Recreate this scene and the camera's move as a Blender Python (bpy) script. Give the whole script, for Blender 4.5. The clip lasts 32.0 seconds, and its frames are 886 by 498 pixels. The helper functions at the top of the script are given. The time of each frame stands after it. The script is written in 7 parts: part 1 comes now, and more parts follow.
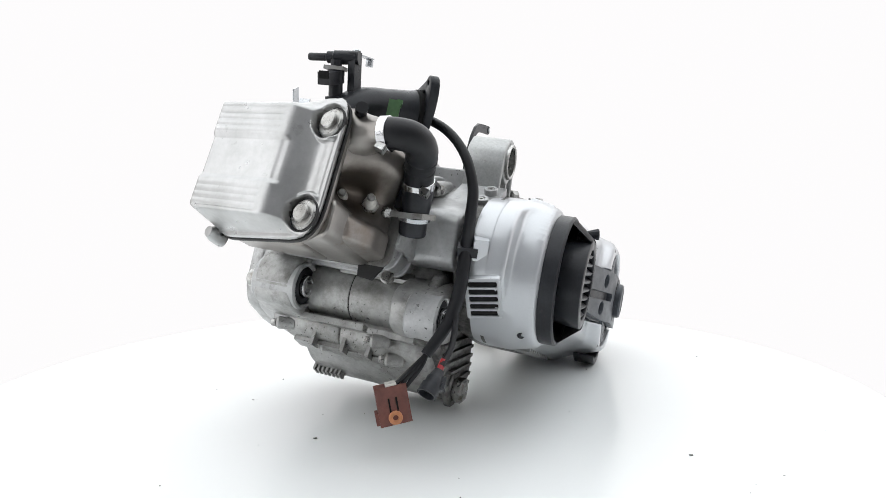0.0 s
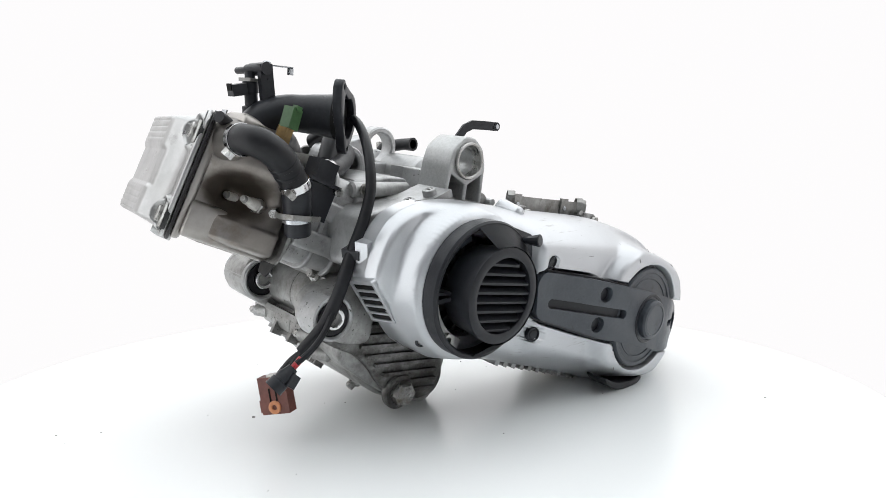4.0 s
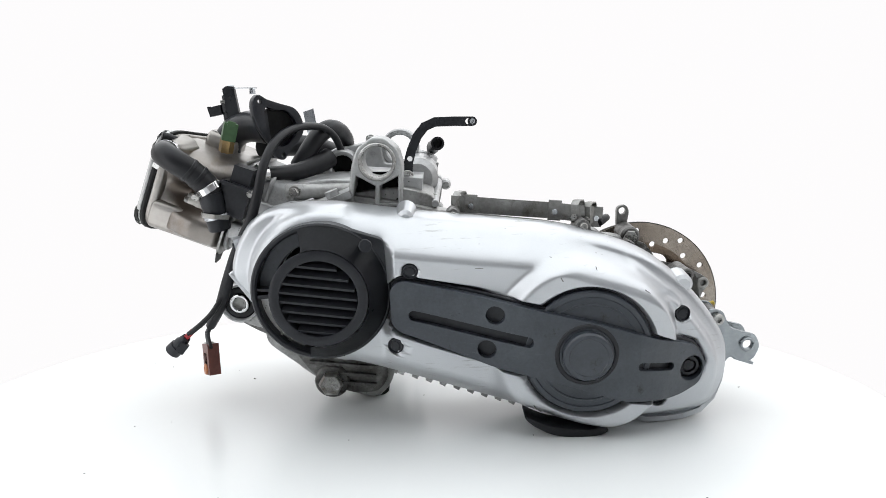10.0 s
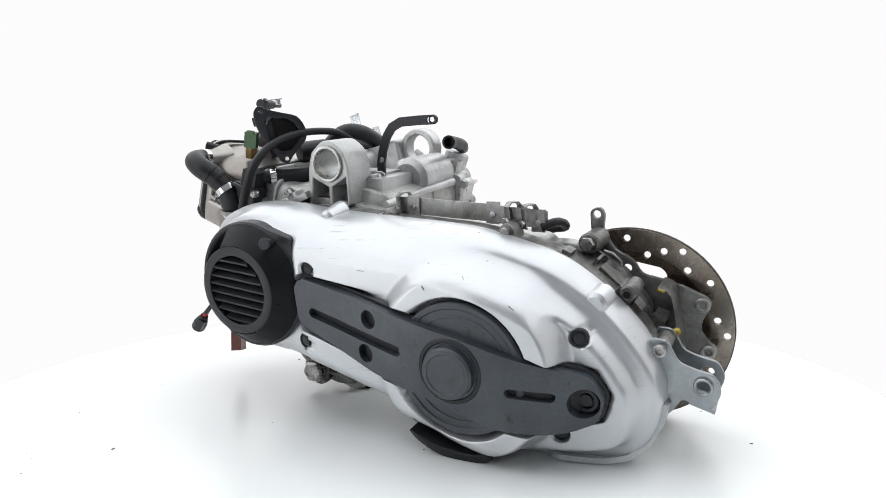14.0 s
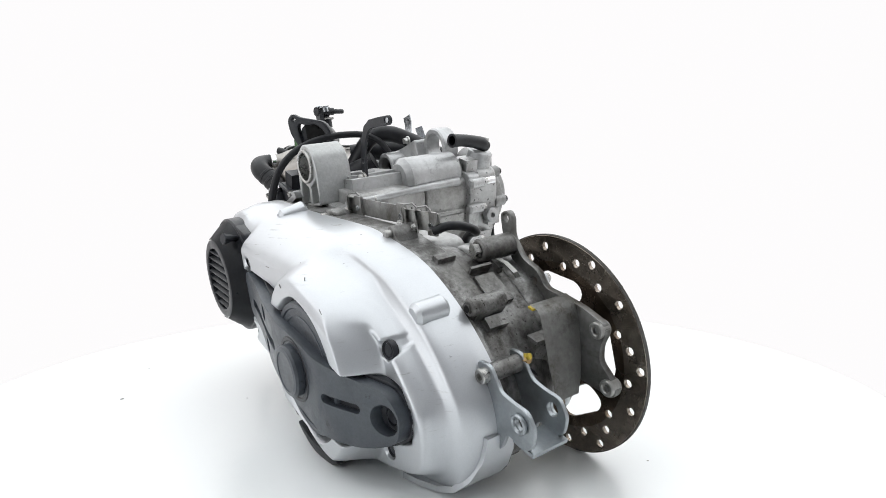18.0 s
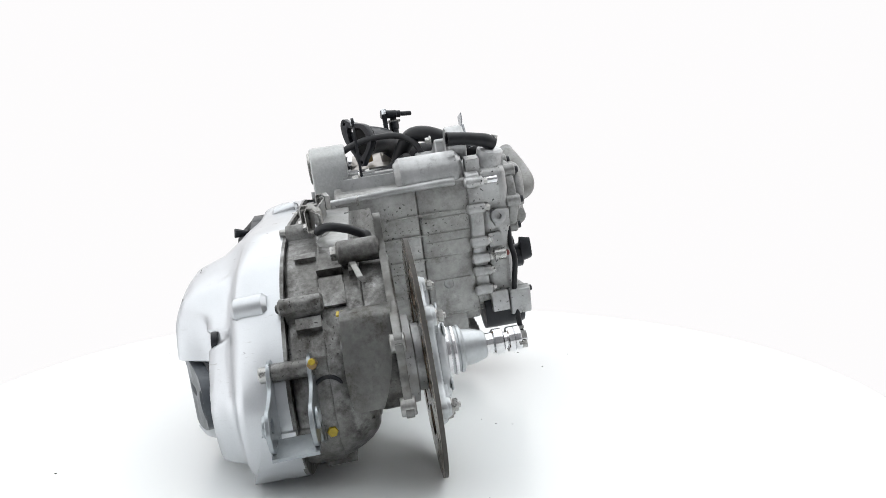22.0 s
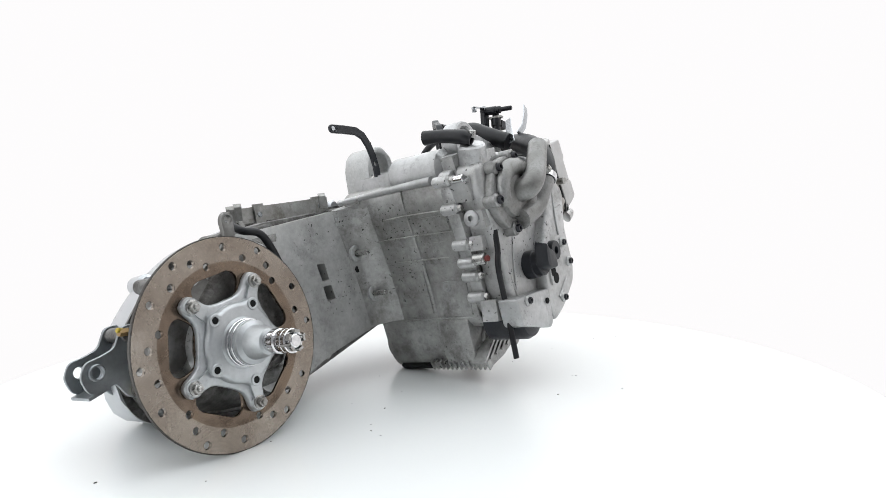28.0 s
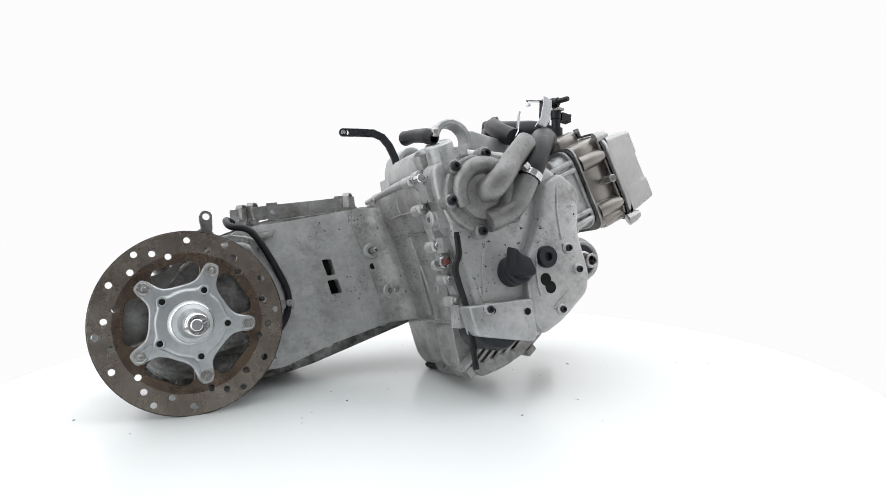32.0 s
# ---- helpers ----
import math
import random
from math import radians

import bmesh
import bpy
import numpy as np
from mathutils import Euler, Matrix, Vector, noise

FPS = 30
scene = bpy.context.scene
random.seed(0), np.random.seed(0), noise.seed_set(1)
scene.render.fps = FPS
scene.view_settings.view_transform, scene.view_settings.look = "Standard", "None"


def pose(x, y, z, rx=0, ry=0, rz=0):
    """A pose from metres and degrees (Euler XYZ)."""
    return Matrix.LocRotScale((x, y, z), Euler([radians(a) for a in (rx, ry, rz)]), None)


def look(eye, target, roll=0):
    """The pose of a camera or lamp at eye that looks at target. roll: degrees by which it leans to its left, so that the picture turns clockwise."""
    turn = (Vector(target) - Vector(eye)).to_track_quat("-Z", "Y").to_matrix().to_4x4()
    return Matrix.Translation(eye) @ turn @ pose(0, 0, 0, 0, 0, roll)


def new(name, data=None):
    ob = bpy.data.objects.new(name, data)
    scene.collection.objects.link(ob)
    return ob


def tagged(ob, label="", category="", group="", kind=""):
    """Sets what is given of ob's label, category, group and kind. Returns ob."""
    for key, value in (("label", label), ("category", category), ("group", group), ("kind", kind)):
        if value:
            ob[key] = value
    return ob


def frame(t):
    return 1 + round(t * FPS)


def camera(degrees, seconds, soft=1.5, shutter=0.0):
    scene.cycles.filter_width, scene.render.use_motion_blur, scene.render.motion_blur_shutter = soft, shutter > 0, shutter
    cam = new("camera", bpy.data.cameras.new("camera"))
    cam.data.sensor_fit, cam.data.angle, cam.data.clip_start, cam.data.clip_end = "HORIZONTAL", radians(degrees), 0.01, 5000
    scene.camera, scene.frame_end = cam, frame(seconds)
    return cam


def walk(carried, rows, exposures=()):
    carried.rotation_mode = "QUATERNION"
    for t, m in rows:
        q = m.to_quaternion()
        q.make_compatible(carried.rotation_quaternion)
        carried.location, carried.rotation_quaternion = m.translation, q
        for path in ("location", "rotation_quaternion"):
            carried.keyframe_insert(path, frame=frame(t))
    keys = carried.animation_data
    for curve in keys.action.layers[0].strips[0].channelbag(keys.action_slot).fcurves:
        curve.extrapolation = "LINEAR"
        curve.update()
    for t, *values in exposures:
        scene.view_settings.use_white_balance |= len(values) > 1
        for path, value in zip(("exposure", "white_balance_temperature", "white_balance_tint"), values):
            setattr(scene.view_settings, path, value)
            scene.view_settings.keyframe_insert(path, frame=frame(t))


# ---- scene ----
# One scooter engine turns on a white turntable in a glowing light booth; the camera stands still on a tripod.
CLIP = 32.0
cam = camera(67.52, CLIP, soft=0.5)
EYE = pose(0.0, -0.98, 0.2805, 85.28, 0.835, -2.358)
walk(cam, [(0.0, EYE), (CLIP, EYE)])

# turn of the table, in degrees, every two seconds
TURN = [-0.073, -13.691, -27.507, -41.537, -55.728, -69.994, -84.242, -98.398, -112.414,
        -126.286, -140.045, -153.756, -167.503, -181.37, -195.411, -209.621, -223.887]

# the engine's own axes: x to the rear, y along the wheel axle towards the brake disc, z up; origin on the axle in the hub
REST = Matrix(((0.3746, -0.9177, 0.1322, 0.1283), (0.9272, 0.3708, -0.0534, 0.2906), (0.0, 0.1426, 0.9898, 0.1195), (0, 0, 0, 1)))


def floor_under(x, y):
    """Height of the table top in the engine's own axes."""
    return -(0.1195 + 0.1426 * y) / 0.9898


# ---- light ----
world = bpy.data.worlds.new("booth_air")
scene.world = world
world.use_nodes = True
world.node_tree.nodes["Background"].inputs[0].default_value = (0.93, 0.95, 1.0, 1)
world.node_tree.nodes["Background"].inputs[1].default_value = 0.25
scene.view_settings.exposure = 0.0


def area_lamp(name, at, aim, w, h, power, colour):
    data = bpy.data.lights.new(name, "AREA")
    data.shape, data.size, data.size_y, data.energy, data.color = "RECTANGLE", w, h, power, colour
    ob = new(name, data)
    ob.matrix_world = look(at, aim)
    return ob


# unseen overhead lamp, added to the ceiling's own glow
area_lamp("overhead_fill", (0.0, 0.35, 1.95), (0.0, 0.3, 0.0), 2.4, 2.0, 6.5, (0.95, 0.985, 1.0))

# ---- materials ----


def material(name):
    m = bpy.data.materials.new(name)
    m.use_nodes = True
    return m, m.node_tree.nodes, m.node_tree.links, m.node_tree.nodes["Principled BSDF"]


def noise_tex(n, l, scale, detail=6, rough=0.6, coord=None):
    t = n.new("ShaderNodeTexNoise")
    t.inputs["Scale"].default_value, t.inputs["Detail"].default_value, t.inputs["Roughness"].default_value = scale, detail, rough
    if coord is not None:
        l.new(coord, t.inputs["Vector"])
    return t


def ramp(n, l, src, stops):
    r = n.new("ShaderNodeValToRGB")
    e = r.color_ramp.elements
    while len(e) < len(stops):
        e.new(0.5)
    for k, (p, c) in enumerate(stops):
        e[k].position, e[k].color = p, (*c, 1)
    l.new(src, r.inputs["Fac"])
    return r


def mix(n, l, fac, a, b, mode="MIX"):
    m = n.new("ShaderNodeMix")
    m.data_type, m.blend_type = "RGBA", mode
    for src, k in ((fac, 0), (a, 6), (b, 7)):
        if isinstance(src, float):
            m.inputs[k].default_value = src
        elif isinstance(src, tuple):
            m.inputs[k].default_value = (*src, 1)
        else:
            l.new(src, m.inputs[k])
    return m.outputs[2]


def surface(name, base, dark=None, stain=None, metal=0.0, rough=0.5, rough_var=0.12, grain=220.0, patch=14.0, patch_at=(0.42, 0.68),
            stain_at=(0.55, 0.72), stain_scale=30.0, bump=0.15, bump_scale=400.0, coat=0.0, spec=0.5, speck=None, speck_at=(0.66, 0.70), speck_scale=230.0, amp=0.2):
    """Two scales of variation, stains with their own shapes, grain relief."""
    m, n, l, p = material(name)
    tc = n.new("ShaderNodeTexCoord").outputs["Object"]
    dark = dark or tuple(c * 0.72 for c in base)
    big = noise_tex(n, l, patch, 5, 0.6, tc)
    fine = noise_tex(n, l, grain, 4, 0.65, tc)
    col = ramp(n, l, big.outputs[0], [(patch_at[0], dark), (patch_at[1], base)]).outputs[0]
    g = ramp(n, l, fine.outputs[0], [(0.25, (1 - amp,) * 3), (0.75, (1 + amp * 0.5,) * 3)] if grain > 10 else [(0.0, (1, 1, 1)), (1.0, (1, 1, 1))]).outputs[0]
    col = mix(n, l, 1.0, col, g, "MULTIPLY")
    if stain:
        st = noise_tex(n, l, stain_scale, 8, 0.72, tc)
        f = ramp(n, l, st.outputs[0], [(stain_at[0], (0, 0, 0)), (stain_at[1], (1, 1, 1))]).outputs[0]
        col = mix(n, l, f, col, stain)
    if speck:
        sp = noise_tex(n, l, speck_scale, 3, 0.5, tc)
        zone = noise_tex(n, l, 9.0, 2, 0.5, tc)
        f1 = ramp(n, l, sp.outputs[0], [(speck_at[0], (0, 0, 0)), (speck_at[1], (1, 1, 1))]).outputs[0]
        f2 = ramp(n, l, zone.outputs[0], [(0.5, (0, 0, 0)), (0.6, (1, 1, 1))]).outputs[0]
        col = mix(n, l, mix(n, l, 1.0, f1, f2, "MULTIPLY"), col, speck)
    l.new(col, p.inputs["Base Color"])
    rr = n.new("ShaderNodeMapRange")
    rr.inputs["To Min"].default_value, rr.inputs["To Max"].default_value = max(0.03, rough - rough_var), min(1.0, rough + rough_var)
    rr.inputs["From Min"].default_value, rr.inputs["From Max"].default_value = 0.3, 0.7
    mixn = noise_tex(n, l, patch * 3, 6, 0.7, tc)
    l.new(mixn.outputs[0], rr.inputs["Value"])
    l.new(rr.outputs[0], p.inputs["Roughness"])
    p.inputs["Metallic"].default_value = metal
    p.inputs["Specular IOR Level"].default_value = spec
    if coat:
        p.inputs["Coat Weight"].default_value, p.inputs["Coat Roughness"].default_value = coat, 0.12
    if bump:
        b = n.new("ShaderNodeBump")
        b.inputs["Strength"].default_value, b.inputs["Distance"].default_value = bump, 0.001
        bn = noise_tex(n, l, bump_scale, 3, 0.6, tc)
        l.new(bn.outputs[0], b.inputs["Height"])
        l.new(b.outputs[0], p.inputs["Normal"])
    return m


CAST = surface("weathered_cast_aluminium", (0.53, 0.535, 0.54), (0.37, 0.372, 0.372), (0.13, 0.127, 0.12), 0.48, 0.38, 0.10, 190, 16, stain_at=(0.56, 0.78),
               stain_scale=38, bump=0.22, bump_scale=150, speck=(0.03, 0.028, 0.026), speck_at=(0.665, 0.70), amp=0.14)
GRIME = surface("grimy_side_aluminium", (0.57, 0.573, 0.575), (0.42, 0.42, 0.416), (0.17, 0.165, 0.155), 0.45, 0.40, 0.10, 180, 15, stain_at=(0.50, 0.76),
                stain_scale=28, bump=0.28, bump_scale=150, speck=(0.03, 0.028, 0.026), speck_at=(0.65, 0.69), speck_scale=190, amp=0.16)
CASE = surface("grimy_case_aluminium", (0.34, 0.34, 0.335), (0.16, 0.157, 0.15), (0.05, 0.046, 0.042), 0.62, 0.44, 0.10, 200, 26, stain_at=(0.43, 0.66),
               stain_scale=48, bump=0.45, bump_scale=260, speck=(0.03, 0.027, 0.024), speck_at=(0.64, 0.69), speck_scale=330, amp=0.3)
CRANK_CAST = surface("oil_stained_case_aluminium", (0.52, 0.522, 0.52), (0.375, 0.375, 0.367), (0.17, 0.166, 0.158), 0.42, 0.40, 0.10, 170, 13, stain_at=(0.50, 0.80),
                    stain_scale=24, bump=0.22, bump_scale=150, speck=(0.03, 0.028, 0.026), speck_at=(0.655, 0.69), amp=0.16)
CRANK_OIL = surface("oily_crankcase_aluminium", (0.485, 0.485, 0.48), (0.325, 0.323, 0.313), (0.12, 0.115, 0.104), 0.45, 0.38, 0.10, 170, 13, stain_at=(0.47, 0.76),
                    stain_scale=30, bump=0.24, bump_scale=150, speck=(0.025, 0.023, 0.02), speck_at=(0.645, 0.68), amp=0.2)
HEAD = surface("brownish_head_aluminium", (0.38, 0.362, 0.342), (0.27, 0.25, 0.232), (0.17, 0.115, 0.08), 0.80, 0.33, 0.06, 120, 9, stain_at=(0.60, 0.86),
               stain_scale=11, bump=0.05, bump_scale=120, amp=0.08)
ROCKER = surface("polished_stained_aluminium", (0.51, 0.51, 0.51), (0.39, 0.39, 0.385), (0.21, 0.205, 0.195), 0.90, 0.32, 0.07, 160, 11, stain_at=(0.60, 0.80),
                 stain_scale=30, bump=0.04, bump_scale=200, amp=0.08)
HEAD_SIDE = surface("brownish_oily_shaded_aluminium", (0.38, 0.362, 0.342), (0.25, 0.23, 0.212), (0.17, 0.115, 0.08), 0.72, 0.36, 0.06, 120, 13, stain_at=(0.58, 0.84),
                    stain_scale=16, bump=0.06, bump_scale=120, amp=0.08)
SILVER = surface("silver_metallic_paint", (0.565, 0.58, 0.60), (0.515, 0.53, 0.55), (0.34, 0.34, 0.34), 0.62, 0.33, 0.05, 700, 6, stain_at=(0.72, 0.82),
                 stain_scale=26, bump=0.02, bump_scale=900, coat=0.25, amp=0.05, speck=(0.16, 0.16, 0.16), speck_at=(0.735, 0.755), speck_scale=90)
GREY_PAINT = surface("light_grey_paint", (0.50, 0.51, 0.51), (0.42, 0.425, 0.42), (0.17, 0.16, 0.145), 0.45, 0.42, 0.1, 300, 9, stain_at=(0.60, 0.78), bump=0.06, bump_scale=300)
BLACK = surface("scuffed_black_plastic", (0.026, 0.028, 0.033), (0.017, 0.018, 0.022), (0.06, 0.052, 0.056), 0.0, 0.36, 0.10, 300, 18, stain_at=(0.66, 0.78), stain_scale=42, bump=0.15, bump_scale=400, spec=0.28)
ARM_GREY = surface("faded_dark_grey_plastic", (0.060, 0.070, 0.083), (0.040, 0.047, 0.058), (0.010, 0.010, 0.012), 0.0, 0.40, 0.10, 300, 14, stain_at=(0.62, 0.69), stain_scale=30, bump=0.15, bump_scale=500, spec=0.5)
RUBBER = surface("black_hose_rubber", (0.012, 0.013, 0.016), (0.007, 0.007, 0.009), (0.04, 0.04, 0.042), 0.0, 0.44, 0.08, 260, 20, stain_at=(0.64, 0.80), bump=0.12, bump_scale=400, spec=0.34)
# near-black for the shade in holes and recesses, and for oily dark parts
DARK = surface("dark_recess_shade_and_grime", (0.015, 0.015, 0.015), (0.008, 0.008, 0.008), None, 0.0, 0.8, 0.1, 200, 30, bump=0.2, spec=0.2)
ZINC = surface("zinc_plated_steel", (0.58, 0.60, 0.62), (0.46, 0.48, 0.50), (0.36, 0.36, 0.35), 0.92, 0.24, 0.07, 220, 16, stain_at=(0.66, 0.82), bump=0.03, bump_scale=300, amp=0.05)
HUB_ZINC = surface("milky_zinc_casting", (0.55, 0.57, 0.585), (0.43, 0.445, 0.455), (0.25, 0.25, 0.245), 0.78, 0.40, 0.08, 200, 20, stain_at=(0.60, 0.80), stain_scale=60, bump=0.08, bump_scale=200, amp=0.1)
PUMP_CAST = surface("dark_oxidised_aluminium", (0.34, 0.342, 0.34), (0.22, 0.218, 0.21), (0.10, 0.095, 0.085), 0.55, 0.44, 0.1, 240, 30, stain_at=(0.52, 0.72), stain_scale=60, bump=0.3, bump_scale=260, amp=0.22)
FORK_ZINC = surface("dulled_zinc_plate", (0.40, 0.43, 0.45), (0.29, 0.31, 0.325), (0.15, 0.15, 0.145), 0.82, 0.34, 0.08, 200, 24, stain_at=(0.58, 0.78), bump=0.05, amp=0.1)
BRACKET = surface("dull_galvanised_bracket", (0.42, 0.42, 0.41), (0.27, 0.267, 0.255), (0.12, 0.105, 0.09), 0.75, 0.40, 0.1, 220, 26, stain_at=(0.54, 0.70), bump=0.3)
STAY_STEEL = surface("dull_grey_steel_plate", (0.25, 0.25, 0.245), (0.16, 0.158, 0.15), (0.09, 0.08, 0.07), 0.75, 0.42, 0.1, 200, 22, stain_at=(0.54, 0.72), bump=0.12)
CHROME = surface("bright_machined_steel", (0.78, 0.78, 0.79), (0.66, 0.66, 0.67), None, 1.0, 0.13, 0.05, 200, 18, bump=0.04)
BOLT = surface("worn_bolt_steel", (0.55, 0.55, 0.54), (0.34, 0.335, 0.32), (0.13, 0.105, 0.08), 0.9, 0.30, 0.1, 240, 40, stain_at=(0.57, 0.70), bump=0.15)
RUST = surface("used_brake_disc_steel", (0.34, 0.30, 0.258), (0.25, 0.212, 0.178), (0.37, 0.335, 0.295), 0.97, 0.26, 0.06, 160, 12, stain_at=(0.55, 0.75), stain_scale=14, bump=0.08)


def unswept_web(m, radius):
    """Inside the ring that the pads sweep the disc stays rust-brown."""
    n, l = m.node_tree.nodes, m.node_tree.links
    p = n["Principled BSDF"]
    tc = n.new("ShaderNodeTexCoord").outputs["Object"]
    flat = n.new("ShaderNodeVectorMath")
    flat.operation = "MULTIPLY"
    flat.inputs[1].default_value = (1, 0, 1)
    l.new(tc, flat.inputs[0])
    size = n.new("ShaderNodeVectorMath")
    size.operation = "LENGTH"
    l.new(flat.outputs[0], size.inputs[0])
    rub = noise_tex(n, l, 60, 4, 0.6, tc)
    wob = n.new("ShaderNodeMath")
    wob.operation = "MULTIPLY_ADD"
    wob.inputs[1].default_value = 0.0022
    l.new(rub.outputs[0], wob.inputs[0])
    l.new(size.outputs["Value"], wob.inputs[2])
    band = n.new("ShaderNodeMapRange")
    band.inputs["From Min"].default_value, band.inputs["From Max"].default_value = radius, radius + 0.0012
    l.new(wob.outputs[0], band.inputs["Value"])
    patch = noise_tex(n, l, 26, 6, 0.65, tc)
    brown = ramp(n, l, patch.outputs[0], [(0.35, (0.10, 0.075, 0.057)), (0.55, (0.17, 0.13, 0.10)), (0.72, (0.20, 0.15, 0.105))]).outputs[0]
    src = p.inputs["Base Color"].links[0].from_socket
    l.new(mix(n, l, band.outputs[0], brown, src), p.inputs["Base Color"])


def brushed(m, scale):
    """Fine turned rings round the y axis, as a worn disc has them."""
    n, l = m.node_tree.nodes, m.node_tree.links
    p = n["Principled BSDF"]
    w = n.new("ShaderNodeTexWave")
    w.wave_type, w.rings_direction = "RINGS", "Y"
    w.inputs["Scale"].default_value, w.inputs["Distortion"].default_value, w.inputs["Detail"].default_value = scale, 0.6, 3
    l.new(n.new("ShaderNodeTexCoord").outputs["Object"], w.inputs["Vector"])
    g = ramp(n, l, w.outputs[1], [(0.1, (0.88, 0.88, 0.88)), (0.9, (1.06, 1.06, 1.06))]).outputs[0]
    src = p.inputs["Base Color"].links[0].from_socket
    l.new(mix(n, l, 1.0, src, g, "MULTIPLY"), p.inputs["Base Color"])


brushed(RUST, 240)
unswept_web(RUST, 0.0922)
BROWN = surface("brown_connector_plastic", (0.19, 0.062, 0.045), (0.13, 0.042, 0.032), None, 0.0, 0.45, 0.08, 260, 24, bump=0.1)
ORANGE = surface("orange_lock_plastic", (0.60, 0.25, 0.11), (0.50, 0.20, 0.09), None, 0.0, 0.4, 0.08, 260, 24, bump=0.1)
GREEN = surface("green_sensor_plastic", (0.065, 0.15, 0.055), (0.045, 0.11, 0.04), None, 0.0, 0.42, 0.08, 260, 24, bump=0.1)
BRASS = surface("dull_brass", (0.42, 0.29, 0.12), (0.28, 0.19, 0.09), None, 0.8, 0.36, 0.1, 220, 30, bump=0.15)
YELLOW = surface("yellow_paint_mark", (0.50, 0.37, 0.03), (0.35, 0.26, 0.03), (0.2, 0.15, 0.05), 0.2, 0.5, 0.1, 260, 40, bump=0.2)
RED = surface("red_wire_sleeve", (0.5, 0.03, 0.04), None, None, 0.0, 0.45, 0.08, bump=0.0)
OLD_RED = surface("dull_red_plastic", (0.16, 0.03, 0.025), None, None, 0.0, 0.5, 0.08, bump=0.1)
PORCELAIN = surface("white_porcelain", (0.74, 0.73, 0.70), (0.6, 0.58, 0.54), None, 0.0, 0.2, 0.08, 260, 30, bump=0.0)
GASKET = surface("black_gasket", (0.02, 0.02, 0.02), None, None, 0.0, 0.6, 0.1, bump=0.1)
TABLE_WHITE = surface("white_turntable_board", (0.865, 0.885, 0.883), (0.8645, 0.8845, 0.8825), None, 0.0, 0.26, 0.0, 2.0, 3.0, bump=0.0, coat=0.3)
FLOOR_WHITE = surface("white_booth_floor", (0.80, 0.805, 0.805), (0.795, 0.80, 0.80), None, 0.0, 0.45, 0.04, 2.0, 3.0, bump=0.0)
# grey for an unseen front wall that gives the metal darker reflections
FRONT_GREY = surface("unseen_front_grey", (0.48, 0.48, 0.49), (0.44, 0.44, 0.45), None, 0.0, 0.9, 0.05, 60, 3.0, bump=0.1)
SCUFF = surface("bared_grey_primer", (0.22, 0.215, 0.21), None, None, 0.2, 0.6, 0.1, bump=0.1)
GRIT = surface("dark_grit", (0.09, 0.085, 0.08), (0.05, 0.045, 0.04), None, 0.0, 0.8, 0.1, bump=0.2)


def oil_and_shade_patch(m, axis_a, axis_b, at, size, tint):
    """A dark patch of oil and painted shade with an uneven edge, round a place given along two axes."""
    n, l = m.node_tree.nodes, m.node_tree.links
    p = n["Principled BSDF"]
    tc = n.new("ShaderNodeTexCoord").outputs["Object"]
    out = []
    for axis, mid, width in ((axis_a, at[0], size[0]), (axis_b, at[1], size[1])):
        dot = n.new("ShaderNodeVectorMath")
        dot.operation = "DOT_PRODUCT"
        dot.inputs[1].default_value = axis
        l.new(tc, dot.inputs[0])
        off = n.new("ShaderNodeMath")
        off.operation = "SUBTRACT"
        off.inputs[1].default_value = mid
        l.new(dot.outputs["Value"], off.inputs[0])
        div = n.new("ShaderNodeMath")
        div.operation = "DIVIDE"
        div.inputs[1].default_value = width
        l.new(off.outputs[0], div.inputs[0])
        out.append(div.outputs[0])
    both = n.new("ShaderNodeCombineXYZ")
    l.new(out[0], both.inputs[0])
    l.new(out[1], both.inputs[1])
    far = n.new("ShaderNodeVectorMath")
    far.operation = "LENGTH"
    l.new(both.outputs[0], far.inputs[0])
    ragged = noise_tex(n, l, 70, 5, 0.6, tc)
    edge = n.new("ShaderNodeMath")
    edge.operation = "MULTIPLY_ADD"
    edge.inputs[1].default_value = 0.5
    l.new(ragged.outputs[0], edge.inputs[0])
    l.new(far.outputs["Value"], edge.inputs[2])
    fac = n.new("ShaderNodeMapRange")
    fac.inputs["From Min"].default_value, fac.inputs["From Max"].default_value = 1.0, 1.5
    l.new(edge.outputs[0], fac.inputs["Value"])
    src = p.inputs["Base Color"].links[0].from_socket
    l.new(mix(n, l, fac.outputs[0], tint, src), p.inputs["Base Color"])


# deepens the plug bay's shade in the colour, together with its oil
oil_and_shade_patch(HEAD_SIDE, (-0.930, 0, 0.366), (0.366, 0, 0.930), (0.646, -0.071), (0.036, 0.026), (0.115, 0.095, 0.08))


def streaks(m, stretch, low, high, colour, amount):
    """Fine scratches and wiped dirt that run along the part."""
    n, l = m.node_tree.nodes, m.node_tree.links
    p = n["Principled BSDF"]
    tc = n.new("ShaderNodeTexCoord").outputs["Object"]
    mp = n.new("ShaderNodeMapping")
    mp.inputs["Scale"].default_value = stretch
    l.new(tc, mp.inputs["Vector"])
    lines = noise_tex(n, l, 1.0, 5, 0.7, mp.outputs[0])
    where = noise_tex(n, l, 11.0, 3, 0.55, tc)
    f1 = ramp(n, l, lines.outputs[0], [(low, (0, 0, 0)), (high, (1, 1, 1))]).outputs[0]
    f2 = ramp(n, l, where.outputs[0], [(0.48, (0, 0, 0)), (0.66, (amount,) * 3)]).outputs[0]
    src = p.inputs["Base Color"].links[0].from_socket
    l.new(mix(n, l, mix(n, l, 1.0, f1, f2, "MULTIPLY"), src, colour), p.inputs["Base Color"])


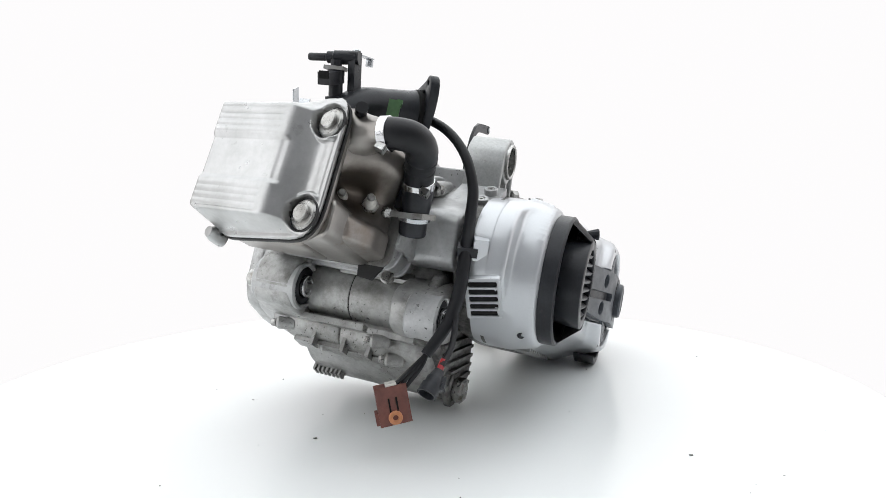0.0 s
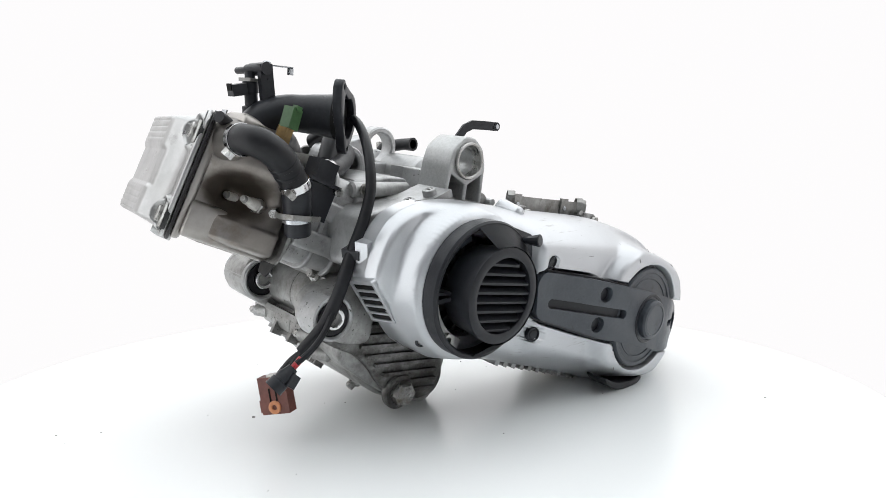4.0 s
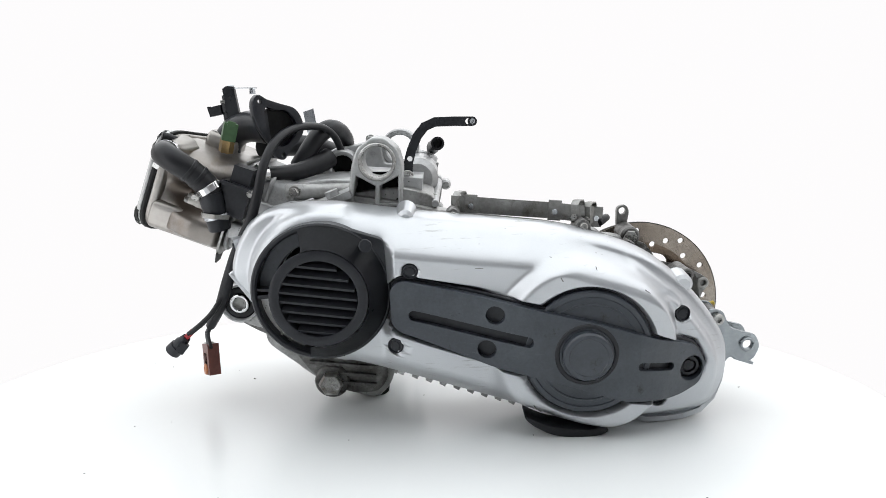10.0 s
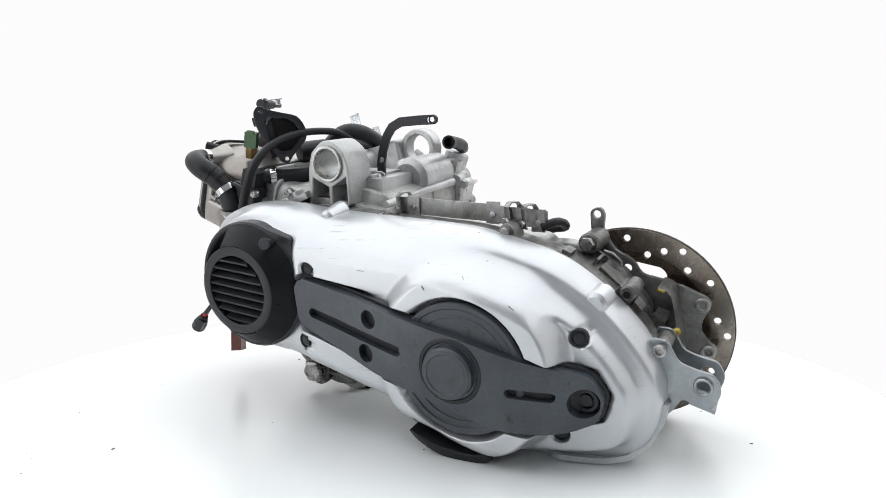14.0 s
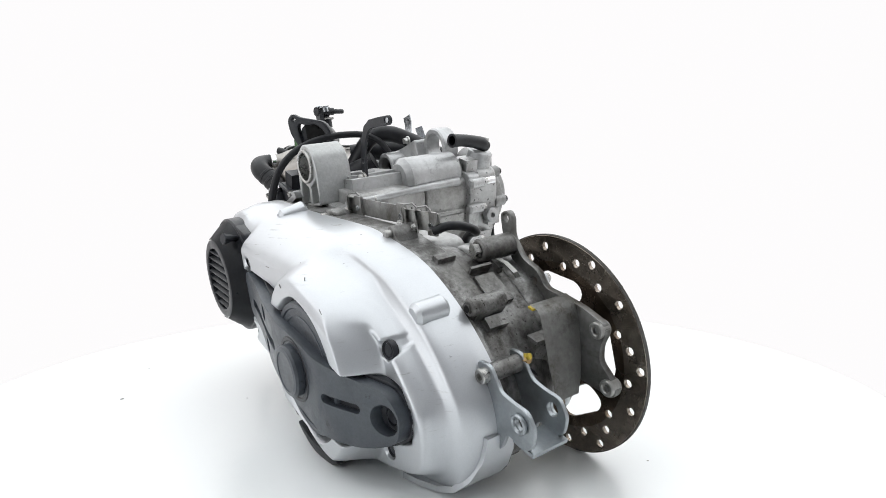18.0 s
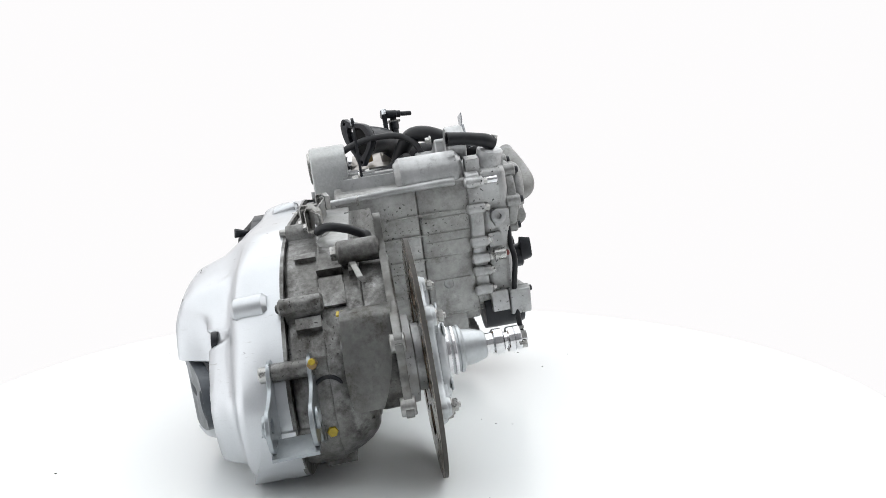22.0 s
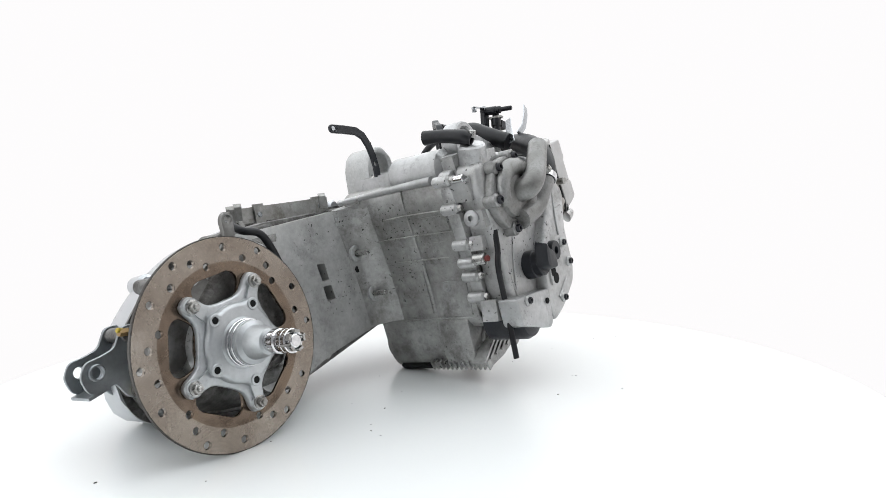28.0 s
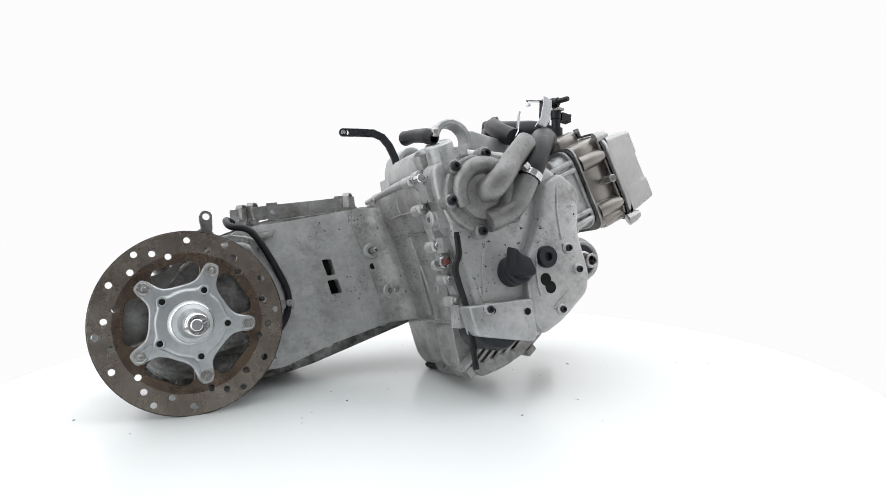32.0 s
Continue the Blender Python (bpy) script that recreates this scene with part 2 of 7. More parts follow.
streaks(SILVER, (22, 60, 420), 0.60, 0.68, (0.30, 0.30, 0.295), 0.9)
streaks(ARM_GREY, (60, 60, 500), 0.62, 0.68, (0.11, 0.12, 0.13), 0.8)
streaks(CRANK_OIL, (90, 20, 90), 0.57, 0.70, (0.13, 0.125, 0.115), 0.8)
streaks(CRANK_CAST, (120, 16, 110), 0.56, 0.70, (0.14, 0.135, 0.125), 0.9)


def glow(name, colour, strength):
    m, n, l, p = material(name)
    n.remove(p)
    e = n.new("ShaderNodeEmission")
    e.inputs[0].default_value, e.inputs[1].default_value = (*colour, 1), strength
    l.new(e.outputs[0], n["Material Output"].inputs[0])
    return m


# the ceiling is out of view; its glow is added as top light
CEILING = glow("unseen_ceiling_glow", (0.95, 0.98, 1.0), 1.75)
# glow of walls out of view, added to lighten the shadows
FILL_GLOW = glow("unseen_wall_fill_glow", (0.97, 0.985, 1.0), 2.2)
# the backdrop's overexposed white is put in as emission
BOOTH = glow("even_white_backdrop_glow", (1.0, 0.988, 0.994), 0.986)

# ---- mesh helpers ----


def part(name, bm, mat, parent, label="", smooth=35, kind=""):
    """Links a bmesh as one mesh object under a thing or a part."""
    me = bpy.data.meshes.new(name)
    bmesh.ops.recalc_face_normals(bm, faces=bm.faces)
    bm.to_mesh(me)
    bm.free()
    me.materials.append(mat)
    if smooth:
        me.polygons.foreach_set("use_smooth", [True] * len(me.polygons))
        me.set_sharp_from_angle(angle=radians(smooth))
    ob = new(name, me)
    while parent.parent and parent.parent.parent:
        parent = parent.parent
    ob.parent = parent
    return tagged(ob, label=label, kind=kind)


def bevel_new(bm, faces, width, segs=2, angle=25):
    if width <= 0:
        return
    fs = set(faces)
    edges = [e for f in fs for e in f.edges if len(e.link_faces) == 2 and e.calc_face_angle(0) > radians(angle)]
    edges = list(dict.fromkeys(edges))
    if edges:
        bmesh.ops.bevel(bm, geom=edges, offset=width, segments=segs, profile=0.5, affect="EDGES", clamp_overlap=True)


def rnd(pts, r, k=4):
    """A polygon with its corners rounded."""
    out = []
    n = len(pts)
    for i in range(n):
        a, b, c = Vector(pts[i - 1]), Vector(pts[i]), Vector(pts[(i + 1) % n])
        u, v = (a - b), (c - b)
        q = min(r, 0.45 * u.length, 0.45 * v.length)
        p0, p1 = b + u.normalized() * q, b + v.normalized() * q
        for j in range(k + 1):
            t = j / k
            out.append(tuple(p0 * (1 - t) ** 2 + b * 2 * t * (1 - t) + p1 * t * t))
    return out


def curve_loop(pts, per=6):
    """A closed smooth loop through the points."""
    out = []
    n = len(pts)
    P = [Vector(p) for p in pts]
    for i in range(n):
        a, b, c, d = P[i - 1], P[i], P[(i + 1) % n], P[(i + 2) % n]
        for j in range(per):
            t = j / per
            out.append(tuple(0.5 * ((2 * b) + (c - a) * t + (2 * a - 5 * b + 4 * c - d) * t * t + (3 * b - a - 3 * c + d) * t ** 3)))
    return out


def curve_path(pts, per=8):
    P = [Vector(p) for p in pts]
    P = [P[0] * 2 - P[1]] + P + [P[-1] * 2 - P[-2]]
    out = []
    for i in range(1, len(P) - 2):
        a, b, c, d = P[i - 1:i + 3]
        for j in range(per):
            t = j / per
            out.append(0.5 * ((2 * b) + (c - a) * t + (2 * a - 5 * b + 4 * c - d) * t * t + (3 * b - a - 3 * c + d) * t ** 3))
    out.append(P[-2])
    return out


def circle(cx, cz, r, n=32, a0=0.0):
    return [(cx + r * math.cos(a0 + 2 * math.pi * i / n), cz + r * math.sin(a0 + 2 * math.pi * i / n)) for i in range(n)]


def prism(bm, pts, y0, y1, bev=0.002, segs=2, m=None, holes=(), top=1.0):
    """Extrudes an x-z polygon (with holes) from y0 to y1; top scales the y1 end about its middle."""
    loops = [list(pts)] + [list(h) for h in holes]
    made = []
    cx = sum(p[0] for p in pts) / len(pts)
    cz = sum(p[1] for p in pts) / len(pts)
    rings = []
    for lp in loops:
        lo = [bm.verts.new((x, y0, z)) for x, z in lp]
        hi = [bm.verts.new((cx + (x - cx) * top, y1, cz + (z - cz) * top)) for x, z in lp]
        rings.append((lo, hi))
        k = len(lp)
        for i in range(k):
            made.append(bm.faces.new((lo[i], lo[(i + 1) % k], hi[(i + 1) % k], hi[i])))
    caps = []
    if len(loops) == 1:
        caps = [bm.faces.new(rings[0][0]), bm.faces.new(rings[0][1])]
    else:
        for side in (0, 1):
            edges = []
            for r in rings:
                v = r[side]
                edges += [bm.edges.get((v[i], v[(i + 1) % len(v)])) for i in range(len(v))]
            res = bmesh.ops.triangle_fill(bm, use_beauty=True, use_dissolve=False, edges=edges)
            caps += [f for f in res["geom"] if isinstance(f, bmesh.types.BMFace)]
    vs = [v for r in rings for side in r for v in side]
    if m is not None:
        bmesh.ops.transform(bm, matrix=m, verts=vs)
    bmesh.ops.recalc_face_normals(bm, faces=made + caps)
    if bev > 0:
        rim = []
        for r in rings:
            for v in r:
                rim += [bm.edges.get((v[i], v[(i + 1) % len(v)])) for i in range(len(v))]
        bmesh.ops.bevel(bm, geom=[e for e in rim if e], offset=bev, segments=segs, profile=0.5, affect="EDGES", clamp_overlap=True)
    return bm


def frame_of(p0, p1):
    """A matrix whose z runs from p0 to p1, with its origin at p0."""
    d = Vector(p1) - Vector(p0)
    return Matrix.Translation(p0) @ d.to_track_quat("Z", "Y").to_matrix().to_4x4(), d.length


def lathe(bm, p0, p1, prof, seg=24, close=True):
    """Turns a profile of (radius, share of the way from p0 to p1) about that line."""
    m, ln = frame_of(p0, p1)
    rings = []
    for r, h in prof:
        rings.append([bm.verts.new(m @ Vector((r * math.cos(2 * math.pi * i / seg), r * math.sin(2 * math.pi * i / seg), h * ln))) for i in range(seg)])
    for a, b in zip(rings, rings[1:]):
        for i in range(seg):
            bm.faces.new((a[i], a[(i + 1) % seg], b[(i + 1) % seg], b[i]))
    if close:
        bm.faces.new(rings[0][::-1])
        bm.faces.new(rings[-1])
    return bm


def rod(bm, p0, p1, r, r1=None, seg=20, bev=0.001):
    """A round bar with bevelled ends."""
    r1 = r if r1 is None else r1
    ln = (Vector(p1) - Vector(p0)).length
    e = min(bev / ln, 0.4) if ln else 0
    b0, b1 = min(bev, r * 0.5), min(bev, r1 * 0.5)
    return lathe(bm, p0, p1, [(r - b0, 0), (r, e), (r1, 1 - e), (r1 - b1, 1)], seg)


def pipe(bm, p0, p1, ro, ri, seg=28, bev=0.001):
    """A ring or short pipe."""
    ln = (Vector(p1) - Vector(p0)).length
    e = min(bev / ln, 0.3)
    prof = [(ri, e), (ri + bev, 0), (ro - bev, 0), (ro, e), (ro, 1 - e), (ro - bev, 1), (ri + bev, 1), (ri, 1 - e), (ri, e)]
    m, _ = frame_of(p0, p1)
    rings = []
    for r, h in prof[:-1]:
        rings.append([bm.verts.new(m @ Vector((r * math.cos(2 * math.pi * i / seg), r * math.sin(2 * math.pi * i / seg), h * ln))) for i in range(seg)])
    for a, b in zip(rings, rings[1:] + rings[:1]):
        for i in range(seg):
            bm.faces.new((a[i], a[(i + 1) % seg], b[(i + 1) % seg], b[i]))
    return bm


def hexa(bm, p0, p1, r, bev=0.0012):
    """A hexagon head or nut."""
    ln = (Vector(p1) - Vector(p0)).length
    e = min(bev / ln, 0.4)
    return lathe(bm, p0, p1, [(r * 0.97, 0), (r, e * 0.5), (r, 1 - e), (r * 0.86, 1)], 6)


def tube(bm, pts, r, seg=14, per=8, hollow=0.0, smooth=True, radii=None):
    """A hose or wire swept along points."""
    path = curve_path(pts, per) if smooth else [Vector(p) for p in pts]
    n = len(path)
    rings = []
    up = None
    for i, p in enumerate(path):
        t = (path[min(i + 1, n - 1)] - path[max(i - 1, 0)]).normalized()
        if up is None:
            up = t.orthogonal().normalized()
        else:
            up = (up - t * up.dot(t)).normalized()
        side = t.cross(up)
        rr = r if radii is None else np.interp(i / (n - 1), np.linspace(0, 1, len(radii)), radii)
        rings.append([bm.verts.new(p + (up * math.cos(2 * math.pi * k / seg) + side * math.sin(2 * math.pi * k / seg)) * rr) for k in range(seg)])
    for a, b in zip(rings, rings[1:]):
        for k in range(seg):
            bm.faces.new((a[k], a[(k + 1) % seg], b[(k + 1) % seg], b[k]))
    for ring, p, q in ((rings[0], path[0], path[1]), (rings[-1], path[-1], path[-2])):
        if hollow:
            inner = [bm.verts.new(p + (v.co - p) * hollow) for v in ring]
            deep = [bm.verts.new(v.co + (q - p).normalized() * r * 1.5) for v in inner]
            for k in range(seg):
                bm.faces.new((ring[k], ring[(k + 1) % seg], inner[(k + 1) % seg], inner[k]))
                bm.faces.new((inner[k], inner[(k + 1) % seg], deep[(k + 1) % seg], deep[k]))
            bm.faces.new(deep)
        else:
            bm.faces.new(ring)
    return bm


def box(bm, at, size, rot=(0, 0, 0), bev=0.002, segs=2, m=None, taper=1.0):
    """A box with rounded edges; taper scales its top."""
    M = pose(*at, *rot)
    if m is not None:
        M = m @ M
    vs = []
    for z in (-0.5, 0.5):
        k = taper if z > 0 else 1.0
        for x, y in ((-0.5, -0.5), (0.5, -0.5), (0.5, 0.5), (-0.5, 0.5)):
            vs.append(bm.verts.new(M @ Vector((x * size[0] * k, y * size[1] * k, z * size[2]))))
    q = [(0, 3, 2, 1), (4, 5, 6, 7), (0, 1, 5, 4), (1, 2, 6, 5), (2, 3, 7, 6), (3, 0, 4, 7)]
    fs = [bm.faces.new([vs[i] for i in f]) for f in q]
    bevel_new(bm, fs, bev, segs)
    return bm


def plate(bm, pts3, thick, normal, bev=0.0008):
    """A flat plate from a 3D outline."""
    nrm = Vector(normal).normalized() * thick
    lo = [bm.verts.new(Vector(p)) for p in pts3]
    hi = [bm.verts.new(Vector(p) + nrm) for p in pts3]
    k = len(lo)
    fs = [bm.faces.new((lo[i], lo[(i + 1) % k], hi[(i + 1) % k], hi[i])) for i in range(k)]
    fs += [bm.faces.new(lo[::-1]), bm.faces.new(hi)]
    bevel_new(bm, fs[-2:], bev, 1)
    return bm


def strip(bm, pts, width, thick, axis):
    """A bent flat strip: a path in space, its width along axis."""
    P = [Vector(p) for p in pts]
    w = Vector(axis).normalized() * width * 0.5
    rows = []
    for i, p in enumerate(P):
        t = (P[min(i + 1, len(P) - 1)] - P[max(i - 1, 0)]).normalized()
        nn = t.cross(w).normalized() * thick * 0.5
        rows.append([bm.verts.new(p + w + nn), bm.verts.new(p - w + nn), bm.verts.new(p - w - nn), bm.verts.new(p + w - nn)])
    fs = []
    for a, b in zip(rows, rows[1:]):
        for k in range(4):
            fs.append(bm.faces.new((a[k], a[(k + 1) % 4], b[(k + 1) % 4], b[k])))
    bm.faces.new(rows[0][::-1])
    bm.faces.new(rows[-1])
    return bm


def nb():
    return bmesh.new()


def step(x):
    x = np.clip(x, 0, 1)
    return x * x * (3 - 2 * x)


def bolt_y(name, x, y0, y1, z, r, parent, mat=None, label=""):
    """A hexagon bolt along the crankshaft's direction with a washer."""
    b = nb()
    rod(b, (x, y0, z), (x, y0 + (y1 - y0) * 0.3, z), r * 1.35, seg=18, bev=0.0006)
    hexa(b, (x, y0 + (y1 - y0) * 0.3, z), (x, y1, z), r)
    return part(name, b, mat or BOLT, parent, label)


# cylinder axes: a outwards along the bore, b across it, y along the crankshaft
CA, CB = Vector((-0.930, 0, 0.366)), Vector((0.366, 0, 0.930))


def cyl(a, b, y):
    return CA * a + CB * b + Vector((0, y, 0))


# prism() space to cylinder space: x is b, y is a, z is the crankshaft's direction
CYL = Matrix(((CB.x, CA.x, 0, 0), (0, 0, 1, 0), (CB.z, CA.z, 0, 0), (0, 0, 0, 1)))

# ---- booth ----
def booth():
    bm = nb()
    n = 96
    c = bm.verts.new((0, 0, -0.008))
    ring = [bm.verts.new((2.62 * math.cos(2 * math.pi * i / n), 2.62 * math.sin(2 * math.pi * i / n), -0.008)) for i in range(n)]
    for i in range(n):
        bm.faces.new((c, ring[i], ring[(i + 1) % n]))
    bmesh.ops.recalc_face_normals(bm, faces=bm.faces)
    me = bpy.data.meshes.new("floor")
    bm.to_mesh(me)
    bm.free()
    me.materials.append(FLOOR_WHITE)
    tagged(new("floor", me), "plain white photo booth floor under bright light", "floor", kind="structure")

    def wall(name, a0, a1, mat, label, cat, prof):
        bm = nb()
        k = max(6, int((a1 - a0) / 4))
        rows = []
        for r, z in prof:
            rows.append([bm.verts.new((r * math.cos(radians(a0 + (a1 - a0) * i / k)), r * math.sin(radians(a0 + (a1 - a0) * i / k)), z)) for i in range(k + 1)])
        for p, q in zip(rows, rows[1:]):
            for i in range(k):
                bm.faces.new((p[i], p[i + 1], q[i + 1], q[i]))
        me = bpy.data.meshes.new(name)
        bmesh.ops.solidify(bm, geom=bm.faces, thickness=-0.03)
        bm.to_mesh(me)
        bm.free()
        me.materials.append(mat)
        me.polygons.foreach_set("use_smooth", [True] * len(me.polygons))
        me.set_sharp_from_angle(angle=radians(40))
        tagged(new(name, me), label, cat, kind="structure")

    cove = [(0.645 + 1.355 * math.sin(math.pi / 2 * i / 14), -0.004 + 0.75 * (1 - math.cos(math.pi / 2 * i / 14))) for i in range(15)]
    # emission keeps the visible sweep an even, unshaded white
    wall("backdrop", -32, 200, BOOTH, "white backdrop, its even brightness put in as glow", "backdrop", cove + [(2.0, 1.25)])
    # upper and left walls stay out of view; their glow is added fill
    wall("wall_upper", -32, 200, FILL_GLOW, "unseen glowing wall above the backdrop, added as fill light", "wall", [(2.0, 1.253), (2.0, 2.25)])
    wall("wall_left", 200.2, 230, FILL_GLOW, "unseen glowing white side wall, added as fill light", "wall", cove + [(2.0, 2.25)])
    # added wall behind the camera, there only to be reflected
    wall("wall_front", 230.3, 327.7, FRONT_GREY, "unseen plain grey wall behind the camera, added to darken reflections", "wall", [(1.9, -0.004), (1.97, 0.02), (2.0, 0.1), (2.0, 2.25)])
    bm = nb()
    prism(bm, [(2.62 * math.cos(2 * math.pi * i / 64), 2.62 * math.sin(2 * math.pi * i / 64)) for i in range(64)], 2.26, 2.3, 0.0, m=Matrix(((1, 0, 0, 0), (0, 0, 1, 0), (0, 1, 0, 0), (0, 0, 0, 1))))
    # unseen ceiling that only serves as a large soft light
    me = bpy.data.meshes.new("ceiling")
    bmesh.ops.recalc_face_normals(bm, faces=bm.faces)
    bm.to_mesh(me)
    bm.free()
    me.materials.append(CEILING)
    tagged(new("ceiling", me), "unseen glowing white ceiling, added for soft top light", "ceiling", kind="structure")


booth()

turntable = tagged(new("turntable"), "round white turntable board with a few dark specks", "turntable")
b_ = nb()
lathe(b_, (0, 0, -0.007), (0, 0, 0.0), [(0.639, 0), (0.64, 0.2), (0.64, 0.7), (0.638, 1.0)], 128)
part("board", b_, TABLE_WHITE, turntable, "white round board", 30)

engine = tagged(new("scooter_engine"), "used scooter engine with silver belt cover and rusty brake disc", "engine")

# ---- belt cover ----
COVER_OUT = [(-0.5345, 0.107), (-0.523, 0.138), (-0.503, 0.1610), (-0.469, 0.174), (-0.424, 0.177), (-0.385, 0.174), (-0.333, 0.167), (-0.272, 0.160),
             (-0.154, 0.148), (-0.111, 0.139), (-0.059, 0.123), (-0.021, 0.104), (0.020, 0.070), (0.051, 0.031), (0.066, -0.001), (0.066, -0.040),
             (0.050, -0.075), (0.012, -0.094), (-0.066, -0.104), (-0.120, -0.100), (-0.162, -0.088), (-0.181, -0.080), (-0.362, -0.024), (-0.403, -0.016),
             (-0.431, -0.0105), (-0.456, -0.002), (-0.478, 0.012), (-0.494, 0.031), (-0.5030, 0.046), (-0.519, 0.0665), (-0.5335, 0.087)]
SCREWS = [(-0.3169, 0.1093), (-0.3355, 0.0219), (-0.0040, 0.0509), (-0.0275, -0.0528)]
ARM_OUT = [(-0.333, 0.097), (-0.325, 0.0995), (-0.241, 0.085), (-0.177, 0.071), (-0.109, 0.055), (-0.071, 0.044), (-0.031, 0.030), (0.009, 0.017), (0.022, -0.005), (0.015, -0.029), (-0.008, -0.038), (-0.029, -0.040),
           (-0.086, -0.034), (-0.132, -0.019), (-0.160, -0.010), (-0.226, 0.005), (-0.330, 0.040), (-0.338, 0.048), (-0.340, 0.088)]
FAN = (-0.418, 0.084)
CLUTCH = (-0.120, 0.019)


def bow(x):
    """How far out the arm's face lies."""
    f = 0.2280 + 0.031 * step((x + 0.350) / 0.20)
    return f - 0.037 * step((x + 0.080) / 0.115)


def poly_dist(px, pz, poly):
    """Distance to a closed polygon and whether the points lie inside."""
    P = np.array(poly)
    Q = np.roll(P, -1, 0)
    d = np.full(px.shape, 9.0)
    inside = np.zeros(px.shape, bool)
    for (ax, az), (bx, bz) in zip(P, Q):
        t = np.clip(((px - ax) * (bx - ax) + (pz - az) * (bz - az)) / ((bx - ax) ** 2 + (bz - az) ** 2 + 1e-12), 0, 1)
        d = np.minimum(d, np.hypot(px - ax - t * (bx - ax), pz - az - t * (bz - az)))
        cross = ((az > pz) != (bz > pz)) & (px < (bx - ax) * (pz - az) / (bz - az + 1e-12) + ax)
        inside ^= cross
    return d, inside


def cover_height(x, z, outline):
    d, _ = poly_dist(x, z, outline)
    e = np.clip(d / 0.034, 0, 1)
    h = 0.150 + 0.060 * np.sqrt(1 - (1 - e) ** 2)
    # stepped rim round the rear end
    e2 = 0.150 + 0.036 * np.sqrt(np.clip(1 - (1 - np.clip(d / 0.009, 0, 1)) ** 2, 0, 1)) + 0.004 * step((d - 0.009) / 0.010) + 0.0235 * step((d - 0.018) / 0.012)
    h = h + (e2 - h) * step((x + 0.15) / 0.06)
    # flat slanting flank at the front
    e3 = 0.145 + 0.0205 * np.sqrt(1 - (1 - np.clip(d / 0.007, 0, 1)) ** 2) + 0.17 * np.clip(d - 0.003, 0, 0.05)
    h = h + (e3 - h) * step((-0.425 - x) / 0.055)
    rf = np.hypot(x - FAN[0], z - FAN[1])
    rc = np.hypot(x - CLUTCH[0], z - CLUTCH[1])
    rear = step((rc - 0.094) / 0.015) * step((x + 0.11) / 0.05)
    h += 0.020 * step((d - 0.010) / 0.032) * step((x + 0.352) / 0.02) * (1 - rear)
    h += 0.019 * step((0.112 - rc) / 0.018) * step((d - 0.004) / 0.030)
    # low ridge that runs from the bulge to the rear rim
    h += 0.006 * np.exp(-(((z - 0.083) + (x + 0.035) * 0.75) / 0.006) ** 2) * step((x + 0.075) / 0.02) * step((0.012 - x) / 0.02)
    # drum of the fan intake
    drum = 0.1995 - 0.6 * np.clip(rf - 0.0805, 0, 1) - 3.2 * np.clip(rf - 0.0865, 0, 1)
    h = np.where(rf < 0.125, 0.5 * (h + drum + np.sqrt((h - drum) ** 2 + 0.003 ** 2)), h)
    h = np.where(rf < 0.0745, h - (h - 0.192) * step((0.0745 - rf) / 0.003), h)
    h = np.where(rf < 0.060, h - (h - 0.172) * step((0.060 - rf) / 0.003), h)
    # bed of the grey arm and of the clutch disc
    da, ia = poly_dist(x, z, ARM_OUT)
    above = step((z - 0.0985 + 0.1726 * (x + 0.325)) / 0.004) * step((x + 0.336) / 0.008) * step((-0.222 - x) / 0.030)
    bed = np.maximum(np.where(ia, 1.0, step((0.0056 + 0.0012 * above - da) / 0.0050)), step((0.0775 - rc) / 0.005))
    h = np.where(x > -0.36, h - np.maximum(h - np.minimum(bow(x) - 0.020 - 0.014 * step((-0.225 - x) / 0.03), 0.236), 0) * bed, h)
    return h


def belt_cover():
    outline = curve_loop(COVER_OUT, 30)
    P = np.array(outline)
    s0, s1 = np.array((-0.425, 0.078)), np.array((-0.085, 0.004))
    t = np.clip(((P - s0) @ (s1 - s0)) / ((s1 - s0) @ (s1 - s0)), 0, 1)
    C = s0 + t[:, None] * (s1 - s0)
    steps = np.concatenate([1 - np.linspace(0, 0.30, 16) ** 1.0, np.linspace(0.695, 0.0, 190)])
    bm = nb()
    rows = []
    for y in (-0.138, -0.146):
        rows.append([bm.verts.new((x, y + (0.014 * float(step((-0.44 - x) / 0.03)) if y > -0.14 else 0.0), z)) for x, z in P])
    for k, s in enumerate(steps):
        Q = C + (P - C) * s
        h = cover_height(Q[:, 0], Q[:, 1], outline)
        for sx, sz in SCREWS:
            h = h - 0.0055 * step((0.0106 - np.hypot(Q[:, 0] - sx, Q[:, 1] - sz)) / 0.0014)
        rows.append([bm.verts.new((x, -hh, z)) for (x, z), hh in zip(Q, h)])
    for a, b in zip(rows, rows[1:]):
        n = len(a)
        for i in range(n):
            bm.faces.new((a[i], a[(i + 1) % n], b[(i + 1) % n], b[i]))
    bmesh.ops.remove_doubles(bm, verts=bm.verts, dist=0.00005)
    return bm


cover = part("belt_cover", belt_cover(), SILVER, engine, "silver-painted belt cover with scuffs and small scratches", 80)

b_ = nb()
prism(b_, curve_loop([(max(x, -0.48), z) for x, z in COVER_OUT if x > -0.53], 4), -0.1385, -0.1345, 0.0)
part("cover_gasket", b_, CASE, engine, "thin dark gasket line")

# clutch disc under the arm
b_ = nb()
prism(b_, circle(*CLUTCH, 0.0715, 64), -0.2350, -0.2475, 0.002, 3)
part("clutch_disc", b_, ARM_GREY, cover, "round dark grey clutch disc cover")
# black ring put in for the shade of the gap round the disc
b_ = nb()
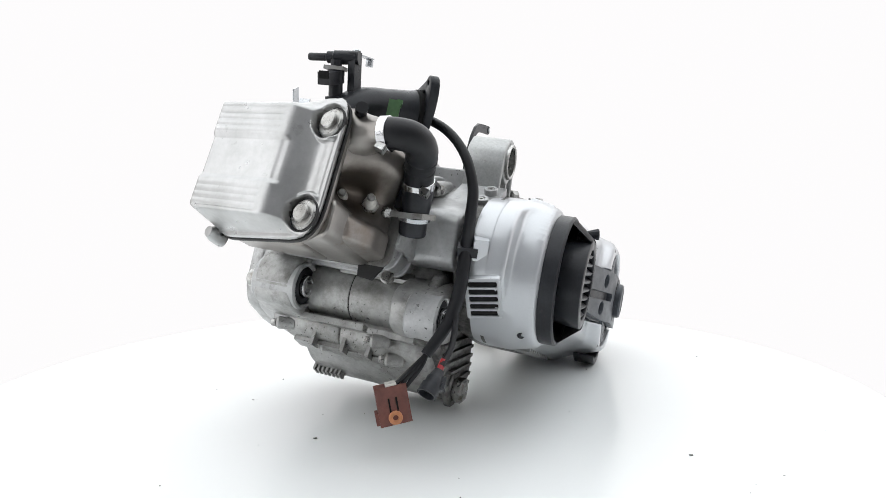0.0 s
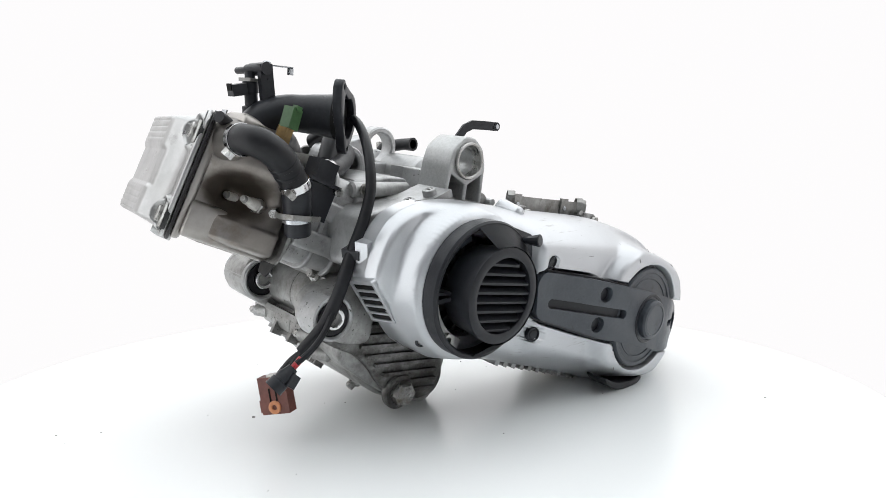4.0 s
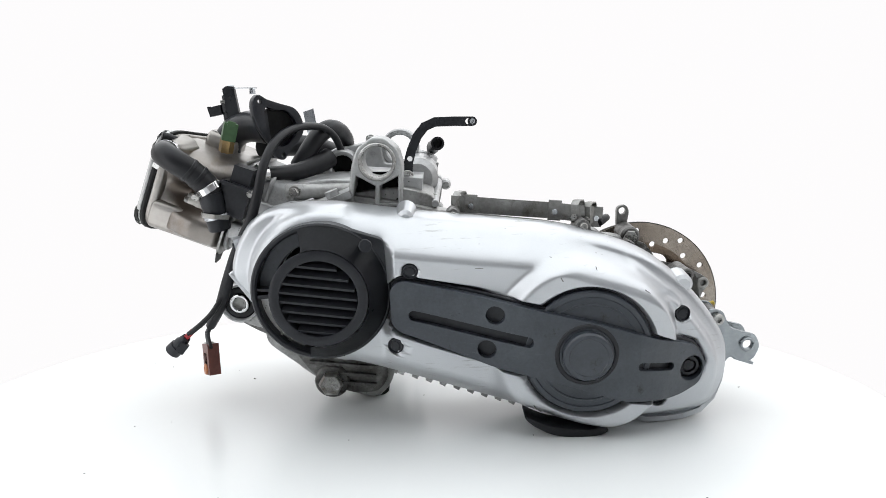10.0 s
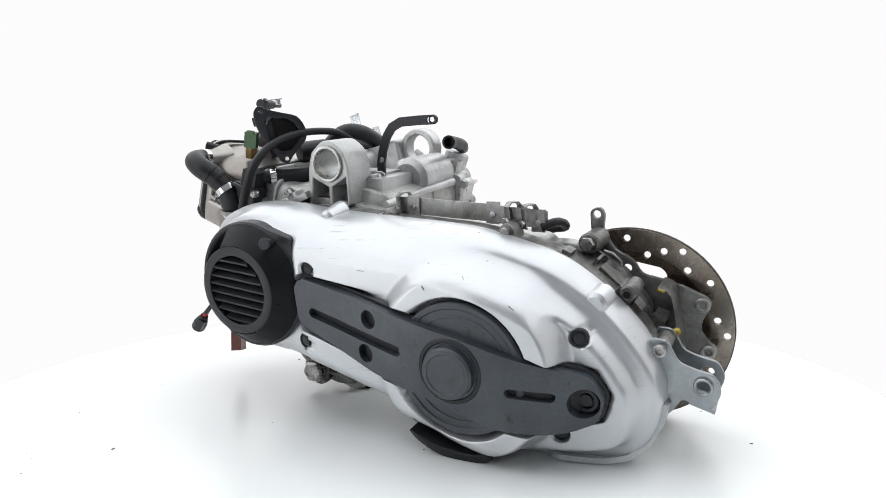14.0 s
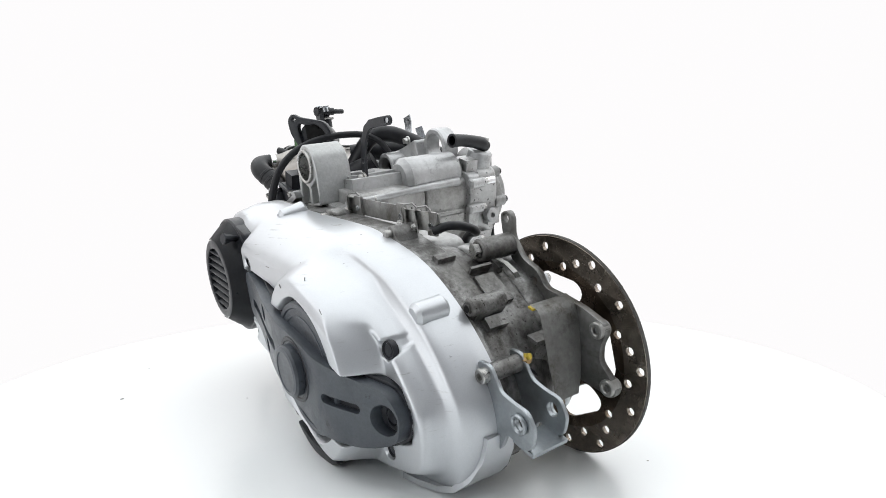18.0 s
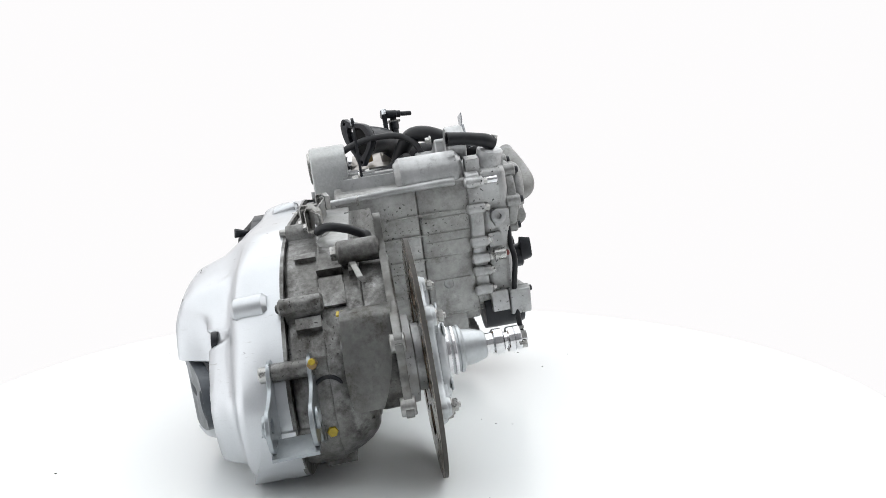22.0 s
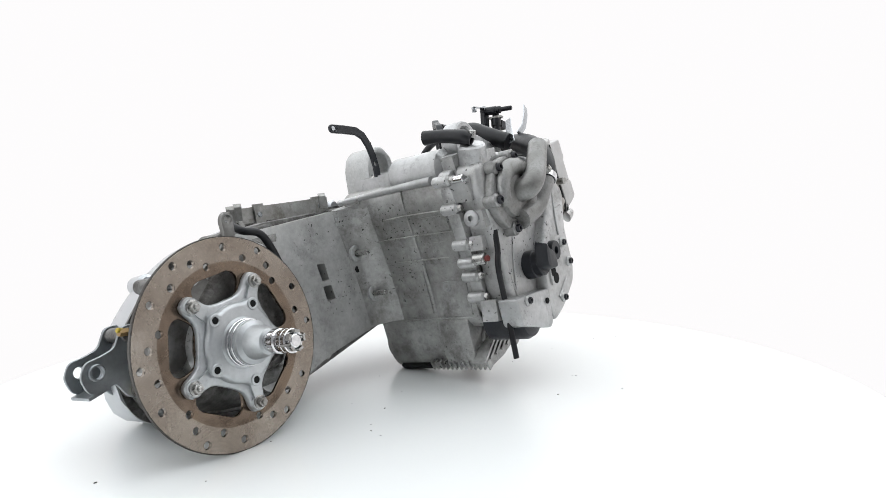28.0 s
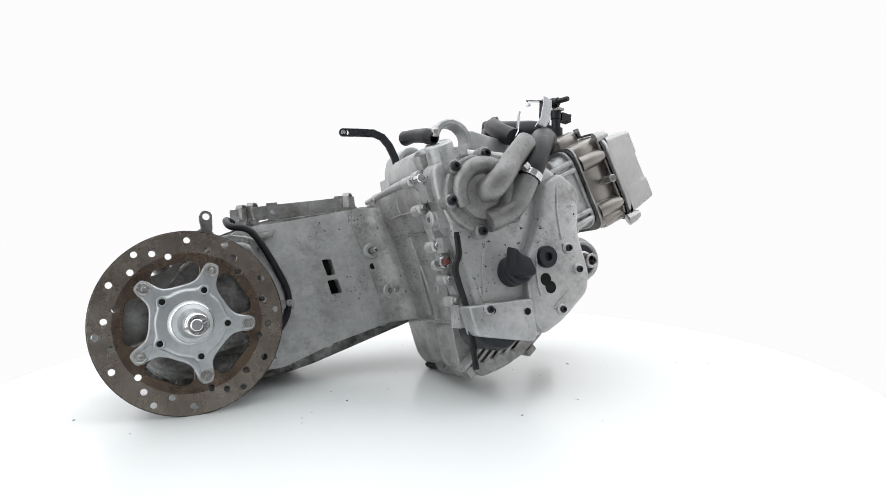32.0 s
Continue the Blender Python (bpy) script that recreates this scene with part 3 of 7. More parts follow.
pipe(b_, (CLUTCH[0], -0.2300, CLUTCH[1]), (CLUTCH[0], -0.2400, CLUTCH[1]), 0.0762, 0.070, 64, 0.0006)
part("disc_gap_shade", b_, BLACK, cover, "black ring for the shaded gap round the disc")
b_ = nb()
pipe(b_, (CLUTCH[0], -0.2460, CLUTCH[1]), (CLUTCH[0], -0.2488, CLUTCH[1]), 0.0705, 0.064, 64)
part("clutch_rim", b_, ARM_GREY, cover)
b_ = nb()
pipe(b_, (CLUTCH[0], -0.2465, CLUTCH[1]), (CLUTCH[0], -0.2484, CLUTCH[1]), 0.0575, 0.055, 64, 0.0005)
part("clutch_groove", b_, ARM_GREY, cover)


def slot(cx, cz, ln, w, ang, n=8):
    """A stadium-shaped hole."""
    out = []
    for s in (1, -1):
        for i in range(n + 1):
            a = -math.pi / 2 + math.pi * i / n
            x, z = s * (ln / 2 - w / 2 + w / 2 * math.cos(a)), s * (w / 2 * math.sin(a))
            out.append((cx + x * math.cos(ang) - z * math.sin(ang), cz + x * math.sin(ang) + z * math.cos(ang)))
    return out


def bend_arm(bm):
    """The arm bows out over the clutch and falls back at both ends."""
    for k in range(28):
        bmesh.ops.bisect_plane(bm, geom=bm.verts[:] + bm.edges[:] + bm.faces[:], plane_co=(-0.338 + 0.013 * k, 0, 0), plane_no=(1, 0, 0))
    for v in bm.verts:
        v.co.y += 0.2525 - float(bow(v.co.x))


b_ = nb()
arm_loop = rnd(ARM_OUT, 0.008, 3)
prism(b_, arm_loop, -0.2365, -0.2525, 0.0028, 3,
      holes=[slot(-0.2505, 0.0472, 0.140, 0.0120, -0.19), circle(-0.2236, 0.0647, 0.0105, 24), circle(-0.2326, 0.0249, 0.0105, 24), slot(-0.0440, 0.0018, 0.046, 0.0095, -0.16), circle(0.003, -0.009, 0.0150, 28)])
bend_arm(b_)
# black rim under the arm's edge: the gap's shade as a dark strip
seal = nb()
outer = []
for k, (x, z) in enumerate(arm_loop):
    t_ = (Vector(arm_loop[(k + 1) % len(arm_loop)]) - Vector(arm_loop[k - 1])).normalized()
    outer.append((x - t_.y * 0.0030, z + t_.x * 0.0030))
prism(seal, outer, -0.2300, -0.2405, 0.0006, 1)
bend_arm(seal)
part("arm_gap_shade", seal, BLACK, cover, "black rim for the shaded gap round the arm")
part("arm_cover", b_, ARM_GREY, cover, "faded dark grey arm-shaped plastic cover with scuff marks")
# black plate that gives the slots and holes their deep shade
b_ = nb()
prism(b_, [(x * 0.985 - 0.003, z * 0.97 + 0.001) for x, z in arm_loop if x < -0.020], -0.2310, -0.2445, 0.0)
bend_arm(b_)
part("arm_slot_shade", b_, BLACK, cover, "black plate for the shade in the arm's slots")
b_ = nb()
lathe(b_, (-0.1243, -0.256, 0.0213), (-0.1243, -0.2690, 0.0213), [(0.030, 0), (0.030, 0.15), (0.0275, 0.2), (0.0275, 0.75), (0.0255, 0.95), (0.0215, 1.0), (0.0205, 0.93), (0.002, 0.9)], 48)
part("hub_cap", b_, ARM_GREY, cover, "round dark grey cap")
# black ring stands in for the shaded recess round the cap
b_ = nb()
pipe(b_, (-0.1243, -0.2555, 0.0213), (-0.1243, -0.2600, 0.0213), 0.0352, 0.0300, 48, 0.0010)
part("cap_gap_shade", b_, BLACK, cover, "black ring for the shaded gap round the cap")
b_ = nb()
lathe(b_, (0.003, -0.209, -0.009), (0.003, -0.2210, -0.009), [(0.0125, 0), (0.0125, 0.9), (0.0115, 1.0), (0.0085, 1.0), (0.0085, 0.6), (0.006, 0.6), (0.006, 0.95), (0.001, 0.95)], 28)
part("rear_screw", b_, BLACK, cover, "black round bolt in a deep hole")

# cover screws in black cups
b_ = nb()
lathe(b_, (0, 0.006, 0), (0, -0.0008, 0), [(0.0102, 0), (0.0102, 0.85), (0.0096, 1.0), (0.0086, 0.97), (0.0078, 0.70), (0.0060, 0.74), (0.0055, 0.86), (0.0010, 0.88)], 24)
scr = part("cover_screw", b_, BLACK, cover, "black recessed cross-head screw")
def on_cover(x, z, up=0.0):
    """A pose on the cover's outer face, turned with its slope."""
    def at(u, w):
        return -float(cover_height(np.array([u]), np.array([w]), COVER_OUT)[0])
    e = 0.006
    nrm = Vector((at(x + e, z) - at(x - e, z), -2 * e, at(x, z + e) - at(x, z - e))).normalized()
    nrm = (nrm + Vector((0, -1.5, 0))).normalized()
    y = min(at(x + dx, z + dz) for dx in (-e, 0, e) for dz in (-e, 0, e))
    m = nrm.to_track_quat("-Y", "Z").to_matrix().to_4x4()
    m.translation = (x, 0.2 * y + 0.8 * at(x, z) - up, z)
    return m


for k, (x, z) in enumerate(SCREWS):
    s_ = scr
    if k:
        s_ = scr.copy()
        scene.collection.objects.link(s_)
    s_.matrix_basis = on_cover(x, z, -0.0034) @ Matrix.Scale(0.9, 4)

# scuffs that show the dark ground
for k, (x, z, ang, ln) in enumerate(((-0.112, 0.1120, 80, 0.006), (-0.0580, 0.0885, 40, 0.007), (-0.152, 0.1040, 60, 0.005), (-0.240, 0.1130, 3, 0.009), (-0.178, -0.046, 60, 0.006), (0.012, 0.020, 30, 0.004))):
    b_ = nb()
    box(b_, (0, 0, 0), (ln, 0.0006, 0.0006 + 0.0003 * (k % 3)), (0, ang, 0), 0.0002, 1)
    sc = part("scuff", b_, SCUFF, cover)
    sc.matrix_basis = on_cover(x, z, 0.0002)

b_ = nb()
lathe(b_, (-0.480, -0.182, 0.026), (-0.4835, -0.1865, 0.024), [(0.0062, 0), (0.0062, 0.8), (0.0052, 1.0), (0.003, 1.0), (0.0028, 0.6), (0.0004, 0.6)], 16)
part("flank_screw", b_, BLACK, cover, "small black screw")

# fan intake
def fan_cover():
    fx, fz = FAN
    b = nb()
    pipe(b, (fx, -0.1975, fz), (fx, -0.2185, fz), 0.0797, 0.0725, 72, 0.002)
    ring = part("fan_cover", b, BLACK, engine, "black plastic fan intake cover with an open crescent")
    # closed sector that climbs to the grille
    b = nb()
    n, k = 60, 5
    a0, a1 = radians(-102), radians(107)
    rows = []
    gx, gz = -0.4165, 0.084
    for j in range(k + 1):
        t = j / k
        row = []
        for i in range(n + 1):
            a = a0 + (a1 - a0) * i / n
            ro = 0.0785 * (1 - t) + 0.0555 * t
            cx, cz = fx * (1 - t) + gx * t, fz * (1 - t) + gz * t
            row.append(b.verts.new((cx + ro * math.cos(a), -0.216 - 0.0272 * t, cz + ro * math.sin(a))))
        rows.append(row)
    for p, q in zip(rows, rows[1:]):
        for i in range(n):
            b.faces.new((p[i], p[i + 1], q[i + 1], q[i]))
    bmesh.ops.solidify(b, geom=b.faces, thickness=0.003)
    part("fan_shell", b, BLACK, ring)
    b = nb()
    lathe(b, (gx, -0.236, gz), (gx, -0.2455, gz), [(0.0500, -3.8), (0.0545, 0.30), (0.0545, 0.68), (0.0530, 0.76), (0.0446, 0.82), (0.0432, 0.74), (0.0428, 0.55), (0.0428, -3.6), (0.0500, -3.8)], 64, close=False)
    part("grille_ring", b, BLACK, ring)
    # corner lug that follows the cover
    b = nb()
    prism(b, rnd([(fx + 0.0785 * math.cos(radians(8)), fz + 0.0785 * math.sin(radians(8))), (fx + 0.0935 * math.cos(radians(40)), fz + 0.0935 * math.sin(radians(40))),
                  (fx + 0.0785 * math.cos(radians(72)), fz + 0.0785 * math.sin(radians(72))), (fx + 0.060 * math.cos(radians(40)), fz + 0.060 * math.sin(radians(40)))], 0.005), -0.196, -0.2172, 0.0012, 2)
    part("fan_lug", b, BLACK, ring)
    # slats
    for i in range(8):
        z = -0.036 + i * 0.0105
        w = math.sqrt(max(0.0435 ** 2 - z * z, 1e-5))
        b = nb()
        box(b, (gx, -0.236, gz + z), (2 * w, 0.0135, 0.0035), (28, 7, 0), bev=0.0008, segs=1)
        part("grille_slat", b, BLACK, ring)
    # floor of the crescent in two sectors, with the clip that parts them
    for a0, a1, r0, y, mat, label in ((104, 178, 0.0560, -0.2020, ARM_GREY, "grey inner wall of the crescent"), (184, 250, 0.0600, -0.2040, CRANK_CAST, "light grey inner strip")):
        b = nb()
        arc = [radians(a0 + (a1 - a0) * k / 24) for k in range(25)]
        prism(b, [(fx + 0.0735 * math.cos(a), fz + 0.0735 * math.sin(a)) for a in arc] + [(fx + r0 * math.cos(a), fz + r0 * math.sin(a)) for a in reversed(arc)], -0.1950, y, 0.0008, 1)
        part("crescent_floor", b, mat, ring, label)
    for a, w in ((177, 0.003), (184, 0.0045)):
        b = nb()
        ca, sa = math.cos(radians(a)), math.sin(radians(a))
        box(b, (fx + 0.064 * ca, -0.2085, fz + 0.064 * sa), (0.022, 0.014, w), (0, 180 - a, 0), 0.001, 1)
        part("fan_strut", b, BLACK, ring)
    b = nb()
    lathe(b, (-0.4625, -0.190, 0.0296), (-0.4625, -0.2085, 0.0296), [(0.0085, 0), (0.0085, 0.9), (0.0078, 1.0), (0.0045, 1.0), (0.0040, 0.7), (0.001, 0.7)], 24)
    part("fan_screw", b, BOLT, ring, "small steel screw")
    b = nb()
    rod(b, (-0.370, -0.216, 0.139), (-0.363, -0.242, 0.143), 0.0025, 0.0075, 10)
    part("clip_pin", b, BLACK, ring, "black plastic clip pin")
    # belt fan in the depth
    b = nb()
    lathe(b, (gx, -0.178, gz), (gx, -0.196, gz), [(0.056, 0), (0.056, 0.25), (0.030, 0.45), (0.018, 1.0), (0.002, 1.0)], 40)
    part("cooling_fan", b, DARK, ring, "dark finned pulley fan")
    for i in range(18):
        a = 2 * math.pi * i / 18
        b = nb()
        box(b, (gx + 0.040 * math.cos(a), -0.188, gz + 0.040 * math.sin(a)), (0.030, 0.016, 0.0025), (0, -math.degrees(a) + 12, 0), bev=0)
        part("fan_blade", b, DARK, ring)
    b = nb()
    hexa(b, (gx + 0.002, -0.196, gz + 0.012), (gx + 0.002, -0.214, gz + 0.012), 0.014)
    part("pulley_nut", b, CHROME, ring, "bright pulley nut")


fan_cover()

# ---- transmission case and gearbox ----
CASE_WINDOWS = [[(-0.1973, 0.0748), (-0.2127, 0.0754), (-0.2181, 0.0514), (-0.2050, 0.0496)], [(-0.2043, 0.0422), (-0.2209, 0.0437), (-0.2266, 0.0228), (-0.2098, 0.0203)]]
b_ = nb()
prism(b_, rnd([(-0.515, 0.12), (-0.49, 0.158), (-0.42, 0.172), (-0.335, 0.163), (-0.15, 0.143), (-0.10, 0.133), (-0.055, 0.118), (-0.02, 0.098), (0.018, 0.065), (0.047, 0.028), (0.060, -0.003),
               (0.060, -0.04), (0.045, -0.07), (0.008, -0.088), (-0.07, -0.098), (-0.13, -0.094), (-0.18, -0.084), (-0.36, -0.032), (-0.45, 0.004), (-0.49, 0.038)], 0.012), -0.1345, -0.098, 0.004, 3)
case = part("transmission_case", b_, CASE, engine, "grimy grey cast transmission case")
b_ = nb()
prism(b_, rnd([(-0.40, 0.178), (-0.348, 0.170), (-0.269, 0.153), (-0.143, 0.134), (-0.075, 0.126), (-0.045, 0.09), (-0.05, -0.03), (-0.085, -0.08), (-0.129, -0.080), (-0.208, -0.053), (-0.302, -0.030), (-0.36, -0.03), (-0.42, 0.06)], 0.01),
      -0.101, -0.066, 0.006, 3,
      holes=[rnd(w, 0.002, 2) for w in CASE_WINDOWS])
part("case_arm", b_, CRANK_CAST, case, "light grey cast swing arm side of the case")
# dark plates behind the openings paint their shaded depth
for w in CASE_WINDOWS:
    b_ = nb()
    box(b_, (sum(p[0] for p in w) / 4, -0.090, sum(p[1] for p in w) / 4), (0.034, 0.004, 0.040), (0, 10, 0), bev=0.0)
    part("case_window", b_, DARK, case, "dark plate for the shade in a rectangular opening")
for x, z in ((-0.2907, -0.0275), (-0.2007, -0.0515), (-0.3270, -0.0225)):
    b_ = nb()
    rod(b_, (x, -0.098, z), (x, -0.0690, z), 0.0085, seg=18, bev=0.002)
    part("edge_boss", b_, CRANK_CAST, case)
# dark disc on the face in place of a shaded hole
b_ = nb()
rod(b_, (-0.2792, -0.069, 0.0601), (-0.2792, -0.0645, 0.0601), 0.0055, seg=16)
part("case_hole", b_, DARK, case, "dark disc for the shade of a threaded hole")
for x, z in ((-0.277, 0.084), (-0.305, 0.020)):
    b_ = nb()
    pipe(b_, (x, -0.068, z), (x, -0.060, z), 0.0125, 0.005, 24)
    base = part("stud_boss", b_, GREY_PAINT, case)
    b_ = nb()
    rod(b_, (x, -0.066, z), (x + 0.001, -0.036, z), 0.0042, seg=14)
    part("stud", b_, BOLT, base, "steel stud")
# gearbox at the wheel
b_ = nb()
prism(b_, rnd([(-0.10, 0.118), (-0.05, 0.112), (-0.01, 0.088), (0.025, 0.055), (0.045, 0.02), (0.05, -0.02), (0.03, -0.046), (-0.02, -0.052), (-0.08, -0.052), (-0.115, -0.045), (-0.12, 0.06)], 0.012), -0.10, -0.058, 0.004, 3)
gear = part("gearbox_housing", b_, CASE, engine, "dirty cast aluminium gearbox housing")
b_ = nb()
bell_out = curve_path([(-0.14, 0, 0.139), (-0.10, 0, 0.131), (-0.055, 0, 0.117), (-0.02, 0, 0.097), (0.018, 0, 0.064), (0.046, 0, 0.028), (0.059, 0, -0.003), (0.059, 0, -0.04), (0.044, 0, -0.069), (0.008, 0, -0.087), (-0.07, 0, -0.097), (-0.13, 0, -0.093)], 4)
bell_in = curve_path([(-0.125, 0, 0.112), (-0.095, 0, 0.110), (-0.06, 0, 0.103), (-0.030, 0, 0.086), (0.004, 0, 0.058), (0.028, 0, 0.027), (0.040, 0, -0.002), (0.040, 0, -0.028), (0.024, 0, -0.046), (-0.01, 0, -0.052), (-0.07, 0, -0.052), (-0.115, 0, -0.047)], 4)
rows = []
for k in range(9):
    a = k / 8 * math.pi / 2
    rows.append([b_.verts.new((p.x + (q.x - p.x) * (1 - math.cos(a)), -0.128 + 0.068 * math.sin(a), p.z + (q.z - p.z) * (1 - math.cos(a)))) for p, q in zip(bell_out, bell_in)])
for p, q in zip(rows, rows[1:]):
    for i in range(len(p) - 1):
        b_.faces.new((p[i], p[i + 1], q[i + 1], q[i]))
part("gearbox_bell", b_, CASE, gear, "dirty rounded bell of the gearbox", 50)
b_ = nb()
prism(b_, rnd([(-0.085, 0.105), (-0.035, 0.102), (0.002, 0.078), (0.033, 0.04), (0.037, -0.02), (0.018, -0.045), (-0.03, -0.046), (-0.08, -0.034), (-0.10, 0.0), (-0.10, 0.07)], 0.012), -0.060, -0.026, 0.005, 3)
part("gearbox_lid", b_, CASE, gear, "stained cast gearbox lid")
b_ = nb()
prism(b_, rnd([(-0.040, 0.114), (-0.0645, 0.1175), (-0.090, 0.1145), (-0.105, 0.108), (-0.1186, 0.095), (-0.131, 0.069), (-0.1486, 0.027), (-0.151, 0.010), (-0.140, -0.0055), (-0.127, -0.012), (-0.115, 0.006), (-0.098, 0.036), (-0.070, 0.070), (-0.035, 0.098)], 0.006, 3), -0.078, -0.0565, 0.003, 3)
ear = part("gearbox_ear", b_, CRANK_CAST, gear, "light grey cast ear beside the disc")
for x, z in ((-0.0835, 0.1065), (-0.1085, 0.0955), (-0.141, 0.014)):
    bolt_y("ear_bolt", x, -0.058, -0.048, z, 0.0058, gear)
b_ = nb()
lathe(b_, (0, -0.028, 0), (0, -0.010, 0), [(0.046, 0), (0.044, 0.5), (0.034, 0.6), (0.034, 1.0)], 40)
part("wheel_bearing_seat", b_, CAST, gear)
for p, s, rot in (((-0.045, -0.112, 0.108), (0.010, 0.022, 0.018), (0, 25, 0)), ((0.030, -0.112, 0.056), (0.012, 0.024, 0.010), (0, 52, 0)),
                  ((-0.004, -0.088, 0.0835), (0.024, 0.024, 0.006), (0, 42, 0)), ((-0.022, -0.066, 0.0975), (0.022, 0.005, 0.012), (0, 34, 0)), ((0.046, -0.115, 0.008), (0.012, 0.030, 0.040), (0, 10, 0)),
                  ((0.040, -0.07, 0.012), (0.014, 0.03, 0.05), (0, 20, 0)), ((0.035, -0.09, -0.04), (0.02, 0.05, 0.014), (0, -40, 0)), ((-0.02, -0.105, -0.080), (0.07, 0.03, 0.012), (0, 6, 0))):
    b_ = nb()
    box(b_, p, s, rot, 0.003, 2)
    part("casting_rib", b_, CASE, gear)
b_ = nb()
rod(b_, (0.026, -0.138, 0.0755), (0.026, -0.096, 0.0755), 0.0088, seg=20, bev=0.002)
box(b_, (0.020, -0.116, 0.0705), (0.020, 0.034, 0.016), (0, 42, 0), 0.003)
rod(b_, (0.026, -0.140, 0.0755), (0.026, -0.138, 0.0755), 0.0045, seg=12, bev=0)
part("screw_boss", b_, CASE, gear)
# dark disc as the shade of the boss's bore
b_ = nb()
rod(b_, (0.026, -0.1408, 0.0755), (0.026, -0.138, 0.0755), 0.0042, seg=12)
part("boss_thread", b_, DARK, gear)
b_ = nb()
strip(b_, [(-0.016, -0.064, 0.104), (-0.006, -0.062, 0.100), (0.002, -0.058, 0.090), (0.001, -0.054, 0.084)], 0.006, 0.0016, (0, 1, 0))
part("wire_clip", b_, BRACKET, gear, "small bent wire clip")
for x, z, sx, sz in ((0.006, 0.0755, 0.026, 0.003), (-0.018, 0.0965, 0.003, 0.014)):
    b_ = nb()
    box(b_, (x, -0.088, z + 0.001), (sx, 0.026, sz), (0, 42, 0), 0.001, 1)
    part("casting_rib", b_, CASE, gear)
b_ = nb()
pipe(b_, (0.030, -0.105, -0.004), (0.056, -0.102, -0.004), 0.016, 0.012, 24)
rod(b_, (0.032, -0.105, -0.004), (0.054, -0.102, -0.004), 0.0125, seg=24)
part("oil_filler", b_, BLACK, gear, "black oil filler plug")
b_ = nb()
hexa(b_, (0.058, -0.112, 0.027), (0.072, -0.111, 0.0275), 0.0050)
part("marked_bolt", b_, BRASS, gear, "bolt with a yellow paint mark")
b_ = nb()
rod(b_, (0.066, -0.1120, 0.029), (0.074, -0.1105, 0.031), 0.0032, seg=10)
part("paint_dab", b_, YELLOW, gear, "dab of yellow paint")
b_ = nb()
hexa(b_, (0.050, -0.106, -0.040), (0.062, -0.104, -0.040), 0.0052)
part("marked_bolt", b_, YELLOW, gear, "bolt with a yellow paint mark")

# comb ribs under the case
for i in range(11):
    t = i / 10
    b_ = nb()
    box(b_, (-0.332 + 0.172 * t, -0.159, -0.0325 - 0.0525 * t), (0.0080, 0.022, 0.0090), (0, 30, 0), 0.0018, 1)
    part("comb_rib", b_, CRANK_CAST, case)

# rear lip and foot of the cover
b_ = nb()
rows = []
for x, z, y1 in ((-0.050, -0.1015, -0.190), (-0.035, -0.100, -0.200), (-0.012, -0.0965, -0.197), (0.012, -0.0925, -0.190), (0.036, -0.085, -0.187), (0.054, -0.071, -0.180), (0.066, -0.051, -0.171), (0.0705, -0.030, -0.166)):
    rows.append([b_.verts.new((x, y, max(z, floor_under(x, y) + 0.0012))) for y in np.linspace(-0.136, y1, 7)])
for p, q in zip(rows, rows[1:]):
    for i in range(6):
        b_.faces.new((p[i], p[i + 1], q[i + 1], q[i]))
bmesh.ops.recalc_face_normals(b_, faces=b_.faces)
if sum(f.normal.z for f in b_.faces) > 0:
    bmesh.ops.reverse_faces(b_, faces=b_.faces)
bmesh.ops.solidify(b_, geom=b_.faces, thickness=0.006)
part("cover_lip", b_, SILVER, cover, "", 60)
b_ = nb()
prism(b_, curve_loop([(-0.188, -0.060), (-0.16, -0.072), (-0.12, -0.077), (-0.097, -0.074), (-0.094, -0.080), (-0.11, -0.0855), (-0.15, -0.0845), (-0.178, -0.072)], 5), -0.243, -0.212, 0.002, 2)
part("rubber_foot", b_, RUBBER, cover, "black rubber foot strip")
b_ = nb()
rod(b_, (0.004, -0.185, 0.077), (0.006, -0.150, 0.078), 0.012, 0.013, 24, 0.004)
part("cover_boss", b_, SILVER, cover)
b_ = nb()
rod(b_, (-0.323, -0.176, 0.1600), (-0.323, -0.138, 0.1650), 0.0095, 0.0125, 20, 0.004)
part("cover_boss", b_, SILVER, cover)

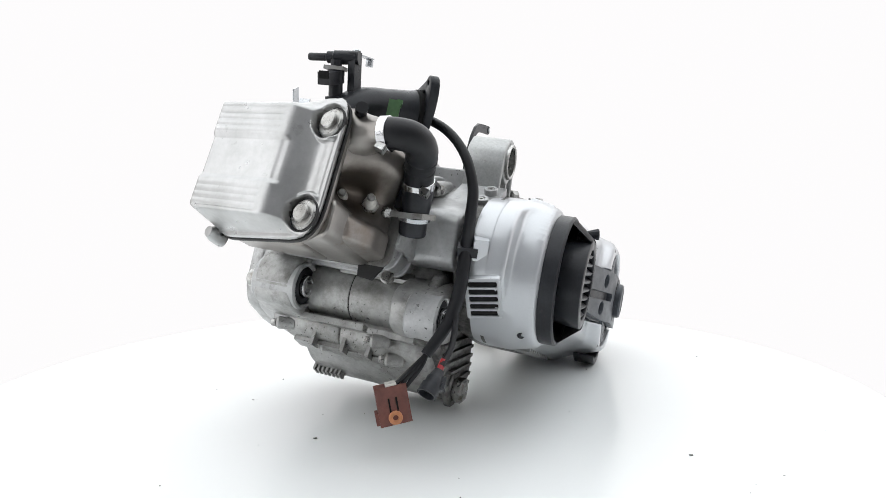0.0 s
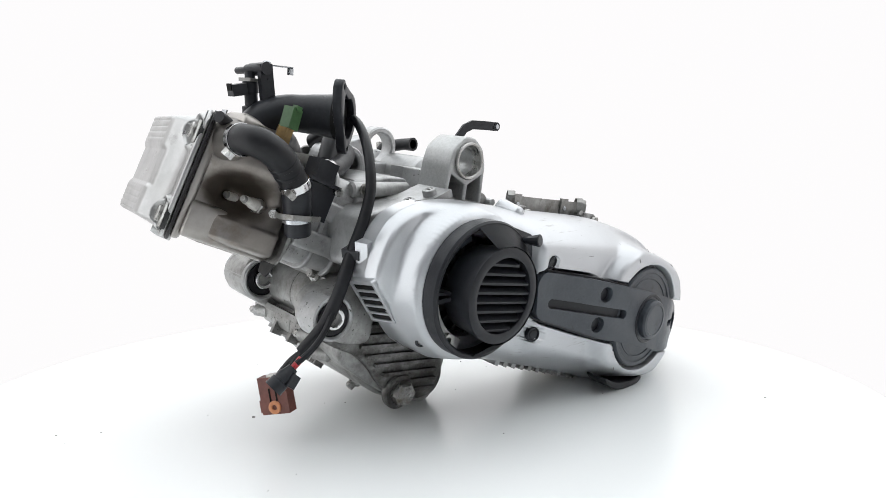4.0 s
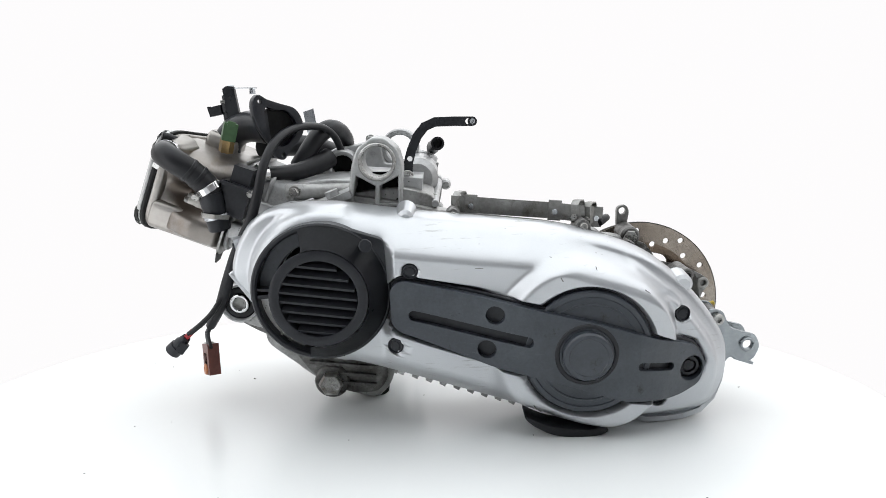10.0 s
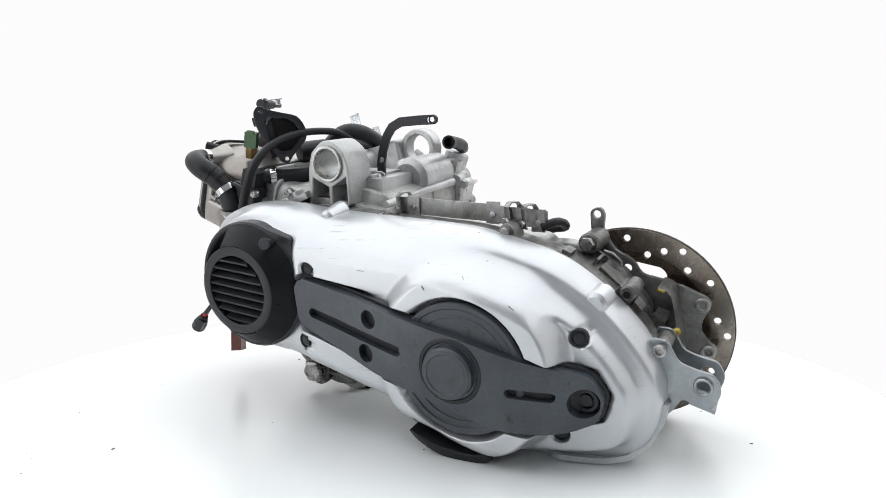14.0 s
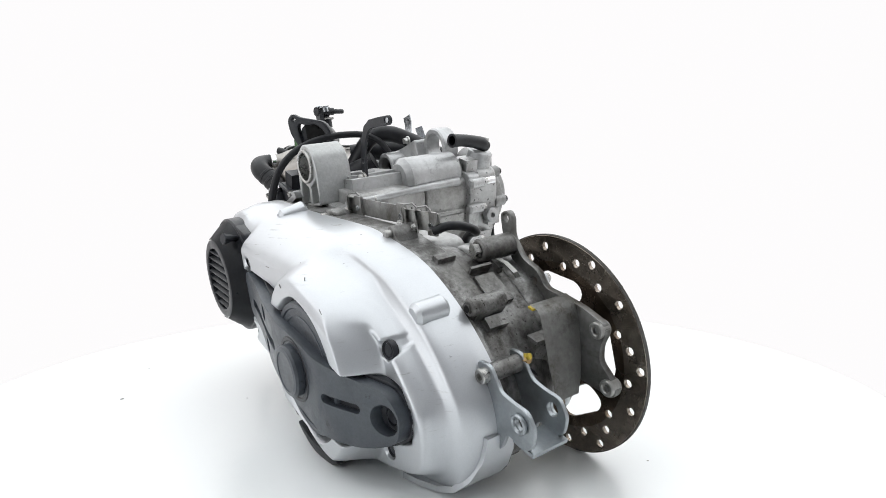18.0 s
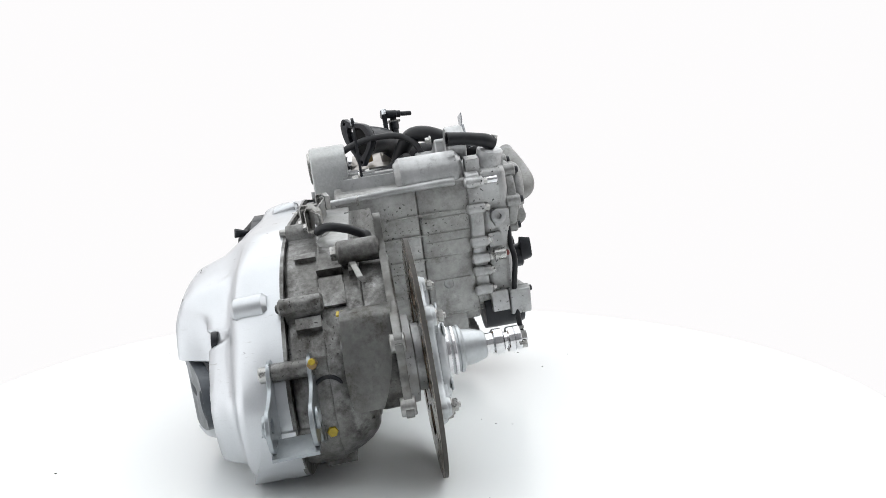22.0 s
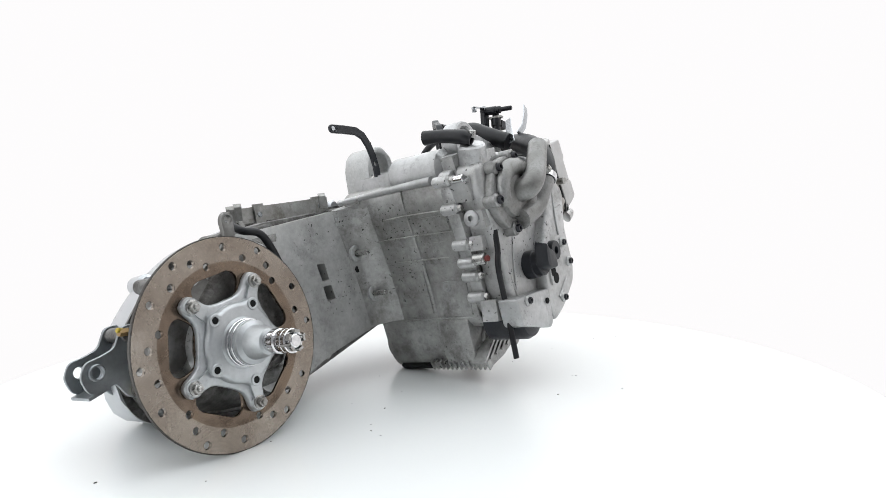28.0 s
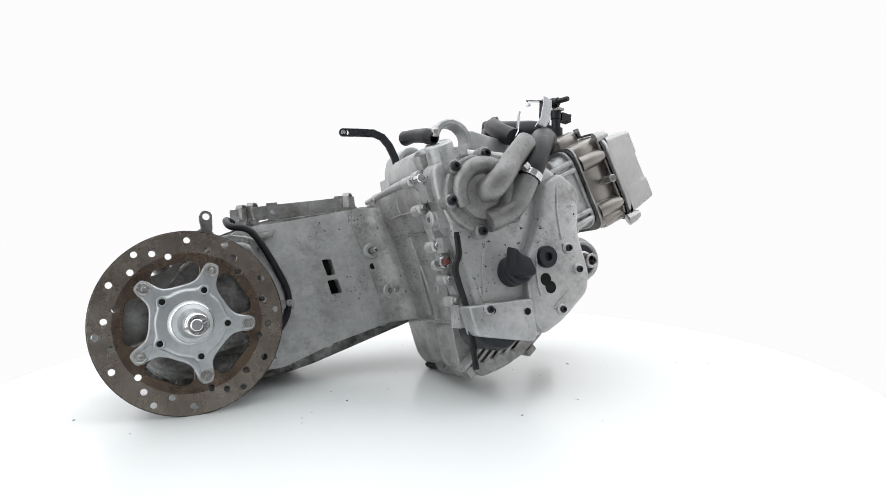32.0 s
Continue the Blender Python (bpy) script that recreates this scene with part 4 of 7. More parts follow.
# ---- brake disc, hub, axle ----
def brake_disc():
    b = nb()
    holes = []
    for i in range(6):
        for deg, r in ((31, 0.1078), (46, 0.0970), (56, 0.1112), (66, 0.1008), (76, 0.0903)):
            a = radians(deg + 60 * i)
            holes.append(circle(r * math.cos(a), r * math.sin(a), 0.0042, 12))
    # five bean-shaped windows
    a_bolt = math.atan2(0.0663, -0.029)
    for i in range(5):
        a = a_bolt + 2 * math.pi * i / 5 + math.pi / 5
        w = rnd([(-0.0290, -0.0160), (0.0290, -0.0160), (0.0290, 0.0148), (-0.0290, 0.0148)], 0.0135, 6)
        holes.append([((0.066 + v) * math.cos(a + u / 0.066), (0.066 + v) * math.sin(a + u / 0.066)) for u, v in w])
    prism(b, circle(0, 0, 0.1195, 96), -0.0105, -0.0060, 0.0006, 1, holes=holes + [circle(0, 0, 0.036, 48)])
    disc = part("brake_disc", b, RUST, engine, "drilled brake disc with brownish worn steel")
    b = nb()
    pipe(b, (0, -0.0062, 0), (0, -0.0103, 0), 0.1203, 0.1192, 96, 0.0003)
    part("disc_edge", b, GRIT, disc, "dark rusted rim")
    # star-shaped carrier: thin arms on the disc, a raised body in the middle
    pts = []
    for i in range(5):
        a = a_bolt + 2 * math.pi * i / 5
        for q, r in ((-0.168, 0.0660), (-0.140, 0.0740), (-0.075, 0.0812), (0.075, 0.0812), (0.140, 0.0740), (0.168, 0.0660), (0.235, 0.0570), (0.40, 0.0515), (0.628, 0.0500), (0.857, 0.0515), (1.022, 0.0570)):
            pts.append((r * math.cos(a + q), r * math.sin(a + q)))
    b = nb()
    prism(b, curve_loop(pts, 3), -0.0056, 0.0036, 0.0026, 3)
    hub = part("hub_carrier", b, HUB_ZINC, engine, "zinc-grey star-shaped hub carrier")
    b = nb()
    body = []
    for k in range(70):
        q = 2 * math.pi * k / 70
        lobe = max(0.0, math.cos(5 * (q - a_bolt))) ** 2
        body.append(((0.0460 + 0.0060 * lobe) * math.cos(q), (0.0460 + 0.0060 * lobe) * math.sin(q)))
    prism(b, body, 0.0020, 0.0125, 0.0040, 4, top=0.95)
    part("hub_body", b, HUB_ZINC, hub, "raised round middle of the carrier")
    for i in range(5):
        a = a_bolt + 2 * math.pi * i / 5
        ca, sa = math.cos(a), math.sin(a)
        x, z = 0.0715 * ca, 0.0715 * sa
        b = nb()
        lathe(b, (x, 0.001, z), (x, 0.0060, z), [(0.0102, 0), (0.0098, 0.7), (0.0088, 1.0)], 24)
        box(b, (0.059 * ca, 0.0035, 0.059 * sa), (0.020, 0.007, 0.0105), (0, -math.degrees(a), 0), 0.003, 2)
        seat = part("arm_lug", b, HUB_ZINC, hub)
        b = nb()
        lathe(b, (x, 0.0055, z), (x, 0.0078, z), [(0.0080, 0), (0.0078, 0.8), (0.0070, 1.0)], 20)
        hexa(b, (x, 0.0076, z), (x, 0.0132, z), 0.0062)
        rod(b, (x, 0.0130, z), (x, 0.0155, z), 0.0030, seg=12, bev=0.0006)
        part("disc_bolt", b, BOLT, seat, "worn hexagon disc bolt")
        x, z = 0.0445 * ca, 0.0445 * sa
        b = nb()
        pipe(b, (x, 0.0115, z), (x, 0.0138, z), 0.0072, 0.0040, 22, 0.0007)
        eye_ = part("wheel_bolt_boss", b, HUB_ZINC, hub)
        # dark disc fills the ring as the hole's shade
        b = nb()
        rod(b, (x, 0.0110, z), (x, 0.0129, z), 0.0042, seg=16, bev=0.0002)
        part("thread_hole", b, DARK, eye_, "dark disc for the shade of a threaded hole")
    b = nb()
    lathe(b, (0, 0.010, 0), (0, 0.056, 0), [(0.0300, 0), (0.0285, 0.07), (0.0262, 0.10), (0.0258, 0.16), (0.0240, 0.18), (0.0240, 0.22), (0.0254, 0.24), (0.0254, 0.30), (0.0232, 0.32), (0.0232, 0.36), (0.0244, 0.38), (0.0240, 0.44), (0.0190, 0.50), (0.0178, 0.72), (0.0140, 0.97), (0.0120, 1.0)], 48)
    part("hub_sleeve", b, HUB_ZINC, hub, "tapered zinc hub sleeve")
    for y0, y1, r in ((0.0135, 0.0182, 0.0266), (0.0205, 0.0242, 0.0258)):
        b = nb()
        pipe(b, (0, y0, 0), (0, y1, 0), r, 0.02, 48, 0.0008)
        part("seal_ring", b, CHROME, hub, "bright machined ring")
    b = nb()
    lathe(b, (0, 0.050, 0), (0.002, 0.099, 0), [(0.0105, 0), (0.0105, 0.28), (0.0085, 0.3), (0.0085, 0.8), (0.0072, 0.86), (0.0072, 0.98), (0.006, 1.0)], 28)
    axle = part("axle", b, CHROME, engine, "bright splined wheel axle")
    b = nb()
    lathe(b, (0, 0.0630, 0), (0, 0.0745, 0), [(0.0118, 0), (0.0134, 0.14), (0.0134, 0.86), (0.0118, 1.0), (0.009, 1.0)], 32)
    part("axle_washer", b, CHROME, axle, "polished spacer ring")
    b = nb()
    lathe(b, (0, 0.0785, 0), (0, 0.0925, 0), [(0.0120, 0), (0.0130, 0.1), (0.0130, 0.45), (0.0122, 0.5), (0.0130, 0.55), (0.0130, 0.92), (0.0120, 1.0), (0.0095, 1.0), (0.0095, 0.7), (0.0075, 0.7)], 32)
    part("axle_nut", b, CHROME, axle, "polished round axle nut with locking tabs")
    for i in range(5):
        a = 2 * math.pi * i / 5 + 0.5
        b = nb()
        box(b, (0.0098 * math.cos(a), 0.0945, 0.0098 * math.sin(a)), (0.0028, 0.007, 0.0062), (0, -math.degrees(a), 0), 0.0006, 1)
        part("lock_tab", b, BOLT, axle)
    b = nb()
    tube(b, [(-0.013, 0.0955, 0.004), (-0.004, 0.0965, 0.001), (0.008, 0.0965, -0.002), (0.0135, 0.0940, -0.003), (0.0145, 0.089, -0.003)], 0.0013, 8, 4)
    part("split_pin", b, BRACKET, axle, "bent steel split pin")


brake_disc()

# ---- crankcase ----
def socket_screw(x, y0, y1, z, r, parent):
    b = nb()
    lathe(b, (x, y0, z), (x, y1, z), [(r, 0), (r, 0.85), (r * 0.9, 1.0), (r * 0.52, 1.0), (r * 0.5, 0.5), (0.0004, 0.5)], 18)
    return part("socket_screw", b, BLACK, parent, "dark socket screw")


CRANK = [(-0.478, 0.100), (-0.492, 0.078), (-0.500, 0.060), (-0.503, 0.020), (-0.522, -0.008), (-0.519, -0.026), (-0.500, -0.042), (-0.455, -0.076), (-0.415, -0.098), (-0.372, -0.110), (-0.352, -0.088),
         (-0.338, -0.03), (-0.325, 0.03), (-0.305, 0.09), (-0.288, 0.14), (-0.285, 0.172), (-0.33, 0.186), (-0.42, 0.176), (-0.46, 0.15)]
CRANK_R = [(-0.482, 0.100), (-0.498, 0.078), (-0.506, 0.060), (-0.505, 0.020), (-0.522, -0.008), (-0.518, -0.024), (-0.498, -0.036), (-0.478, -0.044), (-0.452, -0.064), (-0.420, -0.086), (-0.385, -0.102), (-0.352, -0.108), (-0.340, -0.085),
           (-0.334, -0.03), (-0.325, 0.03), (-0.305, 0.09), (-0.288, 0.14), (-0.285, 0.172), (-0.33, 0.186), (-0.42, 0.176), (-0.46, 0.15)]
b_ = nb()
prism(b_, rnd(CRANK, 0.02), -0.084, 0.0304, 0.003, 3)
crank = part("crankcase", b_, CRANK_OIL, engine, "stained cast aluminium crankcase")
b_ = nb()
UPPER_R = CRANK_R[:6] + [(-0.500, -0.034), (-0.478, -0.042), (-0.420, -0.046), (-0.350, -0.046)] + CRANK_R[13:]
FLANGE_R = CRANK_R[:5] + [(-0.505, -0.022), (-0.420, -0.026), (-0.345, -0.024)] + CRANK_R[14:]
prism(b_, rnd(UPPER_R, 0.008), 0.0308, 0.106, 0.003, 3)
part("crankcase_half", b_, CRANK_OIL, crank, "stained cast aluminium crankcase half")
b_ = nb()
prism(b_, rnd(CRANK_R[5:14], 0.010), 0.0306, 0.0835, 0.003, 3)
part("sump_side", b_, CRANK_OIL, crank, "finned side of the cast sump")
# flange seam with lugs
b_ = nb()
prism(b_, rnd([(x + (0.0085 if x > -0.36 else -0.003), z * 1.02) for x, z in FLANGE_R], 0.008), 0.104, 0.124, 0.003, 2)
part("case_flange", b_, GRIME, crank)

# left face below the cover: sump side with fins
b_ = nb()
prism(b_, rnd([(-0.560, 0.05), (-0.570, 0.03), (-0.556, 0.012), (-0.530, -0.004), (-0.500, -0.018), (-0.478, -0.04), (-0.462, -0.064), (-0.44, -0.085), (-0.40, -0.098), (-0.368, -0.095), (-0.355, -0.075), (-0.36, -0.02), (-0.45, 0.06), (-0.51, 0.085)], 0.012),
      -0.094, -0.078, 0.004, 3)
sump = part("sump", b_, CASE, engine, "dirty finned cast sump side")
for i in range(9):
    z = 0.030 - i * 0.0135
    x0 = np.interp(z, [-0.10, -0.06, -0.02, 0.03], [-0.405, -0.452, -0.492, -0.527])
    b_ = nb()
    box(b_, ((x0 - 0.372) / 2, -0.0955, z - 0.002), (abs(-0.372 - x0), 0.008, 0.0042), (0, 6, 0), 0.0012, 1)
    part("sump_fin", b_, CASE, sump)
b_ = nb()
lathe(b_, (-0.432, -0.090, -0.077), (-0.432, -0.104, -0.077), [(0.0235, 0), (0.0235, 0.45), (0.0215, 0.6), (0.0205, 0.6)], 32)
drain = part("drain_plug", b_, CASE, sump, "large hexagon oil drain plug")
b_ = nb()
lathe(b_, (-0.432, -0.097, -0.077), (-0.432, -0.112, -0.077), [(0.0165, 0), (0.0168, 0.1), (0.0168, 0.8), (0.0140, 1.0), (0.010, 1.0), (0.0095, 0.95)], 6)
part("plug_head", b_, BOLT, drain, "worn hexagon head")

# front mounts
for y0, y1 in ((-0.070, 0.0182), (0.0190, 0.080)):
    b_ = nb()
    rod(b_, (-0.494, y0, 0.036), (-0.494, y1, 0.036), 0.0345, seg=40, bev=0.0008)
    part("front_barrel", b_, CRANK_OIL, crank, "smooth round cross tube of the case")
b_ = nb()
rod(b_, (-0.494, 0.0178, 0.036), (-0.494, 0.0194, 0.036), 0.0338, seg=40, bev=0)
part("half_joint", b_, DARK, crank, "dark joint between the case halves")
# blocks that carry the two mounts
b_ = nb()
prism(b_, rnd([(-0.566, 0.052), (-0.563, 0.024), (-0.545, 0.012), (-0.520, -0.004), (-0.490, -0.006), (-0.480, 0.080), (-0.515, 0.082), (-0.550, 0.074)], 0.012, 5), 0.0765, 0.129, 0.005, 3)
part("mount_block", b_, CRANK_OIL, crank)
b_ = nb()
prism(b_, rnd([(-0.5640, 0.052), (-0.562, 0.026), (-0.548, 0.013), (-0.520, 0.002), (-0.490, 0.000), (-0.480, 0.070), (-0.520, 0.072), (-0.552, 0.066)], 0.012, 5), -0.104, -0.050, 0.003, 3)
part("mount_block", b_, CRANK_OIL, crank)


def silent_block(x, z, y0, y1, face, r):
    b = nb()
    pipe(b, (x, y0, z), (x, y1, z), r, r * 0.80, 36, 0.002)
    lug = part("engine_mount", b, CAST, crank, "mount eye with rubber bush")
    b = nb()
    pipe(b, (x, y0 + 0.002, z), (x, y1 - 0.002, z), r * 0.80, r * 0.44, 36, 0.002)
    part("rubber_bush", b, RUBBER, lug, "black rubber bush")
    b = nb()
    pipe(b, (x, y0 - 0.003, z), (x, y1 + 0.003, z), r * 0.46, r * 0.31, 28, 0.001)
    part("bush_sleeve", b, CHROME, lug, "bright steel sleeve")
    b = nb()
    rod(b, (x, y0 + 0.008, z), (x, y1 - 0.008, z), r * 0.31, seg=16)
    part("sleeve_bore", b, BRACKET, lug)


silent_block(-0.545, 0.0387, -0.108, -0.070, -1, 0.027)
silent_block(-0.536, 0.0430, 0.072, 0.132, -1, 0.029)
b_ = nb()
pipe(b_, (-0.538, 0.128, 0.041), (-0.538, 0.150, 0.041), 0.0105, 0.0068, 24)
part("mount_sleeve", b_, BOLT, crank, "protruding steel mount sleeve")
for x, y, z in ((-0.534, -0.030, -0.006), (-0.522, -0.046, -0.028), (-0.505, 0.050, -0.034), (-0.524, 0.104, -0.012)):
    b_ = nb()
    rod(b_, (x + 0.010, y - 0.010, z), (x - 0.002, y + 0.012, z), 0.0080, seg=18, bev=0.003)
    boss = part("case_boss", b_, CRANK_OIL, crank)
    b_ = nb()
    hexa(b_, (x - 0.002, y + 0.011, z), (x - 0.003, y + 0.018, z), 0.0052)
    part("case_bolt", b_, BOLT, boss)
# shelf above the cross tube, ledges and webs below it
b_ = nb()
box(b_, (-0.508, -0.006, 0.0690), (0.020, 0.090, 0.0050), (0, -14, 0), 0.0015)
part("case_shelf", b_, CRANK_OIL, crank)
for x, y, z, ln, tilt in ((-0.520, 0.040, 0.0015, 0.090, 24), (-0.519, -0.040, -0.001, 0.060, 24), (-0.505, 0.030, -0.0345, 0.130, 36)):
    b_ = nb()
    box(b_, (x, y, z), (0.022, ln, 0.0075), (0, tilt, 0), 0.0025)
    part("case_ledge", b_, CRANK_OIL, crank)
for y in (0.064, 0.022, -0.012):
    b_ = nb()
    box(b_, (-0.514, y, -0.018), (0.016, 0.0050, 0.034), (0, 28, 0), 0.0018)
    part("case_web", b_, CRANK_OIL, crank)
# oil pan with its row of teeth
b_ = nb()
prism(b_, rnd([(-0.500, -0.038), (-0.482, -0.062), (-0.455, -0.083), (-0.415, -0.1015), (-0.372, -0.1125), (-0.356, -0.095), (-0.38, -0.03), (-0.46, -0.02)], 0.010), -0.076, 0.090, 0.004, 3)
pan = part("oil_pan", b_, CRANK_OIL, crank, "cast oil pan")
for i in range(7):
    b_ = nb()
    box(b_, (-0.458, 0.090 - 0.0062 * i, -0.0835), (0.016, 0.0032, 0.009), (0, 38, 0), 0.0008, 1)
    part("pan_tooth", b_, CRANK_OIL, crank)
# rear wall: ribs, seams, comb
for z, y0, y1, x in ((0.126, -0.02, 0.11, -0.291), (0.096, -0.055, 0.115, -0.302), (0.060, -0.045, 0.115, -0.315), (-0.03, -0.05, 0.11, -0.3325)):
    b_ = nb()
    tube(b_, [(x, y0, z), (x + 0.003, (y0 + y1) / 2, z + 0.001), (x, y1, z)], 0.0020, 10, 4, radii=[0.0003, 0.0016, 0.0012, 0.0009, 0.0004])
    part("case_rib", b_, CRANK_OIL, crank)
for y0, y1, z0, z1, x0, x1 in ((0.034, 0.098, 0.100, 0.122, -0.302, -0.2955), (0.036, 0.098, 0.054, 0.086, -0.318, -0.3085), (0.040, 0.096, -0.026, 0.026, -0.3355, -0.3265), (-0.020, 0.026, -0.020, 0.045, -0.3345, -0.3215)):
    b_ = nb()
    mz, mx = (z0 + z1) / 2, (x0 + x1) / 2
    box(b_, (mx - 0.0022, (y0 + y1) / 2, mz), (0.010, y1 - y0, z1 - z0), (0, math.degrees(math.atan2(x1 - x0, z1 - z0)), 0), 0.0014, 2)
    part("case_panel", b_, CRANK_OIL, crank)
for y, z, x in ((0.062, 0.0186, -0.330), (-0.02, 0.003, -0.334)):
    b_ = nb()
    lathe(b_, (x - 0.004, y, z), (x + 0.006, y, z), [(0.009, 0), (0.0085, 0.8), (0.0065, 1.0), (0.003, 1.0), (0.003, 0.6), (0.0005, 0.6)], 20)
    part("plug_boss", b_, CAST, crank)
for z, x in ((0.163, -0.272), (0.125, -0.284), (0.075, -0.300), (0.050, -0.308), (0.030, -0.314), (0.0, -0.322)):
    b_ = nb()
    rod(b_, (x, 0.100, z), (x, 0.1275, z), 0.0078, seg=18, bev=0.0025)
    boss = part("flange_lug", b_, GRIME, crank)
    b_ = nb()
    hexa(b_, (x, 0.1265, z), (x, 0.1330, z), 0.0050)
    part("flange_bolt", b_, BOLT, boss)
for i in range(13):
    b_ = nb()
    y = 0.0 + 0.0085 * i
    box(b_, (-0.3515 + 0.0002 * i, y, -0.1010), (0.009, 0.0030, 0.014), (0, 30, 0), 0.0008, 1)
    part("sump_comb", b_, CRANK_OIL, crank)
b_ = nb()
prism(b_, rnd([(-0.425, -0.094), (-0.395, -0.1085), (-0.365, -0.1115), (-0.356, -0.104), (-0.375, -0.09)], 0.004), -0.070, 0.0, 0.002, 2)
part("sump_keel", b_, DARK, sump, "dark oily sump bottom")
for i in range(6):
    t = i / 5
    b_ = nb()
    box(b_, (-0.356 - 0.080 * t, 0.092, -0.081 + 0.015 * t), (0.0042, 0.022, 0.050 - 0.012 * t), (0, -48, 0), 0.0012, 1)
    part("side_fin", b_, CRANK_OIL, crank)

# ---- crankcase top with the two frame eyes ----
b_ = nb()
prism(b_, rnd([(-0.398, 0.165), (-0.392, 0.215), (-0.385, 0.236), (-0.366, 0.2505), (-0.350, 0.2495), (-0.334, 0.236), (-0.328, 0.215), (-0.330, 0.165)], 0.006), -0.112, -0.060, 0.0025, 3, holes=[circle(-0.3594, 0.2203, 0.0195, 32), [(-0.3925, 0.168), (-0.3640, 0.168), (-0.3625, 0.190), (-0.3860, 0.203)], [(-0.3580, 0.168), (-0.3345, 0.168), (-0.3340, 0.202), (-0.3565, 0.190)]])
eye = part("frame_eye", b_, GREY_PAINT, engine, "cast frame eye with a bored hole")
b_ = nb()
prism(b_, rnd([(-0.392, 0.168), (-0.388, 0.205), (-0.378, 0.196), (-0.340, 0.196), (-0.333, 0.205), (-0.333, 0.168)], 0.004), -0.066, -0.020, 0.002, 2)
part("eye_web", b_, CAST, eye)
# dark plate puts shade behind the eye's openings
b_ = nb()
box(b_, (-0.3632, -0.074, 0.184), (0.060, 0.004, 0.040), bev=0)
part("eye_pocket", b_, DARK, eye, "dark plate for the shade in the pocket under the eye")
b_ = nb()
pipe(b_, (-0.3594, -0.116, 0.2203), (-0.3594, -0.100, 0.2203), 0.0235, 0.0192, 40, 0.001)
part("eye_bush", b_, BOLT, eye, "steel bush ring")
b_ = nb()
box(b_, (-0.355, -0.030, 0.196), (0.065, 0.075, 0.010), (0, 4, 0), 0.003)
box(b_, (-0.345, -0.030, 0.182), (0.080, 0.085, 0.030), (0, 4, 0), 0.005)
part("top_deck", b_, CAST, crank)
b_ = nb()
rod(b_, (-0.314, 0.006, 0.184), (-0.314, 0.104, 0.184), 0.0300, seg=40, bev=0.008)
part("gear_barrel", b_, CAST, crank, "round cast gear housing")
b_ = nb()
pipe(b_, (-0.342, 0.092, 0.2215), (-0.342, 0.118, 0.2215), 0.0295, 0.0205, 40, 0.002)
eye2 = part("frame_eye", b_, CAST, engine, "cast frame eye with a bored hole")
b_ = nb()
prism(b_, rnd([(-0.452, 0.165), (-0.458, 0.200), (-0.446, 0.222), (-0.41, 0.228), (-0.372, 0.238), (-0.366, 0.200), (-0.318, 0.200), (-0.300, 0.165)], 0.006), 0.078, 0.112, 0.004, 3)
part("eye_web", b_, CAST, eye2)
b_ = nb()
pipe(b_, (-0.426, 0.050, 0.199), (-0.426, 0.092, 0.199), 0.0245, 0.0165, 36, 0.002)
socket = part("starter_socket", b_, CAST, crank, "cast tube with a dark bore")
# dark rod gives the bore its shade
b_ = nb()
rod(b_, (-0.426, 0.066, 0.199), (-0.426, 0.090, 0.199), 0.0168, seg=28)
part("socket_bore", b_, DARK, socket)
for x, z in ((-0.452, 0.21), (-0.385, 0.238)):
    bolt_y("case_bolt", x, 0.075, 0.066, z, 0.005, eye2)
# fins and bolts where the cylinder meets the case
for x, y, z in ((-0.475, -0.055, 0.177), (-0.468, -0.055, 0.150), (-0.29, -0.05, 0.163), (-0.315, -0.062, 0.176)):
    bolt_y("case_bolt", x, y, y - 0.012, z, 0.0062, crank)
b_ = nb()
prism(b_, rnd([(-0.521, 0.094), (-0.519, 0.148), (-0.500, 0.158), (-0.452, 0.164), (-0.405, 0.178), (-0.390, 0.178), (-0.390, 0.085), (-0.500, 0.084)], 0.016, 5), -0.104, -0.034, 0.011, 4)
part("case_shoulder", b_, CAST, crank, "smooth rounded shoulder of the case")
b_ = nb()
box(b_, (-0.430, -0.092, 0.1675), (0.080, 0.060, 0.0090), (0, -21, 0), 0.003)
part("top_flange", b_, CAST, crank)
for x, y, z in ((-0.4463, -0.1060, 0.1640), (-0.4156, -0.1080, 0.1760)):
    b_ = nb()
    pipe(b_, (x, y, z), (x - 0.0035, y, z + 0.0090), 0.0085, 0.0046, 22, 0.0008)
    eye_ = part("flange_eye", b_, CAST, crank)
    b_ = nb()
    lathe(b_, (x, y, z), (x - 0.0032, y, z + 0.0082), [(0.0046, 0), (0.0046, 0.9), (0.0038, 1.0), (0.0022, 1.0), (0.002, 0.6), (0.0004, 0.6)], 16)
    part("flange_screw", b_, BOLT, eye_)
b_ = nb()
prism(b_, rnd([(-0.500, 0.150), (-0.482, 0.185), (-0.430, 0.192), (-0.395, 0.190), (-0.395, 0.160), (-0.48, 0.145)], 0.010, 4), -0.040, 0.060, 0.004, 3)
part("case_deck", b_, CAST, crank)
for p, d, r in (((-0.5215, -0.0249, 0.0705), (-0.012, -0.003, 0.004), 0.0060), ((-0.452, -0.0253, -0.0850), (-0.012, 0.0, -0.008), 0.0062)):
    b_ = nb()
    a = Vector(p)
    rod(b_, a - Vector(d) * 1.2, a + Vector(d) * 0.15, r * 1.5, seg=18, bev=0.002)
    hexa(b_, a, a + Vector(d) * 0.7, r)
    part("case_bolt", b_, BOLT, crank)
